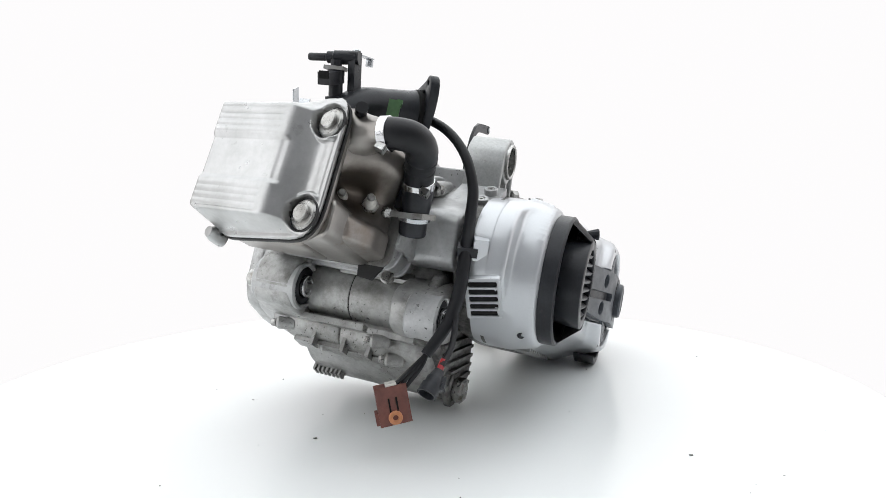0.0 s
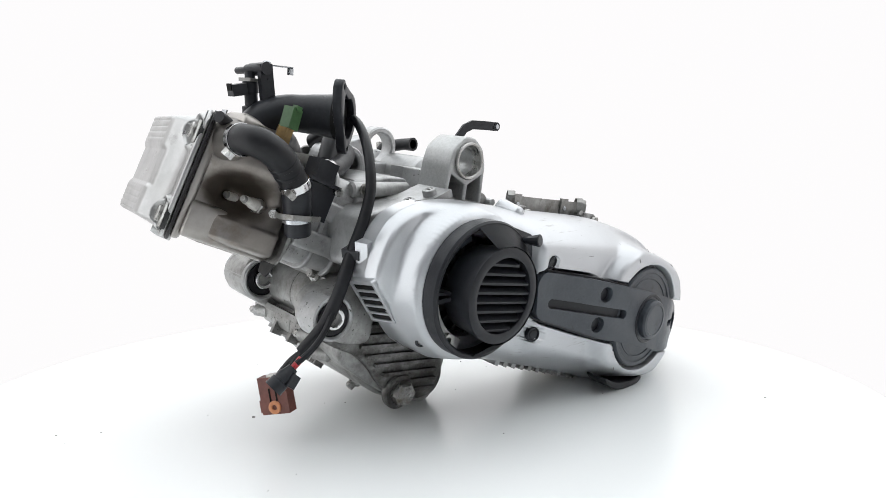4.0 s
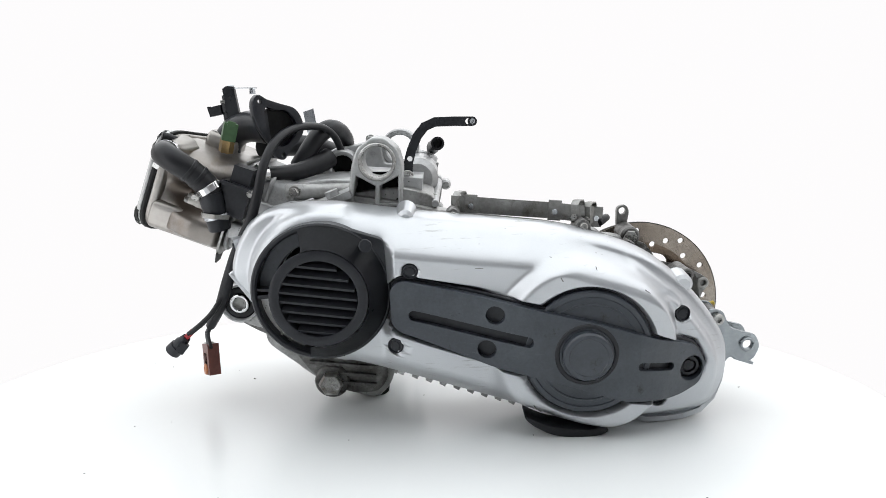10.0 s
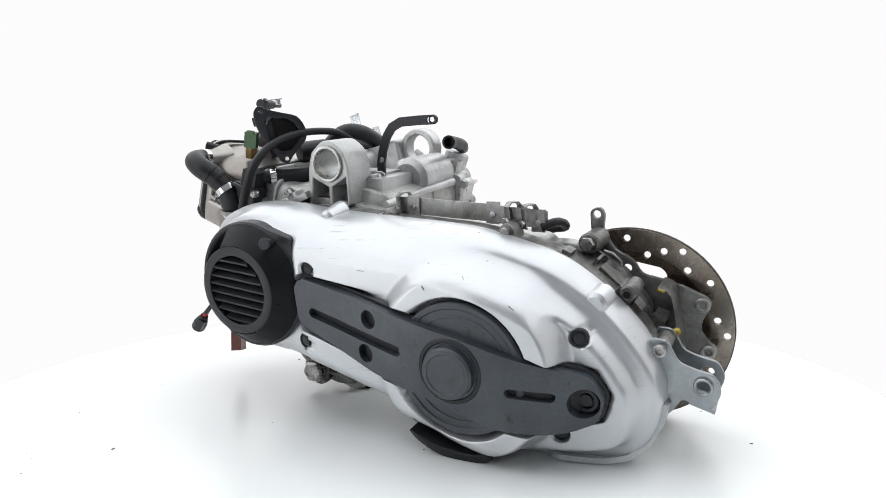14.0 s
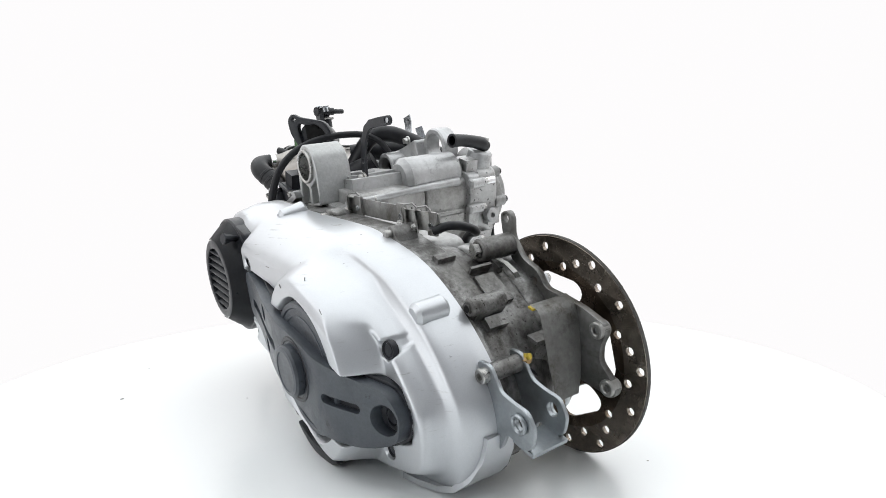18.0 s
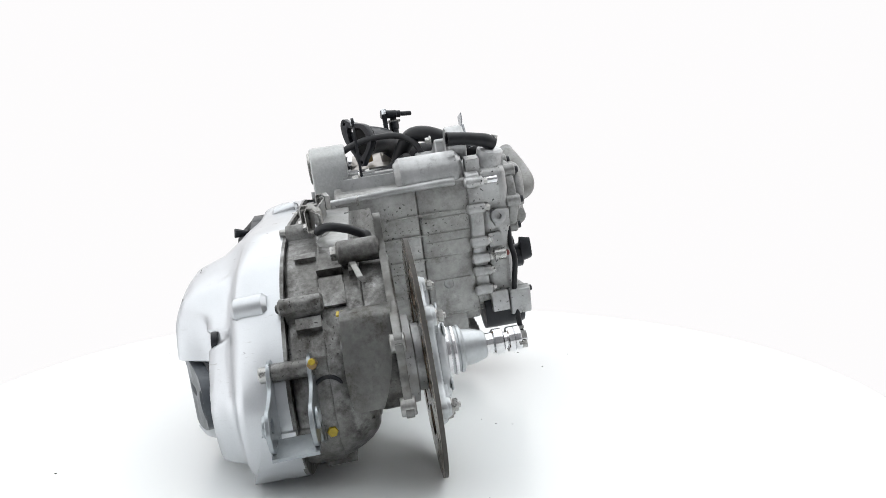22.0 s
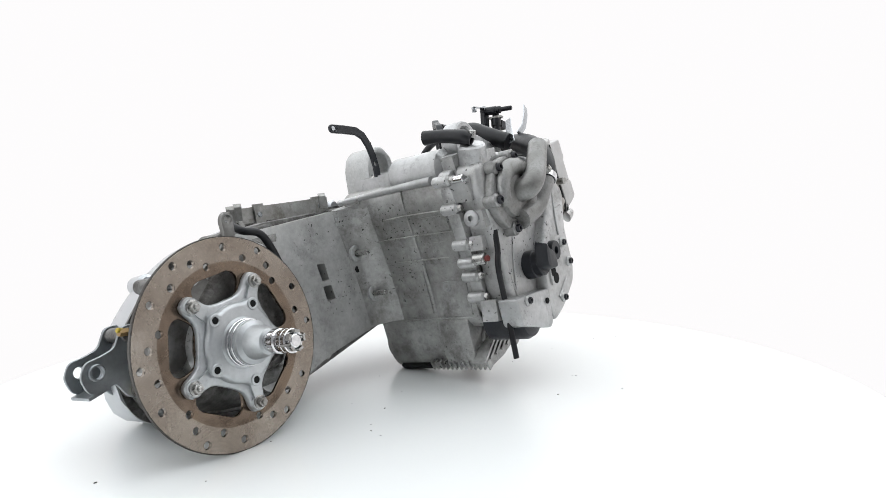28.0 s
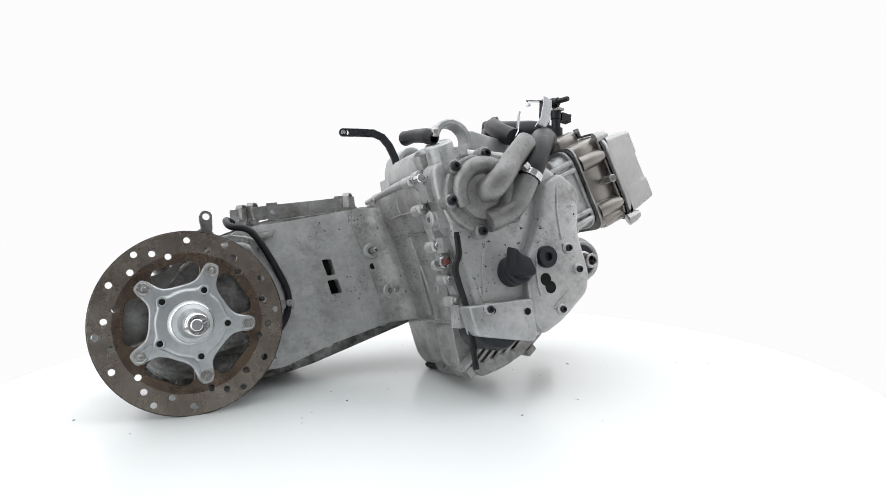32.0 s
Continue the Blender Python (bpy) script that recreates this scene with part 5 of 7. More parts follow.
for y, z, r, x0, x1 in ((-0.045, 0.176, 0.010, -0.40, -0.49), (0.06, 0.185, 0.012, -0.44, -0.50)):
    b_ = nb()
    rod(b_, (x0, y, z), (x1, y, z), r, seg=18, bev=0.003)
    part("case_rib", b_, CRANK_CAST, crank)

b_ = nb()
tube(b_, [(-0.288, -0.094, 0.1640), (-0.287, -0.040, 0.1660), (-0.285, 0.020, 0.1680), (-0.284, 0.088, 0.1690)], 0.0068, 16, 5, radii=[0.0046, 0.0046, 0.0050, 0.0064])
part("case_rail", b_, CAST, crank, "round cast rail")

# ---- right engine cover, water pump ----
b_ = nb()
prism(b_, rnd([(-0.50, 0.148), (-0.494, 0.075), (-0.510, 0.03), (-0.503, -0.002), (-0.458, -0.038), (-0.420, -0.058), (-0.402, -0.057), (-0.380, -0.03), (-0.332, -0.012), (-0.322, 0.04), (-0.305, 0.095), (-0.288, 0.14), (-0.285, 0.178), (-0.33, 0.200), (-0.40, 0.196), (-0.455, 0.180)], 0.012),
      0.124, 0.165, 0.008, 3)
rcover = part("crankcase_cover", b_, GRIME, engine, "grimy cast aluminium side cover")
b_ = nb()
prism(b_, rnd([(-0.500, 0.140), (-0.492, 0.08), (-0.506, 0.025), (-0.500, -0.002), (-0.456, -0.037), (-0.422, -0.054), (-0.405, -0.03), (-0.405, 0.05), (-0.430, 0.10), (-0.440, 0.150), (-0.47, 0.165)], 0.01), 0.160, 0.182, 0.006, 3)
part("cover_plate", b_, GRIME, rcover)
for pts, r in (([(-0.462, 0.181, 0.150), (-0.458, 0.183, 0.110), (-0.462, 0.183, 0.072)], 0.0014), ([(-0.352, 0.165, 0.078), (-0.345, 0.166, 0.040), (-0.343, 0.166, 0.004)], 0.0016), ([(-0.420, 0.183, 0.060), (-0.416, 0.184, 0.030), (-0.420, 0.184, 0.000)], 0.0014),
               ([(-0.498, 0.176, 0.020), (-0.470, 0.182, 0.004), (-0.440, 0.183, -0.020)], 0.0016), ([(-0.330, 0.164, 0.060), (-0.336, 0.165, 0.020), (-0.350, 0.165, -0.020)], 0.0016)):
    b_ = nb()
    tube(b_, pts, r, 10, 5)
    part("cover_rib", b_, GRIME, rcover)
for x, z in ((-0.470, 0.060), (-0.485, 0.030), (-0.452, -0.022), (-0.340, -0.012)):
    b_ = nb()
    rod(b_, (x, 0.168, z), (x, 0.186, z), 0.0078, seg=18, bev=0.002)
    lug_ = part("cover_lug", b_, GRIME, rcover)
    socket_screw(x, 0.184, 0.1895, z, 0.0046, lug_)
PUMP = (-0.345, 0.138)
b_ = nb()
pts = circle(PUMP[0], PUMP[1], 0.051, 40)
prism(b_, pts, 0.164, 0.178, 0.003, 3)
pump = part("water_pump", b_, PUMP_CAST, engine, "oxidised cast water pump")
b_ = nb()
vol = []
for i in range(15):
    a = radians(-30 + i * 21)
    r = 0.033 + 0.004 * i / 14
    vol.append((PUMP[0] + r * math.cos(a), 0.184, PUMP[1] + r * math.sin(a)))
vol += [(-0.384, 0.189, 0.116), (-0.397, 0.197, 0.140), (-0.405, 0.200, 0.155)]
tube(b_, vol, 0.012, 16, 3, radii=[0.008, 0.012, 0.015, 0.0155, 0.0155])
part("pump_volute", b_, PUMP_CAST, pump)
b_ = nb()
lathe(b_, (PUMP[0], 0.176, PUMP[1]), (PUMP[0], 0.190, PUMP[1]), [(0.036, 0), (0.034, 0.6), (0.024, 1.0), (0.002, 1.0)], 36)
part("pump_dish", b_, PUMP_CAST, pump)
b_ = nb()
tube(b_, [(-0.347, 0.186, 0.139), (-0.349, 0.200, 0.142), (-0.360, 0.2065, 0.154), (-0.384, 0.2015, 0.179), (-0.400, 0.1965, 0.194), (-0.411, 0.193, 0.204)], 0.0155, 20, 6, hollow=0.8, radii=[0.0165, 0.0165, 0.0150, 0.0140, 0.0138])
part("pump_inlet", b_, PUMP_CAST, pump, "cast inlet elbow")
for x, z in ((-0.308, 0.172), (-0.300, 0.128), (-0.340, 0.088), (-0.392, 0.107), (-0.354, 0.189)):
    b_ = nb()
    rod(b_, (x, 0.160, z), (x, 0.182, z), 0.0095, seg=20, bev=0.002)
    lug = part("pump_lug", b_, PUMP_CAST, pump)
    socket_screw(x, 0.180, 0.187, z, 0.0055, lug)
b_ = nb()
tube(b_, [(-0.403, 0.199, 0.151), (-0.418, 0.196, 0.174), (-0.442, 0.178, 0.200), (-0.475, 0.14, 0.220), (-0.51, 0.10, 0.228), (-0.54, 0.05, 0.228)], 0.0165, 18, 6)
chose = part("coolant_hose", b_, RUBBER, engine, "black coolant hose with a steel clamp")


def clamp(parent, at, axis, r, w=0.009):
    m0 = Vector(at) - Vector(axis).normalized() * w / 2
    m1 = Vector(at) + Vector(axis).normalized() * w / 2
    b = nb()
    pipe(b, m0, m1, r + 0.0012, r - 0.0005, 32, 0.0004)
    c = part("hose_clamp", b, CHROME, parent, "bright steel hose clamp")
    b = nb()
    side = Vector(axis).orthogonal().normalized()
    box(b, tuple(Vector(at) + side * (r + 0.004)), (0.009, 0.009, 0.007), (20, 35, 10), 0.0012, 1)
    part("clamp_screw", b, BOLT, c)


clamp(chose, (-0.407, 0.199, 0.157), (-0.5, 0.0, 0.8), 0.0168)
# stub hose on its boss
b_ = nb()
rod(b_, (-0.318, 0.140, 0.165), (-0.301, 0.150, 0.209), 0.021, 0.019, 28, 0.003)
neck = part("vent_neck", b_, CAST, engine, "cast breather neck with a black hose stub")
b_ = nb()
tube(b_, [(-0.294, 0.156, 0.213), (-0.291, 0.14, 0.220), (-0.287, 0.11, 0.2265), (-0.284, 0.0865, 0.2285)], 0.0095, 18, 6, hollow=0.7, radii=[0.008, 0.0105, 0.0094, 0.0090, 0.0104])
part("hose_stub", b_, RUBBER, neck, "short black rubber hose stub")
b_ = nb()
rod(b_, (-0.296, 0.155, 0.216), (-0.295, 0.158, 0.226), 0.005, seg=12)
part("stub_screw", b_, BOLT, neck)
# right-hand clutter on the rear of the cover
for p, s, rot in (((-0.292, 0.135, 0.150), (0.024, 0.03, 0.03), (0, 20, 0)), ((-0.300, 0.150, 0.108), (0.022, 0.022, 0.024), (0, 10, 0)), ((-0.318, 0.14, 0.185), (0.04, 0.05, 0.03), (0, 10, 0)), ((-0.325, 0.135, -0.02), (0.02, 0.025, 0.03), (0, 0, 0)),
                  ((-0.300, 0.118, 0.175), (0.02, 0.02, 0.05), (0, 18, 0)), ((-0.31, 0.138, 0.075), (0.022, 0.02, 0.02), (0, 0, 0))):
    b_ = nb()
    box(b_, p, s, rot, 0.004, 2)
    part("cast_block", b_, GRIME, rcover)
b_ = nb()
lathe(b_, (-0.294, 0.1439, 0.1088), (-0.283, 0.1445, 0.1088), [(0.011, 0), (0.011, 0.9), (0.009, 1.0), (0.004, 1.0), (0.004, 0.5), (0.0005, 0.5)], 24)
part("sensor_boss", b_, CAST, rcover)
b_ = nb()
rod(b_, (-0.275, 0.118, 0.163), (-0.275, 0.148, 0.163), 0.0058, seg=16)
part("dowel_pin", b_, CHROME, rcover, "bright steel pin")
b_ = nb()
rod(b_, (-0.300, 0.132, 0.053), (-0.300, 0.150, 0.053), 0.0085, seg=18)
part("pressure_switch", b_, BOLT, rcover, "small oil pressure switch")
b_ = nb()
rod(b_, (-0.300, 0.149, 0.053), (-0.300, 0.155, 0.053), 0.0042, seg=14)
part("switch_tip", b_, OLD_RED, rcover, "dull red switch tip")
# breather tube
b_ = nb()
tube(b_, [(-0.3130, 0.1615, 0.0900), (-0.3137, 0.1618, 0.0625), (-0.3066, 0.1632, 0.0384), (-0.322, 0.1584, -0.0162), (-0.3264, 0.1614, -0.0883)], 0.0041, 12, 6, hollow=0.6)
btube = part("breather_tube", b_, RUBBER, engine, "thin black breather tube")
b_ = nb()
pipe(b_, (-0.3220, 0.1584, -0.0162), (-0.3220, 0.1584, -0.0092), 0.0078, 0.0045, 18)
box(b_, (-0.3340, 0.1544, -0.0132), (0.022, 0.006, 0.007), bev=0.001)
part("tube_clip", b_, BOLT, btube)
# oil filter and its frame
b_ = nb()
lathe(b_, (-0.362, 0.112, -0.036), (-0.362, 0.176, -0.036), [(0.0315, 0), (0.0320, 0.2), (0.0320, 0.85), (0.028, 0.97), (0.021, 1.0), (0.002, 1.0)], 40)
part("oil_filter", b_, BLACK, engine, "black round oil filter")
b_ = nb()
prism(b_, rnd([(-0.408, -0.003), (-0.412, -0.052), (-0.404, -0.060), (-0.370, -0.054), (-0.322, -0.045), (-0.312, -0.006), (-0.36, -0.004)], 0.005), 0.150, 0.182, 0.004, 3)
part("filter_frame", b_, CAST, rcover)
# dark discs on the frame's face as shaded holes
for p in ((-0.398, -0.020), (-0.345, -0.014)):
    b_ = nb()
    rod(b_, (p[0], 0.178, p[1]), (p[0], 0.1845, p[1]), 0.0045, seg=14)
    part("frame_hole", b_, DARK, rcover)
# oil filler cap
b_ = nb()
lathe(b_, (-0.388, 0.165, 0.034), (-0.388, 0.192, 0.036), [(0.021, 0), (0.020, 0.5), (0.0185, 0.55), (0.0185, 0.9), (0.016, 1.0), (0.002, 1.0)], 32)
cap = part("filler_cap", b_, BLACK, engine, "black oil filler cap with a wing grip")
b_ = nb()
prism(b_, curve_loop([(-0.404, 0.024), (-0.372, 0.028), (-0.368, 0.050), (-0.372, 0.066), (-0.380, 0.058), (-0.398, 0.048)], 4), 0.188, 0.206, 0.003, 3, top=0.8)
part("wing_grip", b_, BLACK, cap)
b_ = nb()
lathe(b_, (-0.4330, 0.178, 0.0499), (-0.4330, 0.1905, 0.0499), [(0.0150, 0), (0.0150, 0.8), (0.0138, 1.0), (0.006, 1.0), (0.0058, 0.5), (0.0005, 0.5)], 32)
part("timing_plug", b_, BLACK, rcover, "black round screw plug")
# two dark discs on the plate as a recess in shade
b_ = nb()
rod(b_, (-0.431, 0.170, 0.020), (-0.431, 0.1826, 0.020), 0.0085, seg=20, bev=0.0004)
rod(b_, (-0.438, 0.170, 0.009), (-0.438, 0.1828, 0.009), 0.0085, seg=20, bev=0.0004)
part("cover_recess", b_, DARK, rcover, "dark discs for the shade of a slotted recess")

# fillet between the swing arm side and the rear wall of the crankcase
b_ = nb()
rows = []
for k in range(13):
    z = -0.028 + 0.178 * k / 12
    xr = float(np.interp(z, [-0.03, 0.03, 0.09, 0.14, 0.172], [-0.340, -0.327, -0.307, -0.290, -0.287]))
    rr = 0.052
    row = []
    for j in range(9):
        a = math.pi / 2 * j / 8
        row.append(b_.verts.new((xr - 0.003 + rr * (1 - math.sin(a)), -0.0662 + rr * (1 - math.cos(a)), z)))
    row.append(b_.verts.new((xr - 0.008, -0.012, z)))
    row.append(b_.verts.new((xr - 0.008, -0.0720, z)))
    row.append(b_.verts.new((xr + rr - 0.003, -0.0720, z)))
    rows.append(row)
for p, q in zip(rows, rows[1:]):
    for j in range(len(p)):
        b_.faces.new((p[j], p[(j + 1) % len(p)], q[(j + 1) % len(p)], q[j]))
b_.faces.new(rows[0][::-1])
b_.faces.new(rows[-1])
part("case_fillet", b_, CRANK_OIL, crank)

# ---- cylinder, head, rocker cover ----
def cyl_prism(b, b0, b1, y0, y1, a0, a1, corner=0.02, bev=0.003, segs=3, top=1.0):
    """A block in the cylinder's axes."""
    return prism(b, rnd([(b0, y0), (b1, y0), (b1, y1), (b0, y1)], corner, 6), a0, a1, bev, segs, m=CYL, top=top)


b_ = nb()
cyl_prism(b_, -0.122, -0.004, -0.046, 0.112, 0.400, 0.582, 0.025, 0.004)
cylinder = part("cylinder", b_, CAST, engine, "cast aluminium cylinder")
for i in range(3):
    b_ = nb()
    cyl_prism(b_, -0.127, 0.001, -0.05, 0.116, 0.505 + i * 0.034, 0.511 + i * 0.034, 0.027, 0.002)
    part("cylinder_rib", b_, CAST, cylinder)
b_ = nb()
cyl_prism(b_, -0.133, 0.003, -0.056, 0.122, 0.5805, 0.5835, 0.022, 0.0)
part("head_gasket", b_, BRACKET, cylinder, "thin head gasket with its edge standing out")


def skew(bm):
    """The cover's joint leans: the further along the crankshaft, the nearer to the cylinder."""
    for v in bm.verts:
        a = v.co.dot(CA)
        lean = np.interp(a, [0.584, 0.692, 0.7035, 0.7205], [0.0, -0.42, -0.40, -0.15])
        back = np.interp(a, [0.584, 0.692, 0.7035, 0.7205], [0.0, -0.006, -0.006, 0.0])
        v.co += CA * float(lean * v.co.y + back)
    return bm


b_ = nb()
cyl_prism(b_, -0.130, 0.000, 0.012, 0.112, 0.584, 0.690, 0.010, 0.004)
head = part("cylinder_head", skew(b_), HEAD, engine, "brown-stained aluminium cylinder head")
b_ = nb()
cyl_prism(b_, -0.139, 0.003, -0.029, 0.122, 0.681, 0.692, 0.030, 0.004)
part("head_rim", skew(b_), HEAD, head)
b_ = nb()
cyl_prism(b_, -0.133, -0.092, -0.034, 0.116, 0.584, 0.684, 0.012, 0.005)
part("head_sole", skew(b_), HEAD, head)


# side of the head: a dome above the plug bay, which is oily and has shade in its colour
def head_side():
    na, nbb = 60, 76
    A, B = np.meshgrid(np.linspace(0.5845, 0.686, na), np.linspace(-0.131, 0.001, nbb), indexing="ij")
    q = ((A - 0.648) / 0.032) ** 2 + ((B + 0.0730) / 0.0205) ** 2
    bay = np.exp(-q ** 1.3)
    dome = step(1.35 - np.hypot((A - 0.640) / 0.046, (B + 0.030) / 0.036))
    Y = 0.022 + 0.026 * step((0.690 - A) / 0.065) + 0.015 * dome + 0.003 * step((-0.096 - B) / 0.004) * step((0.665 - A) / 0.006)
    Y = Y * (1 - bay) + 0.009 * bay
    top = np.clip((0.001 - B) / 0.026, 0, 1)
    low = np.clip((B + 0.131) / 0.010, 0, 1)
    inn = np.clip((A - 0.5845) / 0.008, 0, 1)
    for e in (top, low, inn):
        Y = -0.014 + (Y + 0.014) * np.sqrt(1 - (1 - e) ** 2)
    b = nb()
    V = [[b.verts.new(cyl(A[i, j], B[i, j], -Y[i, j])) for j in range(nbb)] for i in range(na)]
    for i in range(na - 1):
        for j in range(nbb - 1):
            b.faces.new((V[i][j], V[i + 1][j], V[i + 1][j + 1], V[i][j + 1]))
    part("head_side", b, HEAD_SIDE, head, "domed head side, plug bay darkened by oil and painted shade", 60)


head_side()
for bb in (-0.108, -0.03):
    b_ = nb()
    lathe(b_, cyl(0.592, bb, 0.108), cyl(0.635, bb, 0.116), [(0.013, 0), (0.012, 0.7), (0.009, 1.0)], 20)
    part("head_boss", b_, HEAD, head)
b_ = nb()
rod(b_, cyl(0.620, -0.068, 0.112), cyl(0.612, -0.066, 0.146), 0.006, seg=14)
part("head_stud", b_, BOLT, head, "steel exhaust stud")
for bb, aa in ((-0.020, 0.55), (-0.032, 0.55), (-0.098, 0.55), (-0.110, 0.55)):
    b_ = nb()
    rod(b_, cyl(0.50, bb, 0.1145), cyl(0.575, bb, 0.1145), 0.0045, seg=12)
    part("cylinder_stud", b_, CAST, cylinder)
b_ = nb()
cyl_prism(b_, -0.1425, 0.0055, -0.0318, 0.1245, 0.6918, 0.6962, 0.034, 0.0008, 1)
part("rocker_gasket", skew(b_), GASKET, head, "black rocker cover gasket")
b_ = nb()
cyl_prism(b_, -0.1412, 0.0040, -0.0300, 0.123, 0.6960, 0.7040, 0.033, 0.003)
rocker = part("rocker_cover", skew(b_), ROCKER, engine, "silver ribbed rocker cover with stains")
def rocker_top():
    """The raised, ribbed roof of the cover with its two sunk bolt seats."""
    nbb, ny = 190, 120
    B, Y = np.meshgrid(np.linspace(-0.1385, 0.0012, nbb), np.linspace(-0.0268, 0.1205, ny), indexing="ij")
    q0, q1 = np.abs(B + 0.06865) - 0.06985 + 0.017, np.abs(Y - 0.04685) - 0.07365 + 0.017
    rim = 0.017 - np.hypot(np.maximum(q0, 0), np.maximum(q1, 0)) - np.minimum(np.maximum(q0, q1), 0)
    low, high = step((B + 0.1385) / 0.013), step((0.0012 - B) / 0.020)
    near, far = step((Y + 0.016) / 0.044), step((0.1205 - Y) / 0.007)
    rise = 0.0175 * low * high * near * far
    rise += 0.0022 * step((Y + 0.0268) / 0.004) * step((B + 0.1385) / 0.004) * step((0.0012 - B) / 0.004)
    rise -= 0.0022 * step((B + 0.098) / 0.006) * step((-0.048 - B) / 0.006) * step((Y - 0.012) / 0.012)
    for b0, b1, y0 in ((-0.048, -0.014, 0.026), (-0.132, -0.098, 0.030)):
        band = step((B - b0) / 0.002) * step((b1 - B) / 0.002) * step((Y - y0) / 0.006) * step((0.115 - Y) / 0.008)
        wave = np.abs(np.sin(np.pi * (B - b0) / (b1 - b0) * 5))
        rise += band * (0.0013 * wave ** 0.35 - 0.0009)
    for cb in (-0.0255, -0.1182):
        r = np.hypot(B - cb, Y + 0.0125)
        rise = np.maximum(rise, 0.0065 * step((0.0245 - r) / 0.005))
        rise = rise - (rise + 0.002) * step((0.0185 - r) / 0.003)
    rise *= step(rim / 0.004) * (0.45 + 0.55 * step(rim / 0.010))
    b = nb()
    V = [[b.verts.new(cyl(0.7036 + rise[i, j], B[i, j], Y[i, j])) for j in range(ny)] for i in range(nbb)]
    for i in range(nbb - 1):
        for j in range(ny - 1):
            if rim[i:i + 2, j:j + 2].max() > -0.0005:
                b.faces.new((V[i][j], V[i + 1][j], V[i + 1][j + 1], V[i][j + 1]))
    bmesh.ops.delete(b, geom=[v for v in b.verts if not v.link_faces], context="VERTS")
    return b


part("rocker_roof", skew(rocker_top()), ROCKER, rocker, "ribbed silver roof with stains", 70)
for bb in (-0.0255, -0.1182):
    b_ = nb()
    pipe(b_, cyl(0.6990, bb, -0.0125), cyl(0.7045, bb, -0.0125), 0.0174, 0.0150, 32, 0.0004)
    cup = part("bolt_seal", skew(b_), GASKET, rocker, "black bolt seal")
    b_ = nb()
    lathe(b_, cyl(0.7005, bb, -0.0125), cyl(0.7120, bb, -0.0125), [(0.0150, 0), (0.0150, 0.40), (0.0130, 0.58), (0.0090, 0.62), (0.0088, 0.9), (0.0076, 1.0), (0.001, 0.95)], 32)
    part("cover_bolt", skew(b_), BOLT, cup, "domed flange bolt")
for bb, yy in ((-0.140, 0.118), (-0.004, 0.112)):
    b_ = nb()
    rod(b_, cyl(0.682, bb, yy), cyl(0.707, bb, yy), 0.010, 0.0085, 20, 0.003)
    part("cover_lug", skew(b_), ROCKER, rocker)
b_ = nb()
plate(b_, [cyl(0.655, 0.004, 0.050), cyl(0.655, 0.020, 0.050), cyl(0.655, 0.020, 0.062), cyl(0.655, 0.004, 0.062)], 0.0015, CA)
part("head_tab", b_, ZINC, head, "small zinc tab")
b_ = nb()
tube(b_, [(-0.634, -0.026, 0.243), (-0.642, -0.031, 0.2475), (-0.652, -0.037, 0.252)], 0.0062, 12, 4)
part("vent_plug", b_, RUBBER, head, "small black rubber plug")

# spark plugs and holder
def spark_plug(p0, p1):
    p0, p1 = Vector(p0), Vector(p1)
    d = p1 - p0
    b = nb()
    hexa(b, p0, p0 + d * 0.3, 0.0092)
    plug = part("spark_plug", b, BOLT, engine, "used spark plug in the cylinder head")
    b = nb()
    lathe(b, p0 + d * 0.28, p0 + d * 0.88, [(0.0068, 0), (0.0066, 0.4), (0.0050, 0.6), (0.0046, 1.0)], 18)
    part("insulator", b, PORCELAIN, plug, "white porcelain insulator")
    b = nb()
    lathe(b, p0 + d * 0.80, p1, [(0.0034, 0), (0.0042, 0.2), (0.0042, 0.6), (0.0032, 1.0)], 14)
    part("terminal", b, BRACKET, plug)


spark_plug((-0.598, -0.030, 0.1545), (-0.6275, -0.0445, 0.1680))
spark_plug((-0.608, -0.001, 0.1580), (-0.6335, -0.0150, 0.1688))
b_ = nb()
strip(b_, [(-0.590, -0.044, 0.151), (-0.594, -0.058, 0.151), (-0.596, -0.074, 0.1515), (-0.590, -0.086, 0.152), (-0.572, -0.094, 0.151), (-0.556, -0.086, 0.149)], 0.006, 0.0012, (0.2, 0, 1))
tab = part("hose_holder", b_, BRACKET, engine, "bent steel hose holder with a ring")
b_ = nb()
pipe(b_, (-0.5765, -0.0722, 0.152), (-0.5755, -0.0717, 0.147), 0.0178, 0.0164, 32, 0.0004)
part("holder_ring", b_, ZINC, tab)
b_ = nb()
hexa(b_, (-0.588, -0.044, 0.151), (-0.594, -0.050, 0.151), 0.006)
part("holder_bolt", b_, BOLT, tab)

# upper coolant hose and thermostat
b_ = nb()
lathe(b_, (-0.632, -0.022, 0.226), (-0.6385, -0.062, 0.2305), [(0.026, 0), (0.018, 0.55), (0.0165, 0.7), (0.0165, 1.0)], 28)
part("coolant_neck", b_, HEAD, head, "cast coolant outlet neck")
b_ = nb()
tube(b_, [(-0.6382, -0.054, 0.2300), (-0.638, -0.070, 0.2315), (-0.629, -0.084, 0.2290), (-0.613, -0.0875, 0.2190), (-0.5975, -0.0805, 0.2050), (-0.584, -0.0755, 0.188), (-0.580, -0.0745, 0.178)], 0.0158, 24, 7)
uhose = part("coolant_hose", b_, RUBBER, engine, "thick bent black coolant hose")
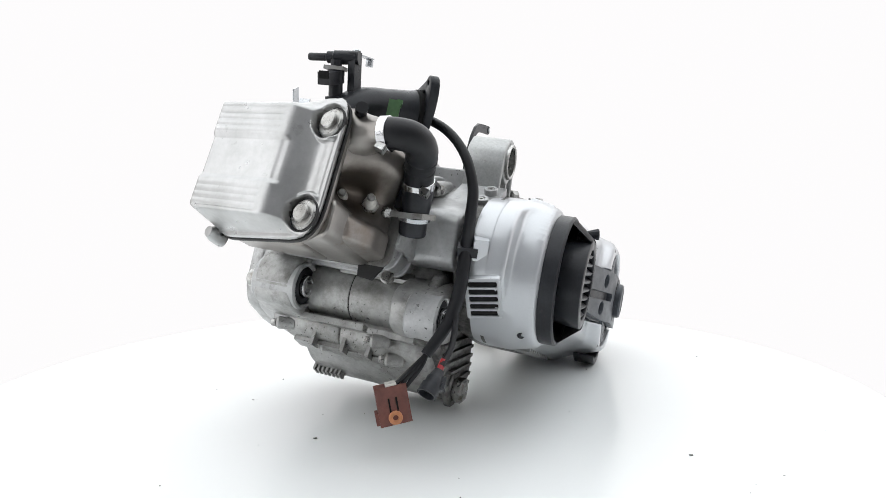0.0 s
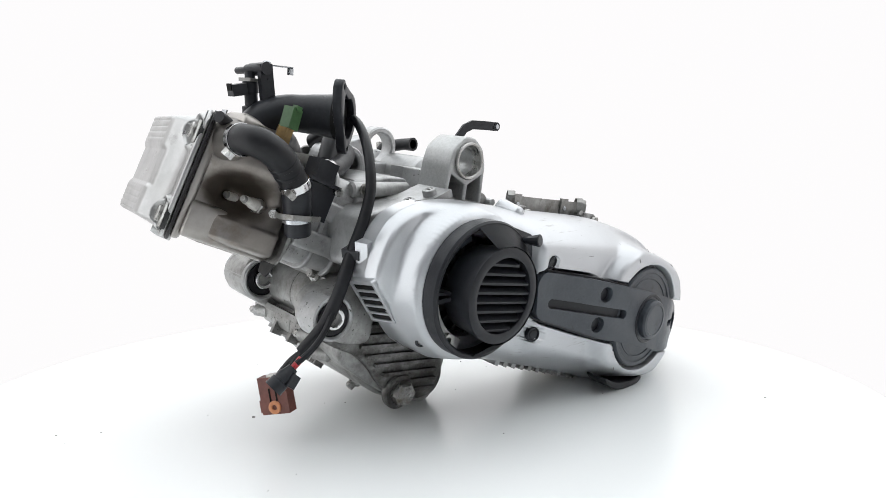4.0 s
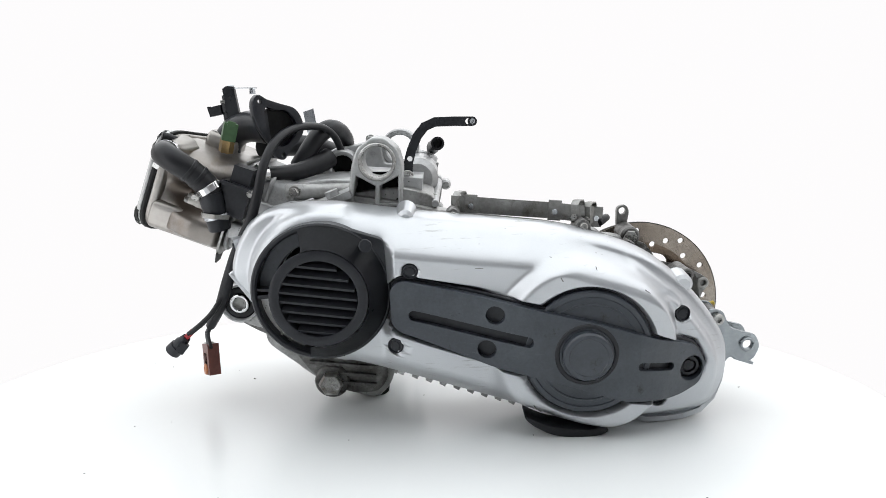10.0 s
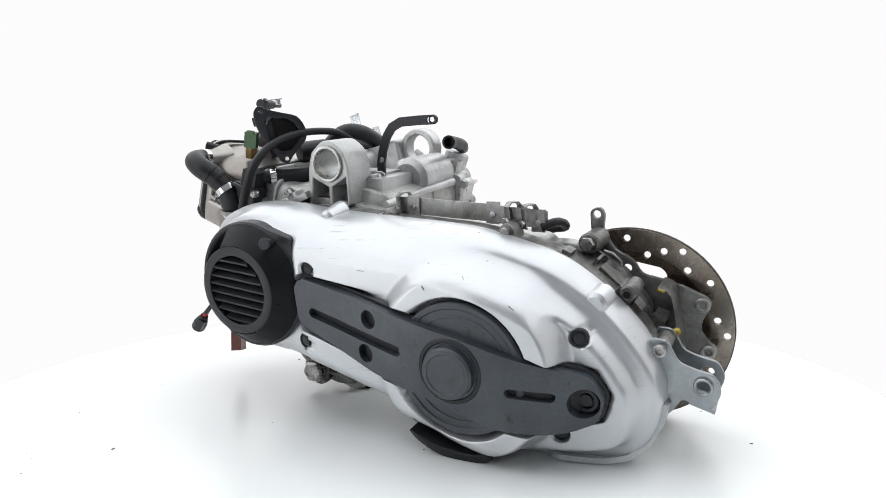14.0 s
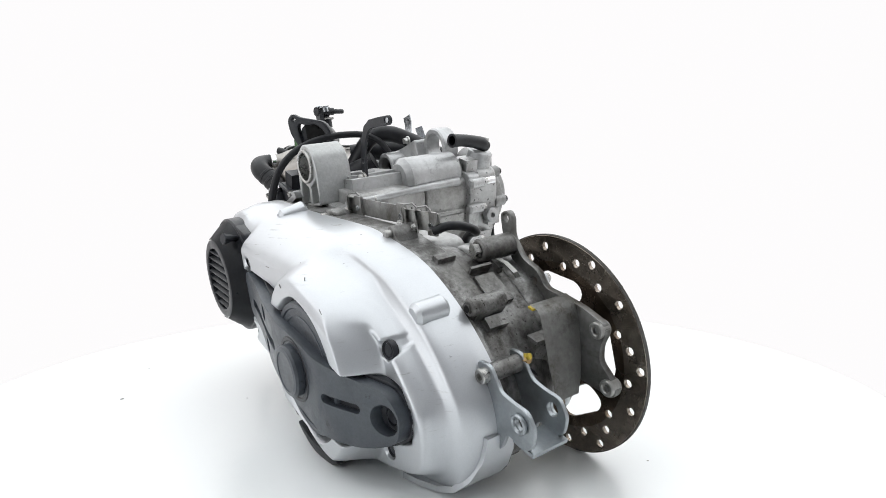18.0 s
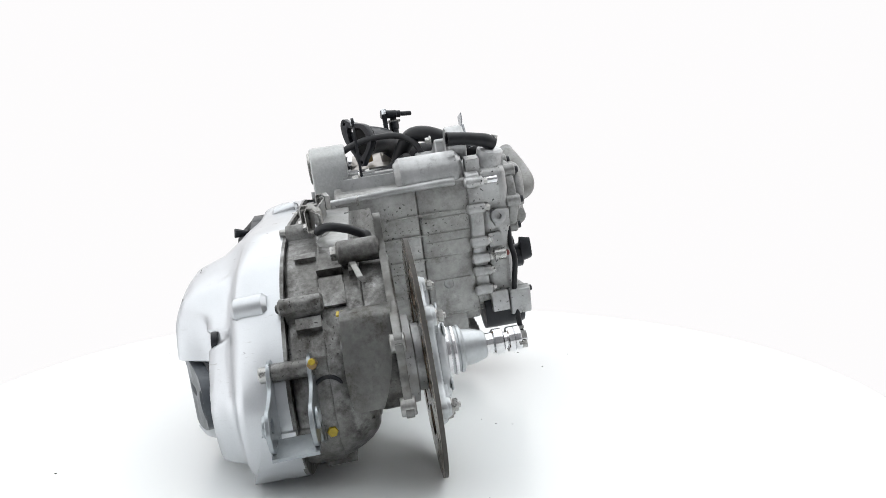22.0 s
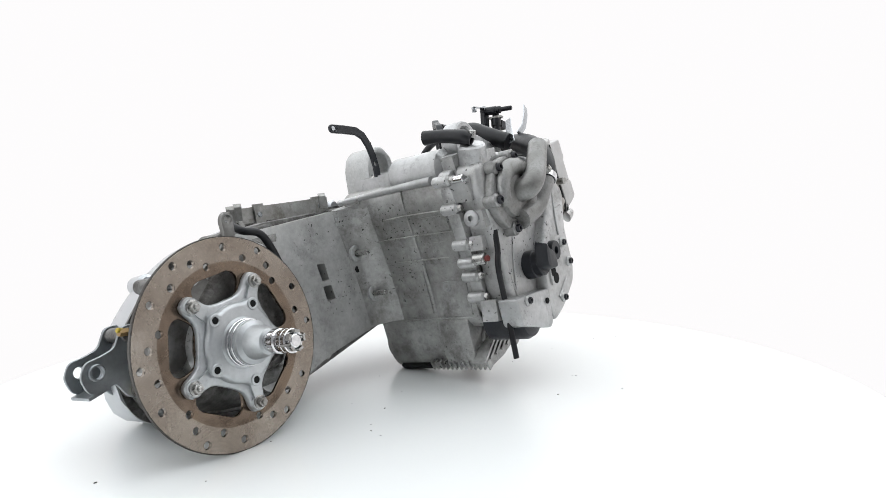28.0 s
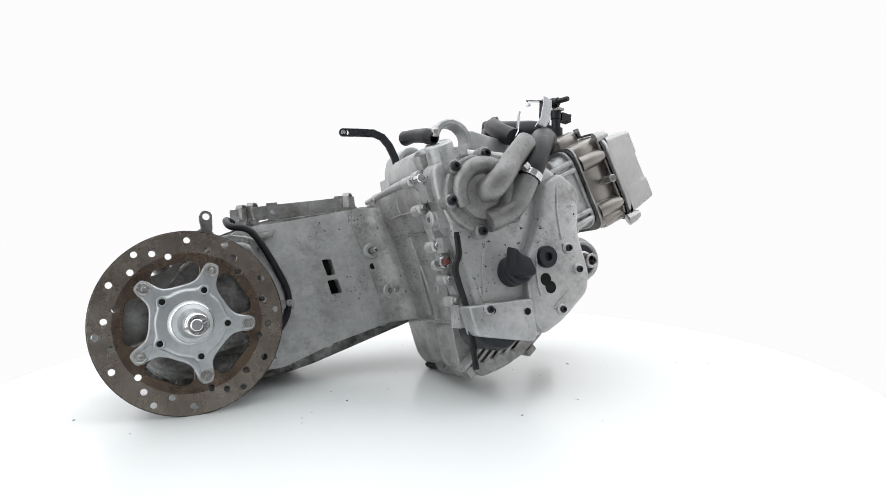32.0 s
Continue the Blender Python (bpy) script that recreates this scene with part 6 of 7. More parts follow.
for k, (p, q) in enumerate((((-0.605, -0.0845, 0.2125), (-0.601, -0.0825, 0.2085)), ((-0.5955, -0.0798, 0.203), (-0.592, -0.078, 0.199)))):
    b_ = nb()
    pipe(b_, p, q, 0.0166, 0.015, 28, 0.0008)
    part("hose_rib", b_, RUBBER, uhose)
clamp(uhose, (-0.6383, -0.0590, 0.2303), (0.0, -0.95, 0.12), 0.0162)
clamp(uhose, (-0.5825, -0.0752, 0.1855), (0.5, 0.1, -0.9), 0.0162)
b_ = nb()
lathe(b_, (-0.581, -0.075, 0.180), (-0.5740, -0.0710, 0.130), [(0.0162, 0), (0.0164, 0.1), (0.0160, 0.35), (0.0150, 0.45), (0.0148, 0.96), (0.0138, 1.0), (0.0115, 1.0), (0.0115, 0.9), (0.001, 0.9)], 28)
thermo = part("thermostat", b_, BLACK, engine, "black plastic thermostat housing")
b_ = nb()
box(b_, (-0.553, -0.062, 0.170), (0.038, 0.026, 0.044), (0, 22, 0), 0.008)
part("housing_body", b_, BLACK, thermo)
b_ = nb()
box(b_, (-0.546, -0.066, 0.188), (0.042, 0.028, 0.004), (0, 20, 0), 0.0015)
part("housing_flange", b_, BLACK, thermo)
b_ = nb()
box(b_, (-0.540, -0.058, 0.200), (0.026, 0.026, 0.024), (0, 20, 0), 0.005)
tube(b_, [(-0.532, -0.05, 0.200), (-0.522, -0.04, 0.200), (-0.512, -0.03, 0.199)], 0.009, 14, 4)
part("housing_outlet", b_, BLACK, thermo)
b_ = nb()
rod(b_, (-0.528, -0.070, 0.178), (-0.528, -0.080, 0.178), 0.0055, seg=14)
part("housing_screw", b_, BOLT, thermo)
b_ = nb()
tube(b_, [(-0.524, -0.042, 0.1995), (-0.505, -0.025, 0.197), (-0.480, 0.0, 0.1985), (-0.456, 0.024, 0.206), (-0.442, 0.040, 0.214)], 0.0125, 16, 6, radii=[0.011, 0.0115, 0.012, 0.014, 0.0145])
bhose = part("bypass_hose", b_, RUBBER, engine, "black bypass hose")
clamp(bhose, (-0.520, -0.0385, 0.199), (0.7, 0.6, 0), 0.0118)

# intake manifold, flange and injector
b_ = nb()
tube(b_, [(-0.590, 0.026, 0.220), (-0.584, 0.024, 0.238), (-0.570, 0.019, 0.253), (-0.550, 0.010, 0.2605), (-0.527, -0.004, 0.2615), (-0.506, -0.020, 0.2615), (-0.497, -0.028, 0.2615)], 0.022, 24, 6, radii=[0.021, 0.0205, 0.021, 0.022, 0.025, 0.0285])
manifold = part("intake_manifold", b_, BLACK, engine, "black curved intake manifold")
FN = Vector((0.650, -0.760, -0.012)).normalized()
FU = (Vector((-0.013, -0.006, 0.074)) - FN * FN.dot(Vector((-0.013, -0.006, 0.074)))).normalized()
FM = Matrix.Translation((-0.4940, -0.0345, 0.2605)) @ Matrix((FU.cross(FN).to_tuple() + (0,), FN.to_tuple() + (0,), FU.to_tuple() + (0,), (0, 0, 0, 1))).transposed()
if (FM.to_3x3() @ Vector((1, 0, 0))).x < 0:
    FM = FM @ Matrix.Diagonal((-1, 1, 1, 1))
b_ = nb()
prism(b_, curve_loop([(-0.032, 0.040), (-0.022, 0.048), (-0.011, 0.040), (0.006, 0.031), (0.026, 0.020), (0.033, 0.002), (0.030, -0.014), (0.016, -0.026), (0.004, -0.034), (-0.006, -0.042), (-0.016, -0.036), (-0.020, -0.020), (-0.029, 0.0), (-0.034, 0.02)], 5),
      -0.007, 0.004, 0.0012, 2, m=FM, holes=[curve_loop([(-0.014, 0.030), (-0.004, 0.024), (0.012, 0.020), (0.0215, 0.006), (0.0205, -0.010), (0.008, -0.0215), (-0.006, -0.024), (-0.0165, -0.014), (-0.0205, 0.002), (-0.0195, 0.022)], 4), circle(-0.0215, 0.0395, 0.0030, 12), circle(-0.006, -0.0355, 0.0030, 12)])
part("intake_flange", b_, BLACK, manifold)
# dark disc behind the flange as the bore's shade
b_ = nb()
rod(b_, FM @ Vector((0, -0.012, 0.001)), FM @ Vector((0, -0.0050, 0.001)), 0.0275, seg=32)
part("throttle_bore", b_, DARK, manifold)
b_ = nb()
cyl_prism(b_, -0.012, 0.020, 0.000, 0.055, 0.612, 0.655, 0.012, 0.004)
part("intake_port", b_, HEAD, head)
b_ = nb()
box(b_, (-0.5700, 0.0175, 0.2825), (0.016, 0.008, 0.064), (0, -8, 0), 0.0015)
inj = part("injector_holder", b_, BLACK, engine, "black injector holder with fuel rail")
b_ = nb()
lathe(b_, (-0.580, 0.032, 0.250), (-0.584, 0.034, 0.304), [(0.011, 0), (0.011, 0.28), (0.0075, 0.3), (0.0075, 0.55), (0.009, 0.56), (0.009, 0.8), (0.006, 0.82), (0.006, 1.0)], 20)
part("injector", b_, BLACK, inj)
b_ = nb()
lathe(b_, (-0.5835, 0.068, 0.3055), (-0.574, 0.012, 0.309), [(0.0035, 0), (0.0042, 0.03), (0.0042, 0.35), (0.0065, 0.38), (0.0065, 0.5), (0.0075, 0.52), (0.0075, 1.0)], 16)
part("fuel_rail", b_, BLACK, inj)
b_ = nb()
box(b_, (-0.599, 0.033, 0.2825), (0.018, 0.015, 0.013), (0, -12, 0), 0.002)
plugb = part("injector_plug", b_, BLACK, inj)
# dark patch as the shade of the plug's mouth
b_ = nb()
box(b_, (-0.6085, 0.033, 0.2845), (0.002, 0.011, 0.008), (0, -12, 0), 0.0005, 1)
part("plug_opening", b_, DARK, plugb)
b_ = nb()
strip(b_, [(-0.570, 0.020, 0.3135), (-0.556, 0.018, 0.3135), (-0.538, 0.0155, 0.3135)], 0.010, 0.0014, (0.5, 0.85, 0))
hexa(b_, (-0.5413, 0.0163, 0.305), (-0.5413, 0.0163, 0.313), 0.0042)
rod(b_, (-0.571, 0.018, 0.308), (-0.571, 0.018, 0.318), 0.0045, seg=12)
part("rail_tab", b_, ZINC, inj, "small bright metal tab")
b_ = nb()
box(b_, (-0.584, 0.034, 0.295), (0.014, 0.022, 0.004), (0, 0, 10), 0.001)
part("injector_clip", b_, BRACKET, inj)
# green temperature sensor
b_ = nb()
hexa(b_, (-0.573, -0.024, 0.2285), (-0.568, -0.026, 0.246), 0.0098)
sensor = part("temperature_sensor", b_, BRASS, engine, "brass temperature sensor with a green plug")
b_ = nb()
box(b_, (-0.564, -0.029, 0.2555), (0.018, 0.013, 0.024), (6, 14, 25), 0.002)
box(b_, (-0.559, -0.0335, 0.2665), (0.010, 0.006, 0.006), (6, 14, 25), 0.001)
part("sensor_plug", b_, GREEN, sensor, "faded green plastic plug")
# zinc brackets near the pump hoses
b_ = nb()
strip(b_, [(-0.425, 0.145, 0.220), (-0.433, 0.140, 0.228), (-0.439, 0.135, 0.242), (-0.443, 0.134, 0.258)], 0.012, 0.0016, (0.3, 0.9, 0.2))
part("hose_bracket", b_, ZINC, engine, "small bright zinc bracket")
b_ = nb()
strip(b_, [(-0.478, 0.130, 0.238), (-0.484, 0.138, 0.250), (-0.487, 0.142, 0.268), (-0.489, 0.142, 0.280)], 0.017, 0.0016, (0.9, 0.2, 0.3))
part("hose_bracket", b_, ZINC, engine, "bent zinc bracket with a hole")

b_ = nb()
tube(b_, [(-0.484, 0.018, 0.202), (-0.470, 0.030, 0.226), (-0.456, 0.042, 0.246), (-0.444, 0.056, 0.2545), (-0.434, 0.078, 0.251), (-0.428, 0.104, 0.238), (-0.430, 0.136, 0.222)], 0.0130, 16, 6)
part("coolant_hose", b_, RUBBER, engine, "black coolant hose in a high arch")
b_ = nb()
cyl_prism(b_, -0.136, -0.118, 0.010, 0.115, 0.592, 0.650, 0.008, 0.004)
part("exhaust_flange", b_, HEAD, head)
b_ = nb()
plate(b_, [cyl(0.5815, -0.130, -0.050), cyl(0.5815, -0.146, -0.040), cyl(0.5815, -0.144, -0.022), cyl(0.5815, -0.130, -0.020)], 0.002, CA)
part("gasket_tab", b_, GASKET, cylinder, "dark gasket tab with a small hole")
for y, bb in ((-0.050, -0.05), (-0.050, -0.09)):
    b_ = nb()
    cyl_prism(b_, bb - 0.012, bb + 0.012, y - 0.006, y + 0.01, 0.50, 0.575, 0.005, 0.003)
    part("cylinder_web", b_, CAST, cylinder)

# ---- wiring ----
b_ = nb()
tube(b_, [(-0.428, 0.062, 0.222), (-0.436, 0.050, 0.244), (-0.450, 0.024, 0.258), (-0.474, -0.022, 0.260), (-0.491, -0.064, 0.248), (-0.502, -0.095, 0.222), (-0.509, -0.112, 0.186), (-0.520, -0.1165, 0.150), (-0.538, -0.1215, 0.112), (-0.552, -0.1245, 0.075), (-0.566, -0.120, 0.040), (-0.586, -0.107, 0.008)],
     0.0068, 14, 7, radii=[0.0052, 0.0052, 0.0054, 0.0056, 0.0060, 0.0066, 0.0076, 0.0074, 0.0060])
loom = part("wiring_loom", b_, RUBBER, engine, "black wiring loom that ends in two plugs")
for k, d in enumerate((-0.007, 0.0, 0.007)):
    b_ = nb()
    tube(b_, [(-0.584, -0.108, 0.010), (-0.593 - d * 0.3, -0.102 + d * 0.5, -0.004), (-0.597 - d * 0.5, -0.0865 + d * 0.8, -0.028)], 0.0024, 8, 4)
    part("wire", b_, RUBBER, loom)
b_ = nb()
BR = pose(-0.5985, -0.0810, -0.0480, -4, -16, -58)
box(b_, (0, 0, 0), (0.034, 0.015, 0.042), (0, 0, 0), 0.002, 2, m=BR)
box(b_, (-0.0185, 0.0, -0.012), (0.004, 0.010, 0.014), (0, 0, 0), 0.001, 1, m=BR)
plug1 = part("brown_plug", b_, BROWN, loom, "brown plastic plug with an orange lock")
# dark strips on the plug's face as shaded slots
b_ = nb()
for sx in (-0.004, 0.004):
    box(b_, (sx, -0.0077, 0.001), (0.0018, 0.0012, 0.015), (0, 0, 0), 0, 1, m=BR)
part("plug_slots", b_, DARK, plug1)
b_ = nb()
pipe(b_, BR @ Vector((0.0, -0.0070, -0.013)), BR @ Vector((0.0, -0.0100, -0.013)), 0.0075, 0.003, 20, 0.0008)
part("plug_lock", b_, ORANGE, plug1)
b_ = nb()
box(b_, (0.001, -0.002, 0.0215), (0.012, 0.010, 0.004), (0, 0, 0), 0.0006, 1, m=BR)
part("plug_seal", b_, PORCELAIN, plug1)
b_ = nb()
tube(b_, [(-0.556, -0.125, 0.062), (-0.572, -0.131, 0.036), (-0.588, -0.134, 0.020), (-0.606, -0.132, 0.006)], 0.0034, 10, 6)
part("wire", b_, RUBBER, loom)
b_ = nb()
tube(b_, [(-0.600, -0.132, 0.011), (-0.607, -0.1315, 0.004), (-0.612, -0.131, 0.0)], 0.0036, 10, 4)
part("wire_sleeve", b_, RED, loom, "red wire sleeve")
b_ = nb()
lathe(b_, (-0.609, -0.1315, 0.002), (-0.630, -0.128, -0.018), [(0.0055, 0), (0.0075, 0.3), (0.0085, 0.35), (0.0085, 0.6), (0.010, 0.62), (0.0105, 1.0), (0.0085, 1.0), (0.008, 0.8), (0.001, 0.8)], 18)
box(b_, (-0.613, -0.138, -0.010), (0.010, 0.006, 0.014), (0, 40, 10), 0.001, 1)
part("black_plug", b_, BLACK, loom, "small round black plug")
# loom clip on the cover's flank
b_ = nb()
box(b_, (-0.533, -0.122, 0.118), (0.018, 0.022, 0.010), (0, -15, 20), 0.002)
part("loom_clip", b_, BLACK, loom)
b_ = nb()
box(b_, (-0.528, -0.135, 0.121), (0.016, 0.016, 0.024), (0, -10, 20), 0.004)
part("clip_boss", b_, SILVER, cover)

# ---- cover vent ----
VX, VZ = Vector((0.003, -0.039, 0.0065)).normalized(), Vector((-0.0365, 0.0, 0.0510)).normalized()
VN = VX.cross(VZ).normalized()
VN = VN if VN.x < 0 else -VN
VM = Matrix((VX.to_tuple() + (0,), VN.to_tuple() + (0,), VZ.to_tuple() + (0,), (0, 0, 0, 1))).transposed()
VM.translation = Vector((-0.5183, -0.1435, 0.0667)) + VN * 0.0012
b_ = nb()
prism(b_, rnd([(-0.0205, -0.032), (0.0205, -0.032), (0.0205, 0.032), (-0.0205, 0.032)], 0.004), -0.004, 0.0026, 0.001, 2, m=VM, holes=[rnd([(-0.0165, -0.0275 + 0.0114 * k), (0.0165, -0.0275 + 0.0114 * k), (0.0165, -0.0190 + 0.0114 * k), (-0.0165, -0.0190 + 0.0114 * k)], 0.0022, 2) for k in range(5)])
vent = part("air_vent", b_, SILVER, cover, "slotted air vent in the silver cover")
# dark plate behind the slots puts their shade in
b_ = nb()
box(b_, (0, -0.0012, 0), (0.036, 0.004, 0.058), bev=0, m=VM)
part("vent_dark", b_, DARK, vent)

# ---- bracket arm ----
b_ = nb()
ARM = [(-0.2383, -0.0406, 0.2657), (-0.262, -0.0395, 0.2660), (-0.287, -0.038, 0.2655), (-0.301, -0.036, 0.2595), (-0.311, -0.034, 0.247), (-0.319, -0.032, 0.229), (-0.3235, -0.031, 0.212), (-0.3245, -0.031, 0.194), (-0.315, -0.031, 0.172)]
def ribbon(path, w, y_th):
    L, R = [], []
    P = [Vector((p[0], 0, p[2])) for p in path]
    for i, p in enumerate(P):
        t = (P[min(i + 1, len(P) - 1)] - P[max(i - 1, 0)]).normalized()
        nrm = Vector((-t.z, 0, t.x))
        L.append(p + nrm * w / 2)
        R.append(p - nrm * w / 2)
    return [(v.x, v.z) for v in L] + [(v.x, v.z) for v in reversed(R)]
arm_poly = ribbon(ARM, 0.0125, 0.003)
prism(b_, arm_poly[:9] + arm_poly[9:], -0.0425, -0.0385, 0.0006, 1, holes=[circle(-0.243, 0.2658, 0.0038, 14), circle(-0.3215, 0.2173, 0.0036, 14)])
rod(b_, (-0.2375, -0.0425, 0.2657), (-0.2375, -0.0385, 0.2657), 0.0063, seg=20, bev=0.0005)
brk = part("bracket_arm", b_, BLACK, engine, "black bent steel bracket arm")
b_ = nb()
rod(b_, (-0.2375, -0.0435, 0.2657), (-0.2375, -0.0375, 0.2657), 0.0034, seg=14, bev=0.0003)
part("arm_hole", b_, ZINC, brk, "bright-edged hole")
for x, z in ((-0.3250, 0.194), (-0.3160, 0.1745)):
    bolt_y("arm_bolt", x, -0.042, -0.054, z, 0.0062, brk)

# ---- guide strip along the case ----
b_ = nb()
strip(b_, [(-0.268, -0.100, 0.165), (-0.246, -0.096, 0.163), (-0.236, -0.0955, 0.162), (-0.19, -0.0965, 0.158), (-0.14, -0.097, 0.154), (-0.112, -0.108, 0.152), (-0.095, -0.104, 0.150), (-0.080, -0.093, 0.146), (-0.072, -0.092, 0.144)], 0.021, 0.0018, (0.05, 0, 1))
guide = part("cable_guide", b_, BRACKET, engine, "long galvanised cable guide strip")
for x, y, z in ((-0.243, -0.097, 0.163), (-0.1357, -0.0985, 0.1545), (-0.0815, -0.0945, 0.1445)):
    b_ = nb()
    box(b_, (x, y - 0.001, z), (0.016, 0.004, 0.026), (0, 4, 0), 0.001, 1)
    lug = part("guide_tab", b_, BRACKET, guide)
    b_ = nb()
    rod(b_, (x, y - 0.0045, z - 0.002), (x, y + 0.002, z - 0.002), 0.0038, seg=14, bev=0.0003)
    part("tab_hole", b_, ZINC, lug)
for x, z in ((-0.266, 0.155), (-0.106, 0.139)):
    b_ = nb()
    prism(b_, rnd([(x - 0.015, z - 0.020), (x + 0.013, z - 0.020), (x + 0.009, z + 0.004), (x, z + 0.011), (x - 0.009, z + 0.004)], 0.005), -0.135, -0.106, 0.002, 2)
    post = part("guide_post", b_, CASE, case)
    b_ = nb()
    rod(b_, (x, -0.142, z + 0.001), (x, -0.100, z + 0.001), 0.005, seg=14)
    part("post_pin", b_, BOLT, post)
b_ = nb()
rod(b_, (-0.255, -0.140, 0.148), (-0.225, -0.138, 0.146), 0.005, seg=12, bev=0.002)
part("post_foot", b_, CASE, case)
for x, y, z, rot in ((-0.256, -0.0975, 0.1655, 10), (-0.107, -0.1065, 0.1535, -20), (-0.090, -0.1000, 0.1495, 25)):
    b_ = nb()
    strip(b_, [(x - 0.005, y - 0.006, z - 0.013), (x - 0.006, y - 0.007, z + 0.010), (x - 0.003, y - 0.004, z + 0.0145), (x + 0.003, y + 0.003, z + 0.0145), (x + 0.005, y + 0.006, z + 0.010), (x + 0.005, y + 0.006, z - 0.008)], 0.010, 0.0014, (0.8, -0.6, 0))
    gc = part("guide_clip", b_, BRACKET, guide, "small bent spring clip")
    b_ = nb()
    hexa(b_, (x - 0.006, y - 0.008, z - 0.006), (x - 0.008, y - 0.013, z - 0.006), 0.0045)
    part("clip_bolt", b_, BOLT, gc)
# brake pipe round the gearbox
b_ = nb()
tube(b_, [(-0.078, -0.098, 0.137), (-0.066, -0.085, 0.141), (-0.062, -0.065, 0.136), (-0.066, -0.050, 0.128), (-0.085, -0.045, 0.124), (-0.100, -0.046, 0.110), (-0.122, -0.050, 0.072), (-0.140, -0.054, 0.030), (-0.136, -0.054, -0.005), (-0.112, -0.050, -0.04), (-0.10, -0.05, -0.07)], 0.0050, 12, 6)
pipe_ = part("breather_hose", b_, RUBBER, engine, "black hose round the gearbox")
b_ = nb()
box(b_, (-0.137, -0.056, 0.012), (0.024, 0.008, 0.012), (0, -10, 0), 0.002)
part("hose_clip", b_, BRACKET, pipe_)

# ---- brake stay plate ----
STAY = [(-0.0385, 0.147), (-0.026, 0.150), (-0.021, 0.141), (-0.024, 0.122), (-0.010, 0.098), (0.010, 0.088), (0.020, 0.070), (0.045, 0.064), (0.068, 0.057), (0.094, 0.044), (0.0965, 0.033), (0.088, 0.022), (0.084, 0.005), (0.096, -0.010), (0.1035, -0.022), (0.096, -0.030), (0.082, -0.026), (0.052, -0.018), (0.030, 0.012),
        (0.010, 0.048), (-0.010, 0.070), (-0.028, 0.098), (-0.038, 0.120)]
b_ = nb()
prism(b_, rnd(STAY, 0.006, 3), -0.036, -0.0285, 0.001, 2, holes=[circle(-0.0307, 0.1411, 0.0050, 16), circle(0.004, 0.077, 0.0050, 16)])
stay = part("caliper_bracket", b_, STAY_STEEL, engine, "steel brake caliper bracket plate")
for x, z in ((0.087, 0.037), (0.093, -0.019)):
    b_ = nb()
    pipe(b_, (x, -0.040, z), (x, -0.026, z), 0.0085, 0.0042, 20)
    part("bracket_eye", b_, BRACKET, stay)
b_ = nb()
rod(b_, (-0.030, -0.078, 0.114), (-0.028, -0.034, 0.114), 0.0125, seg=24, bev=0.002)
boss = part("stay_boss", b_, CASE, gear)
b_ = nb()
hexa(b_, (-0.031, -0.084, 0.1145), (-0.030, -0.077, 0.1145), 0.0085)
part("stay_bolt", b_, BOLT, boss)
b_ = nb()
rows = []
for x, z, y0, y1 in ((0.046, 0.0675, -0.081, -0.033), (0.056, 0.064, -0.0815, -0.034), (0.0605, 0.058, -0.082, -0.035), (0.064, 0.040, -0.083, -0.037), (0.0675, 0.010, -0.084, -0.042), (0.070, -0.010, -0.083, -0.048), (0.071, -0.024, -0.080, -0.054)):
    rows.append([b_.verts.new((x, y, z)) for y in np.linspace(y0, y1, 4)])
for p, q in zip(rows, rows[1:]):
    for i in range(3):
        b_.faces.new((p[i], p[i + 1], q[i + 1], q[i]))
bmesh.ops.solidify(b_, geom=b_.faces, thickness=0.004)
part("stay_web", b_, BRACKET, stay, "bent grey steel plate", 50)
b_ = nb()
box(b_, (0.050, -0.081, 0.065), (0.007, 0.006, 0.002), (0, 20, 0), 0.0006)
part("paint_dab", b_, YELLOW, stay, "dab of yellow paint")

# ---- shock absorber fork ----
def fork_plate(y, name):
    b = nb()
    prism(b, rnd([(0.050, 0.036), (0.068, 0.034), (0.078, 0.012), (0.094, 0.006), (0.112, 0.002), (0.119, -0.014), (0.112, -0.032), (0.098, -0.036), (0.082, -0.026), (0.070, -0.044), (0.052, -0.052), (0.046, -0.04), (0.056, -0.01)], 0.006, 3), y - 0.002, y + 0.002, 0.0006, 1,
          holes=[circle(0.1015, -0.0105, 0.0066, 18)])
    return part(name, b, FORK_ZINC, fork)


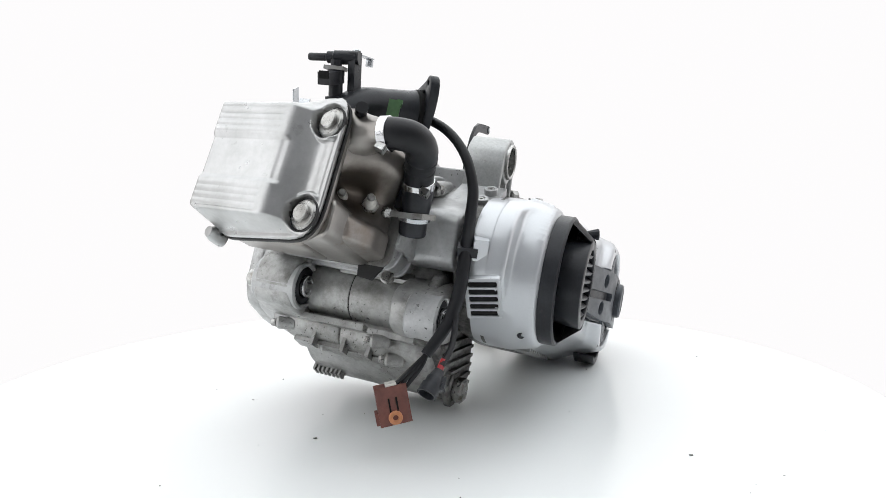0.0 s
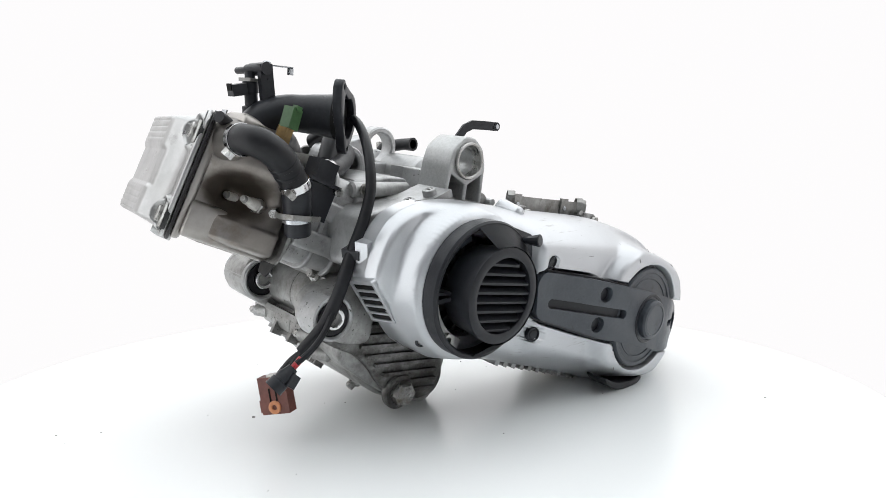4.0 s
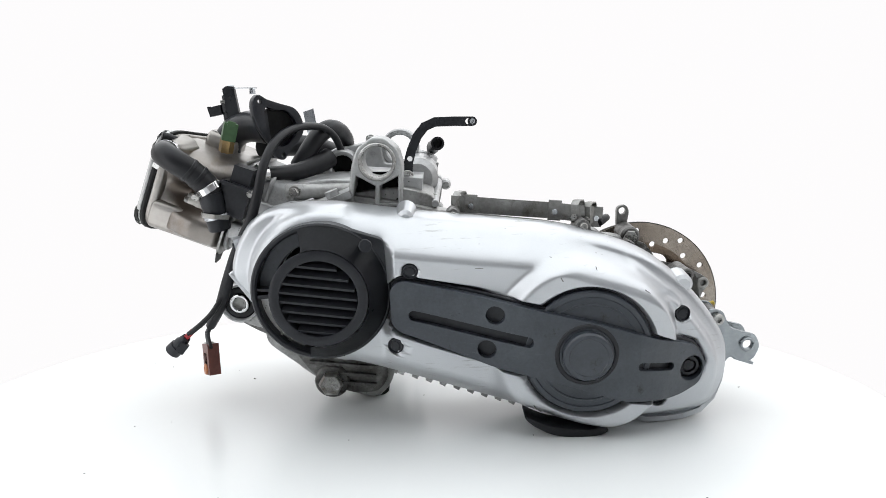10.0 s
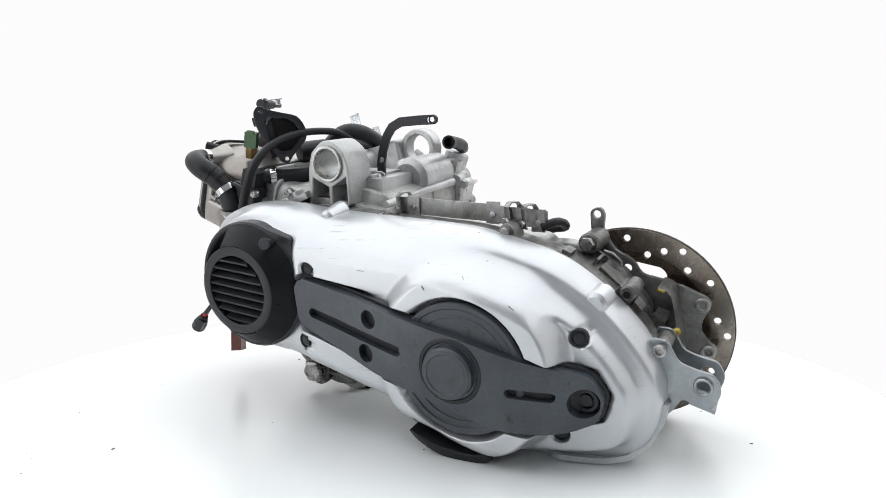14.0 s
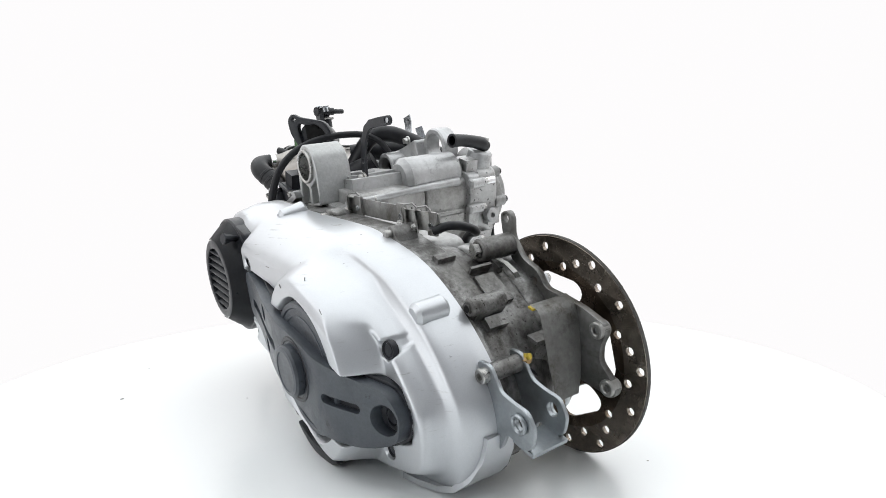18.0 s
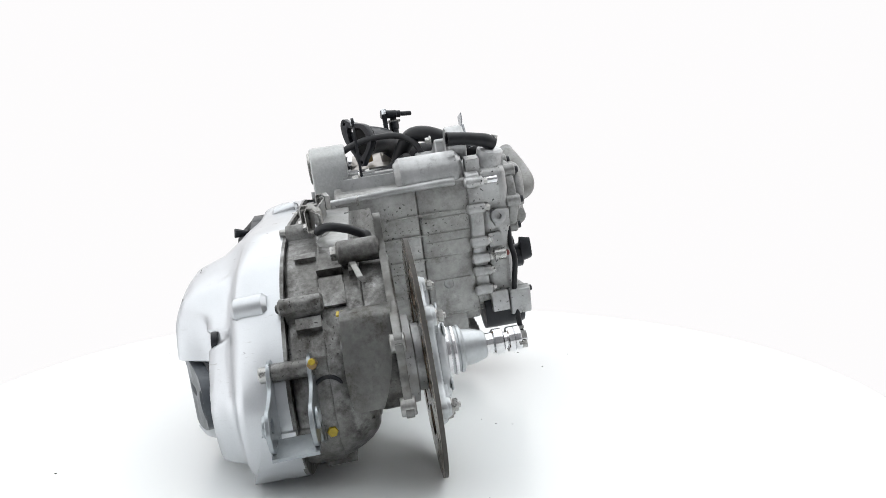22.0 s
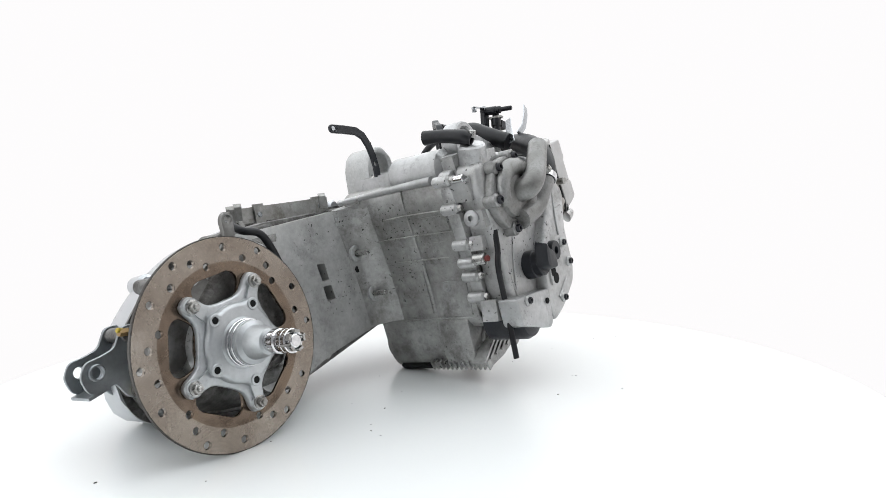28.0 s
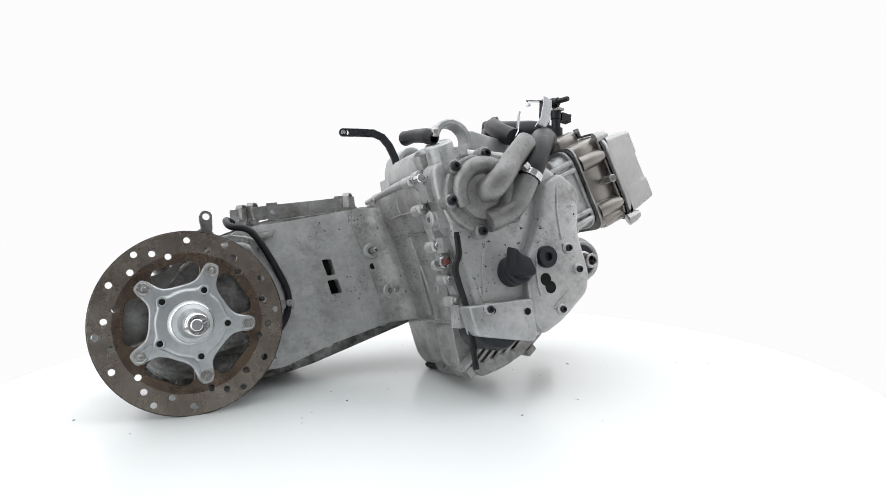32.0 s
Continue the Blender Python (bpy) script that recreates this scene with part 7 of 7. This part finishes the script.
fork = tagged(new("shock_fork"), "zinc-plated shock absorber fork")
fork.parent = engine
fork_plate(-0.1505, "fork_plate")
fork_plate(-0.1140, "fork_plate")
b_ = nb()
box(b_, (0.100, -0.132, -0.0335), (0.026, 0.040, 0.0035), (0, 18, 0), 0.001, 1)
part("fork_bridge", b_, FORK_ZINC, fork)
for x, z in ((0.061, 0.024), (0.057, -0.040)):
    b_ = nb()
    rod(b_, (x, -0.149, z), (x, -0.110, z), 0.0085, seg=18)
    part("fork_spacer", b_, CASE, fork)
    b_ = nb()
    lathe(b_, (x, -0.1525, z), (x, -0.1600, z), [(0.0072, 0), (0.0072, 0.85), (0.0062, 1.0), (0.0036, 1.0), (0.0034, 0.5), (0.0004, 0.5)], 18)
    part("fork_bolt", b_, BOLT, fork)
for y in (-0.1525, -0.1120):
    b_ = nb()
    pipe(b_, (0.1015, y, -0.0105), (0.1015, y + 0.004 * (1 if y > -0.13 else -1), -0.0105), 0.0095, 0.0064, 20)
    part("fork_eye", b_, FORK_ZINC, fork)

# cast marks that cannot be read
for k in range(2):
    for j in range(6):
        b_ = nb()
        box(b_, (-0.247 - j * 0.0045, -0.0655, 0.137 - k * 0.008 + j * 0.0004), (0.0028, 0.0016, 0.0048), (0, 5, 0), 0.0003, 1)
        part("cast_mark", b_, GREY_PAINT, case)
for k in range(3):
    b_ = nb()
    box(b_, (-0.466, 0.1826, 0.118 - k * 0.007), (0.018 - 0.003 * k, 0.0016, 0.0040), (0, 12, 0), 0.0003, 1)
    part("cast_mark", b_, CAST, rcover)

# ---- specks on the table ----
rng = random.Random(4)
b_ = nb()
for k in range(36):
    a, r = rng.uniform(0, 2 * math.pi), 0.05 + 0.5 * rng.random() ** 0.8
    s = rng.choice((0.0007, 0.0009, 0.0012, 0.0017)) * rng.uniform(0.7, 1.2)
    box(b_, (r * math.cos(a), r * math.sin(a), s * 0.25), (s * rng.uniform(1, 3.0), s, s * 0.5), (0, 0, rng.uniform(0, 180)), 0)
part("grit", b_, GRIT, turntable, "scattered dark grit", 0, "stuff")


def motions():
    table_rows, engine_rows = [], []
    for i, a in enumerate(TURN):
        m = Matrix.Rotation(radians(a), 4, "Z")
        table_rows.append((2.0 * i, m))
        engine_rows.append((2.0 * i, m @ REST))
    walk(turntable, table_rows)
    walk(engine, engine_rows)


motions()
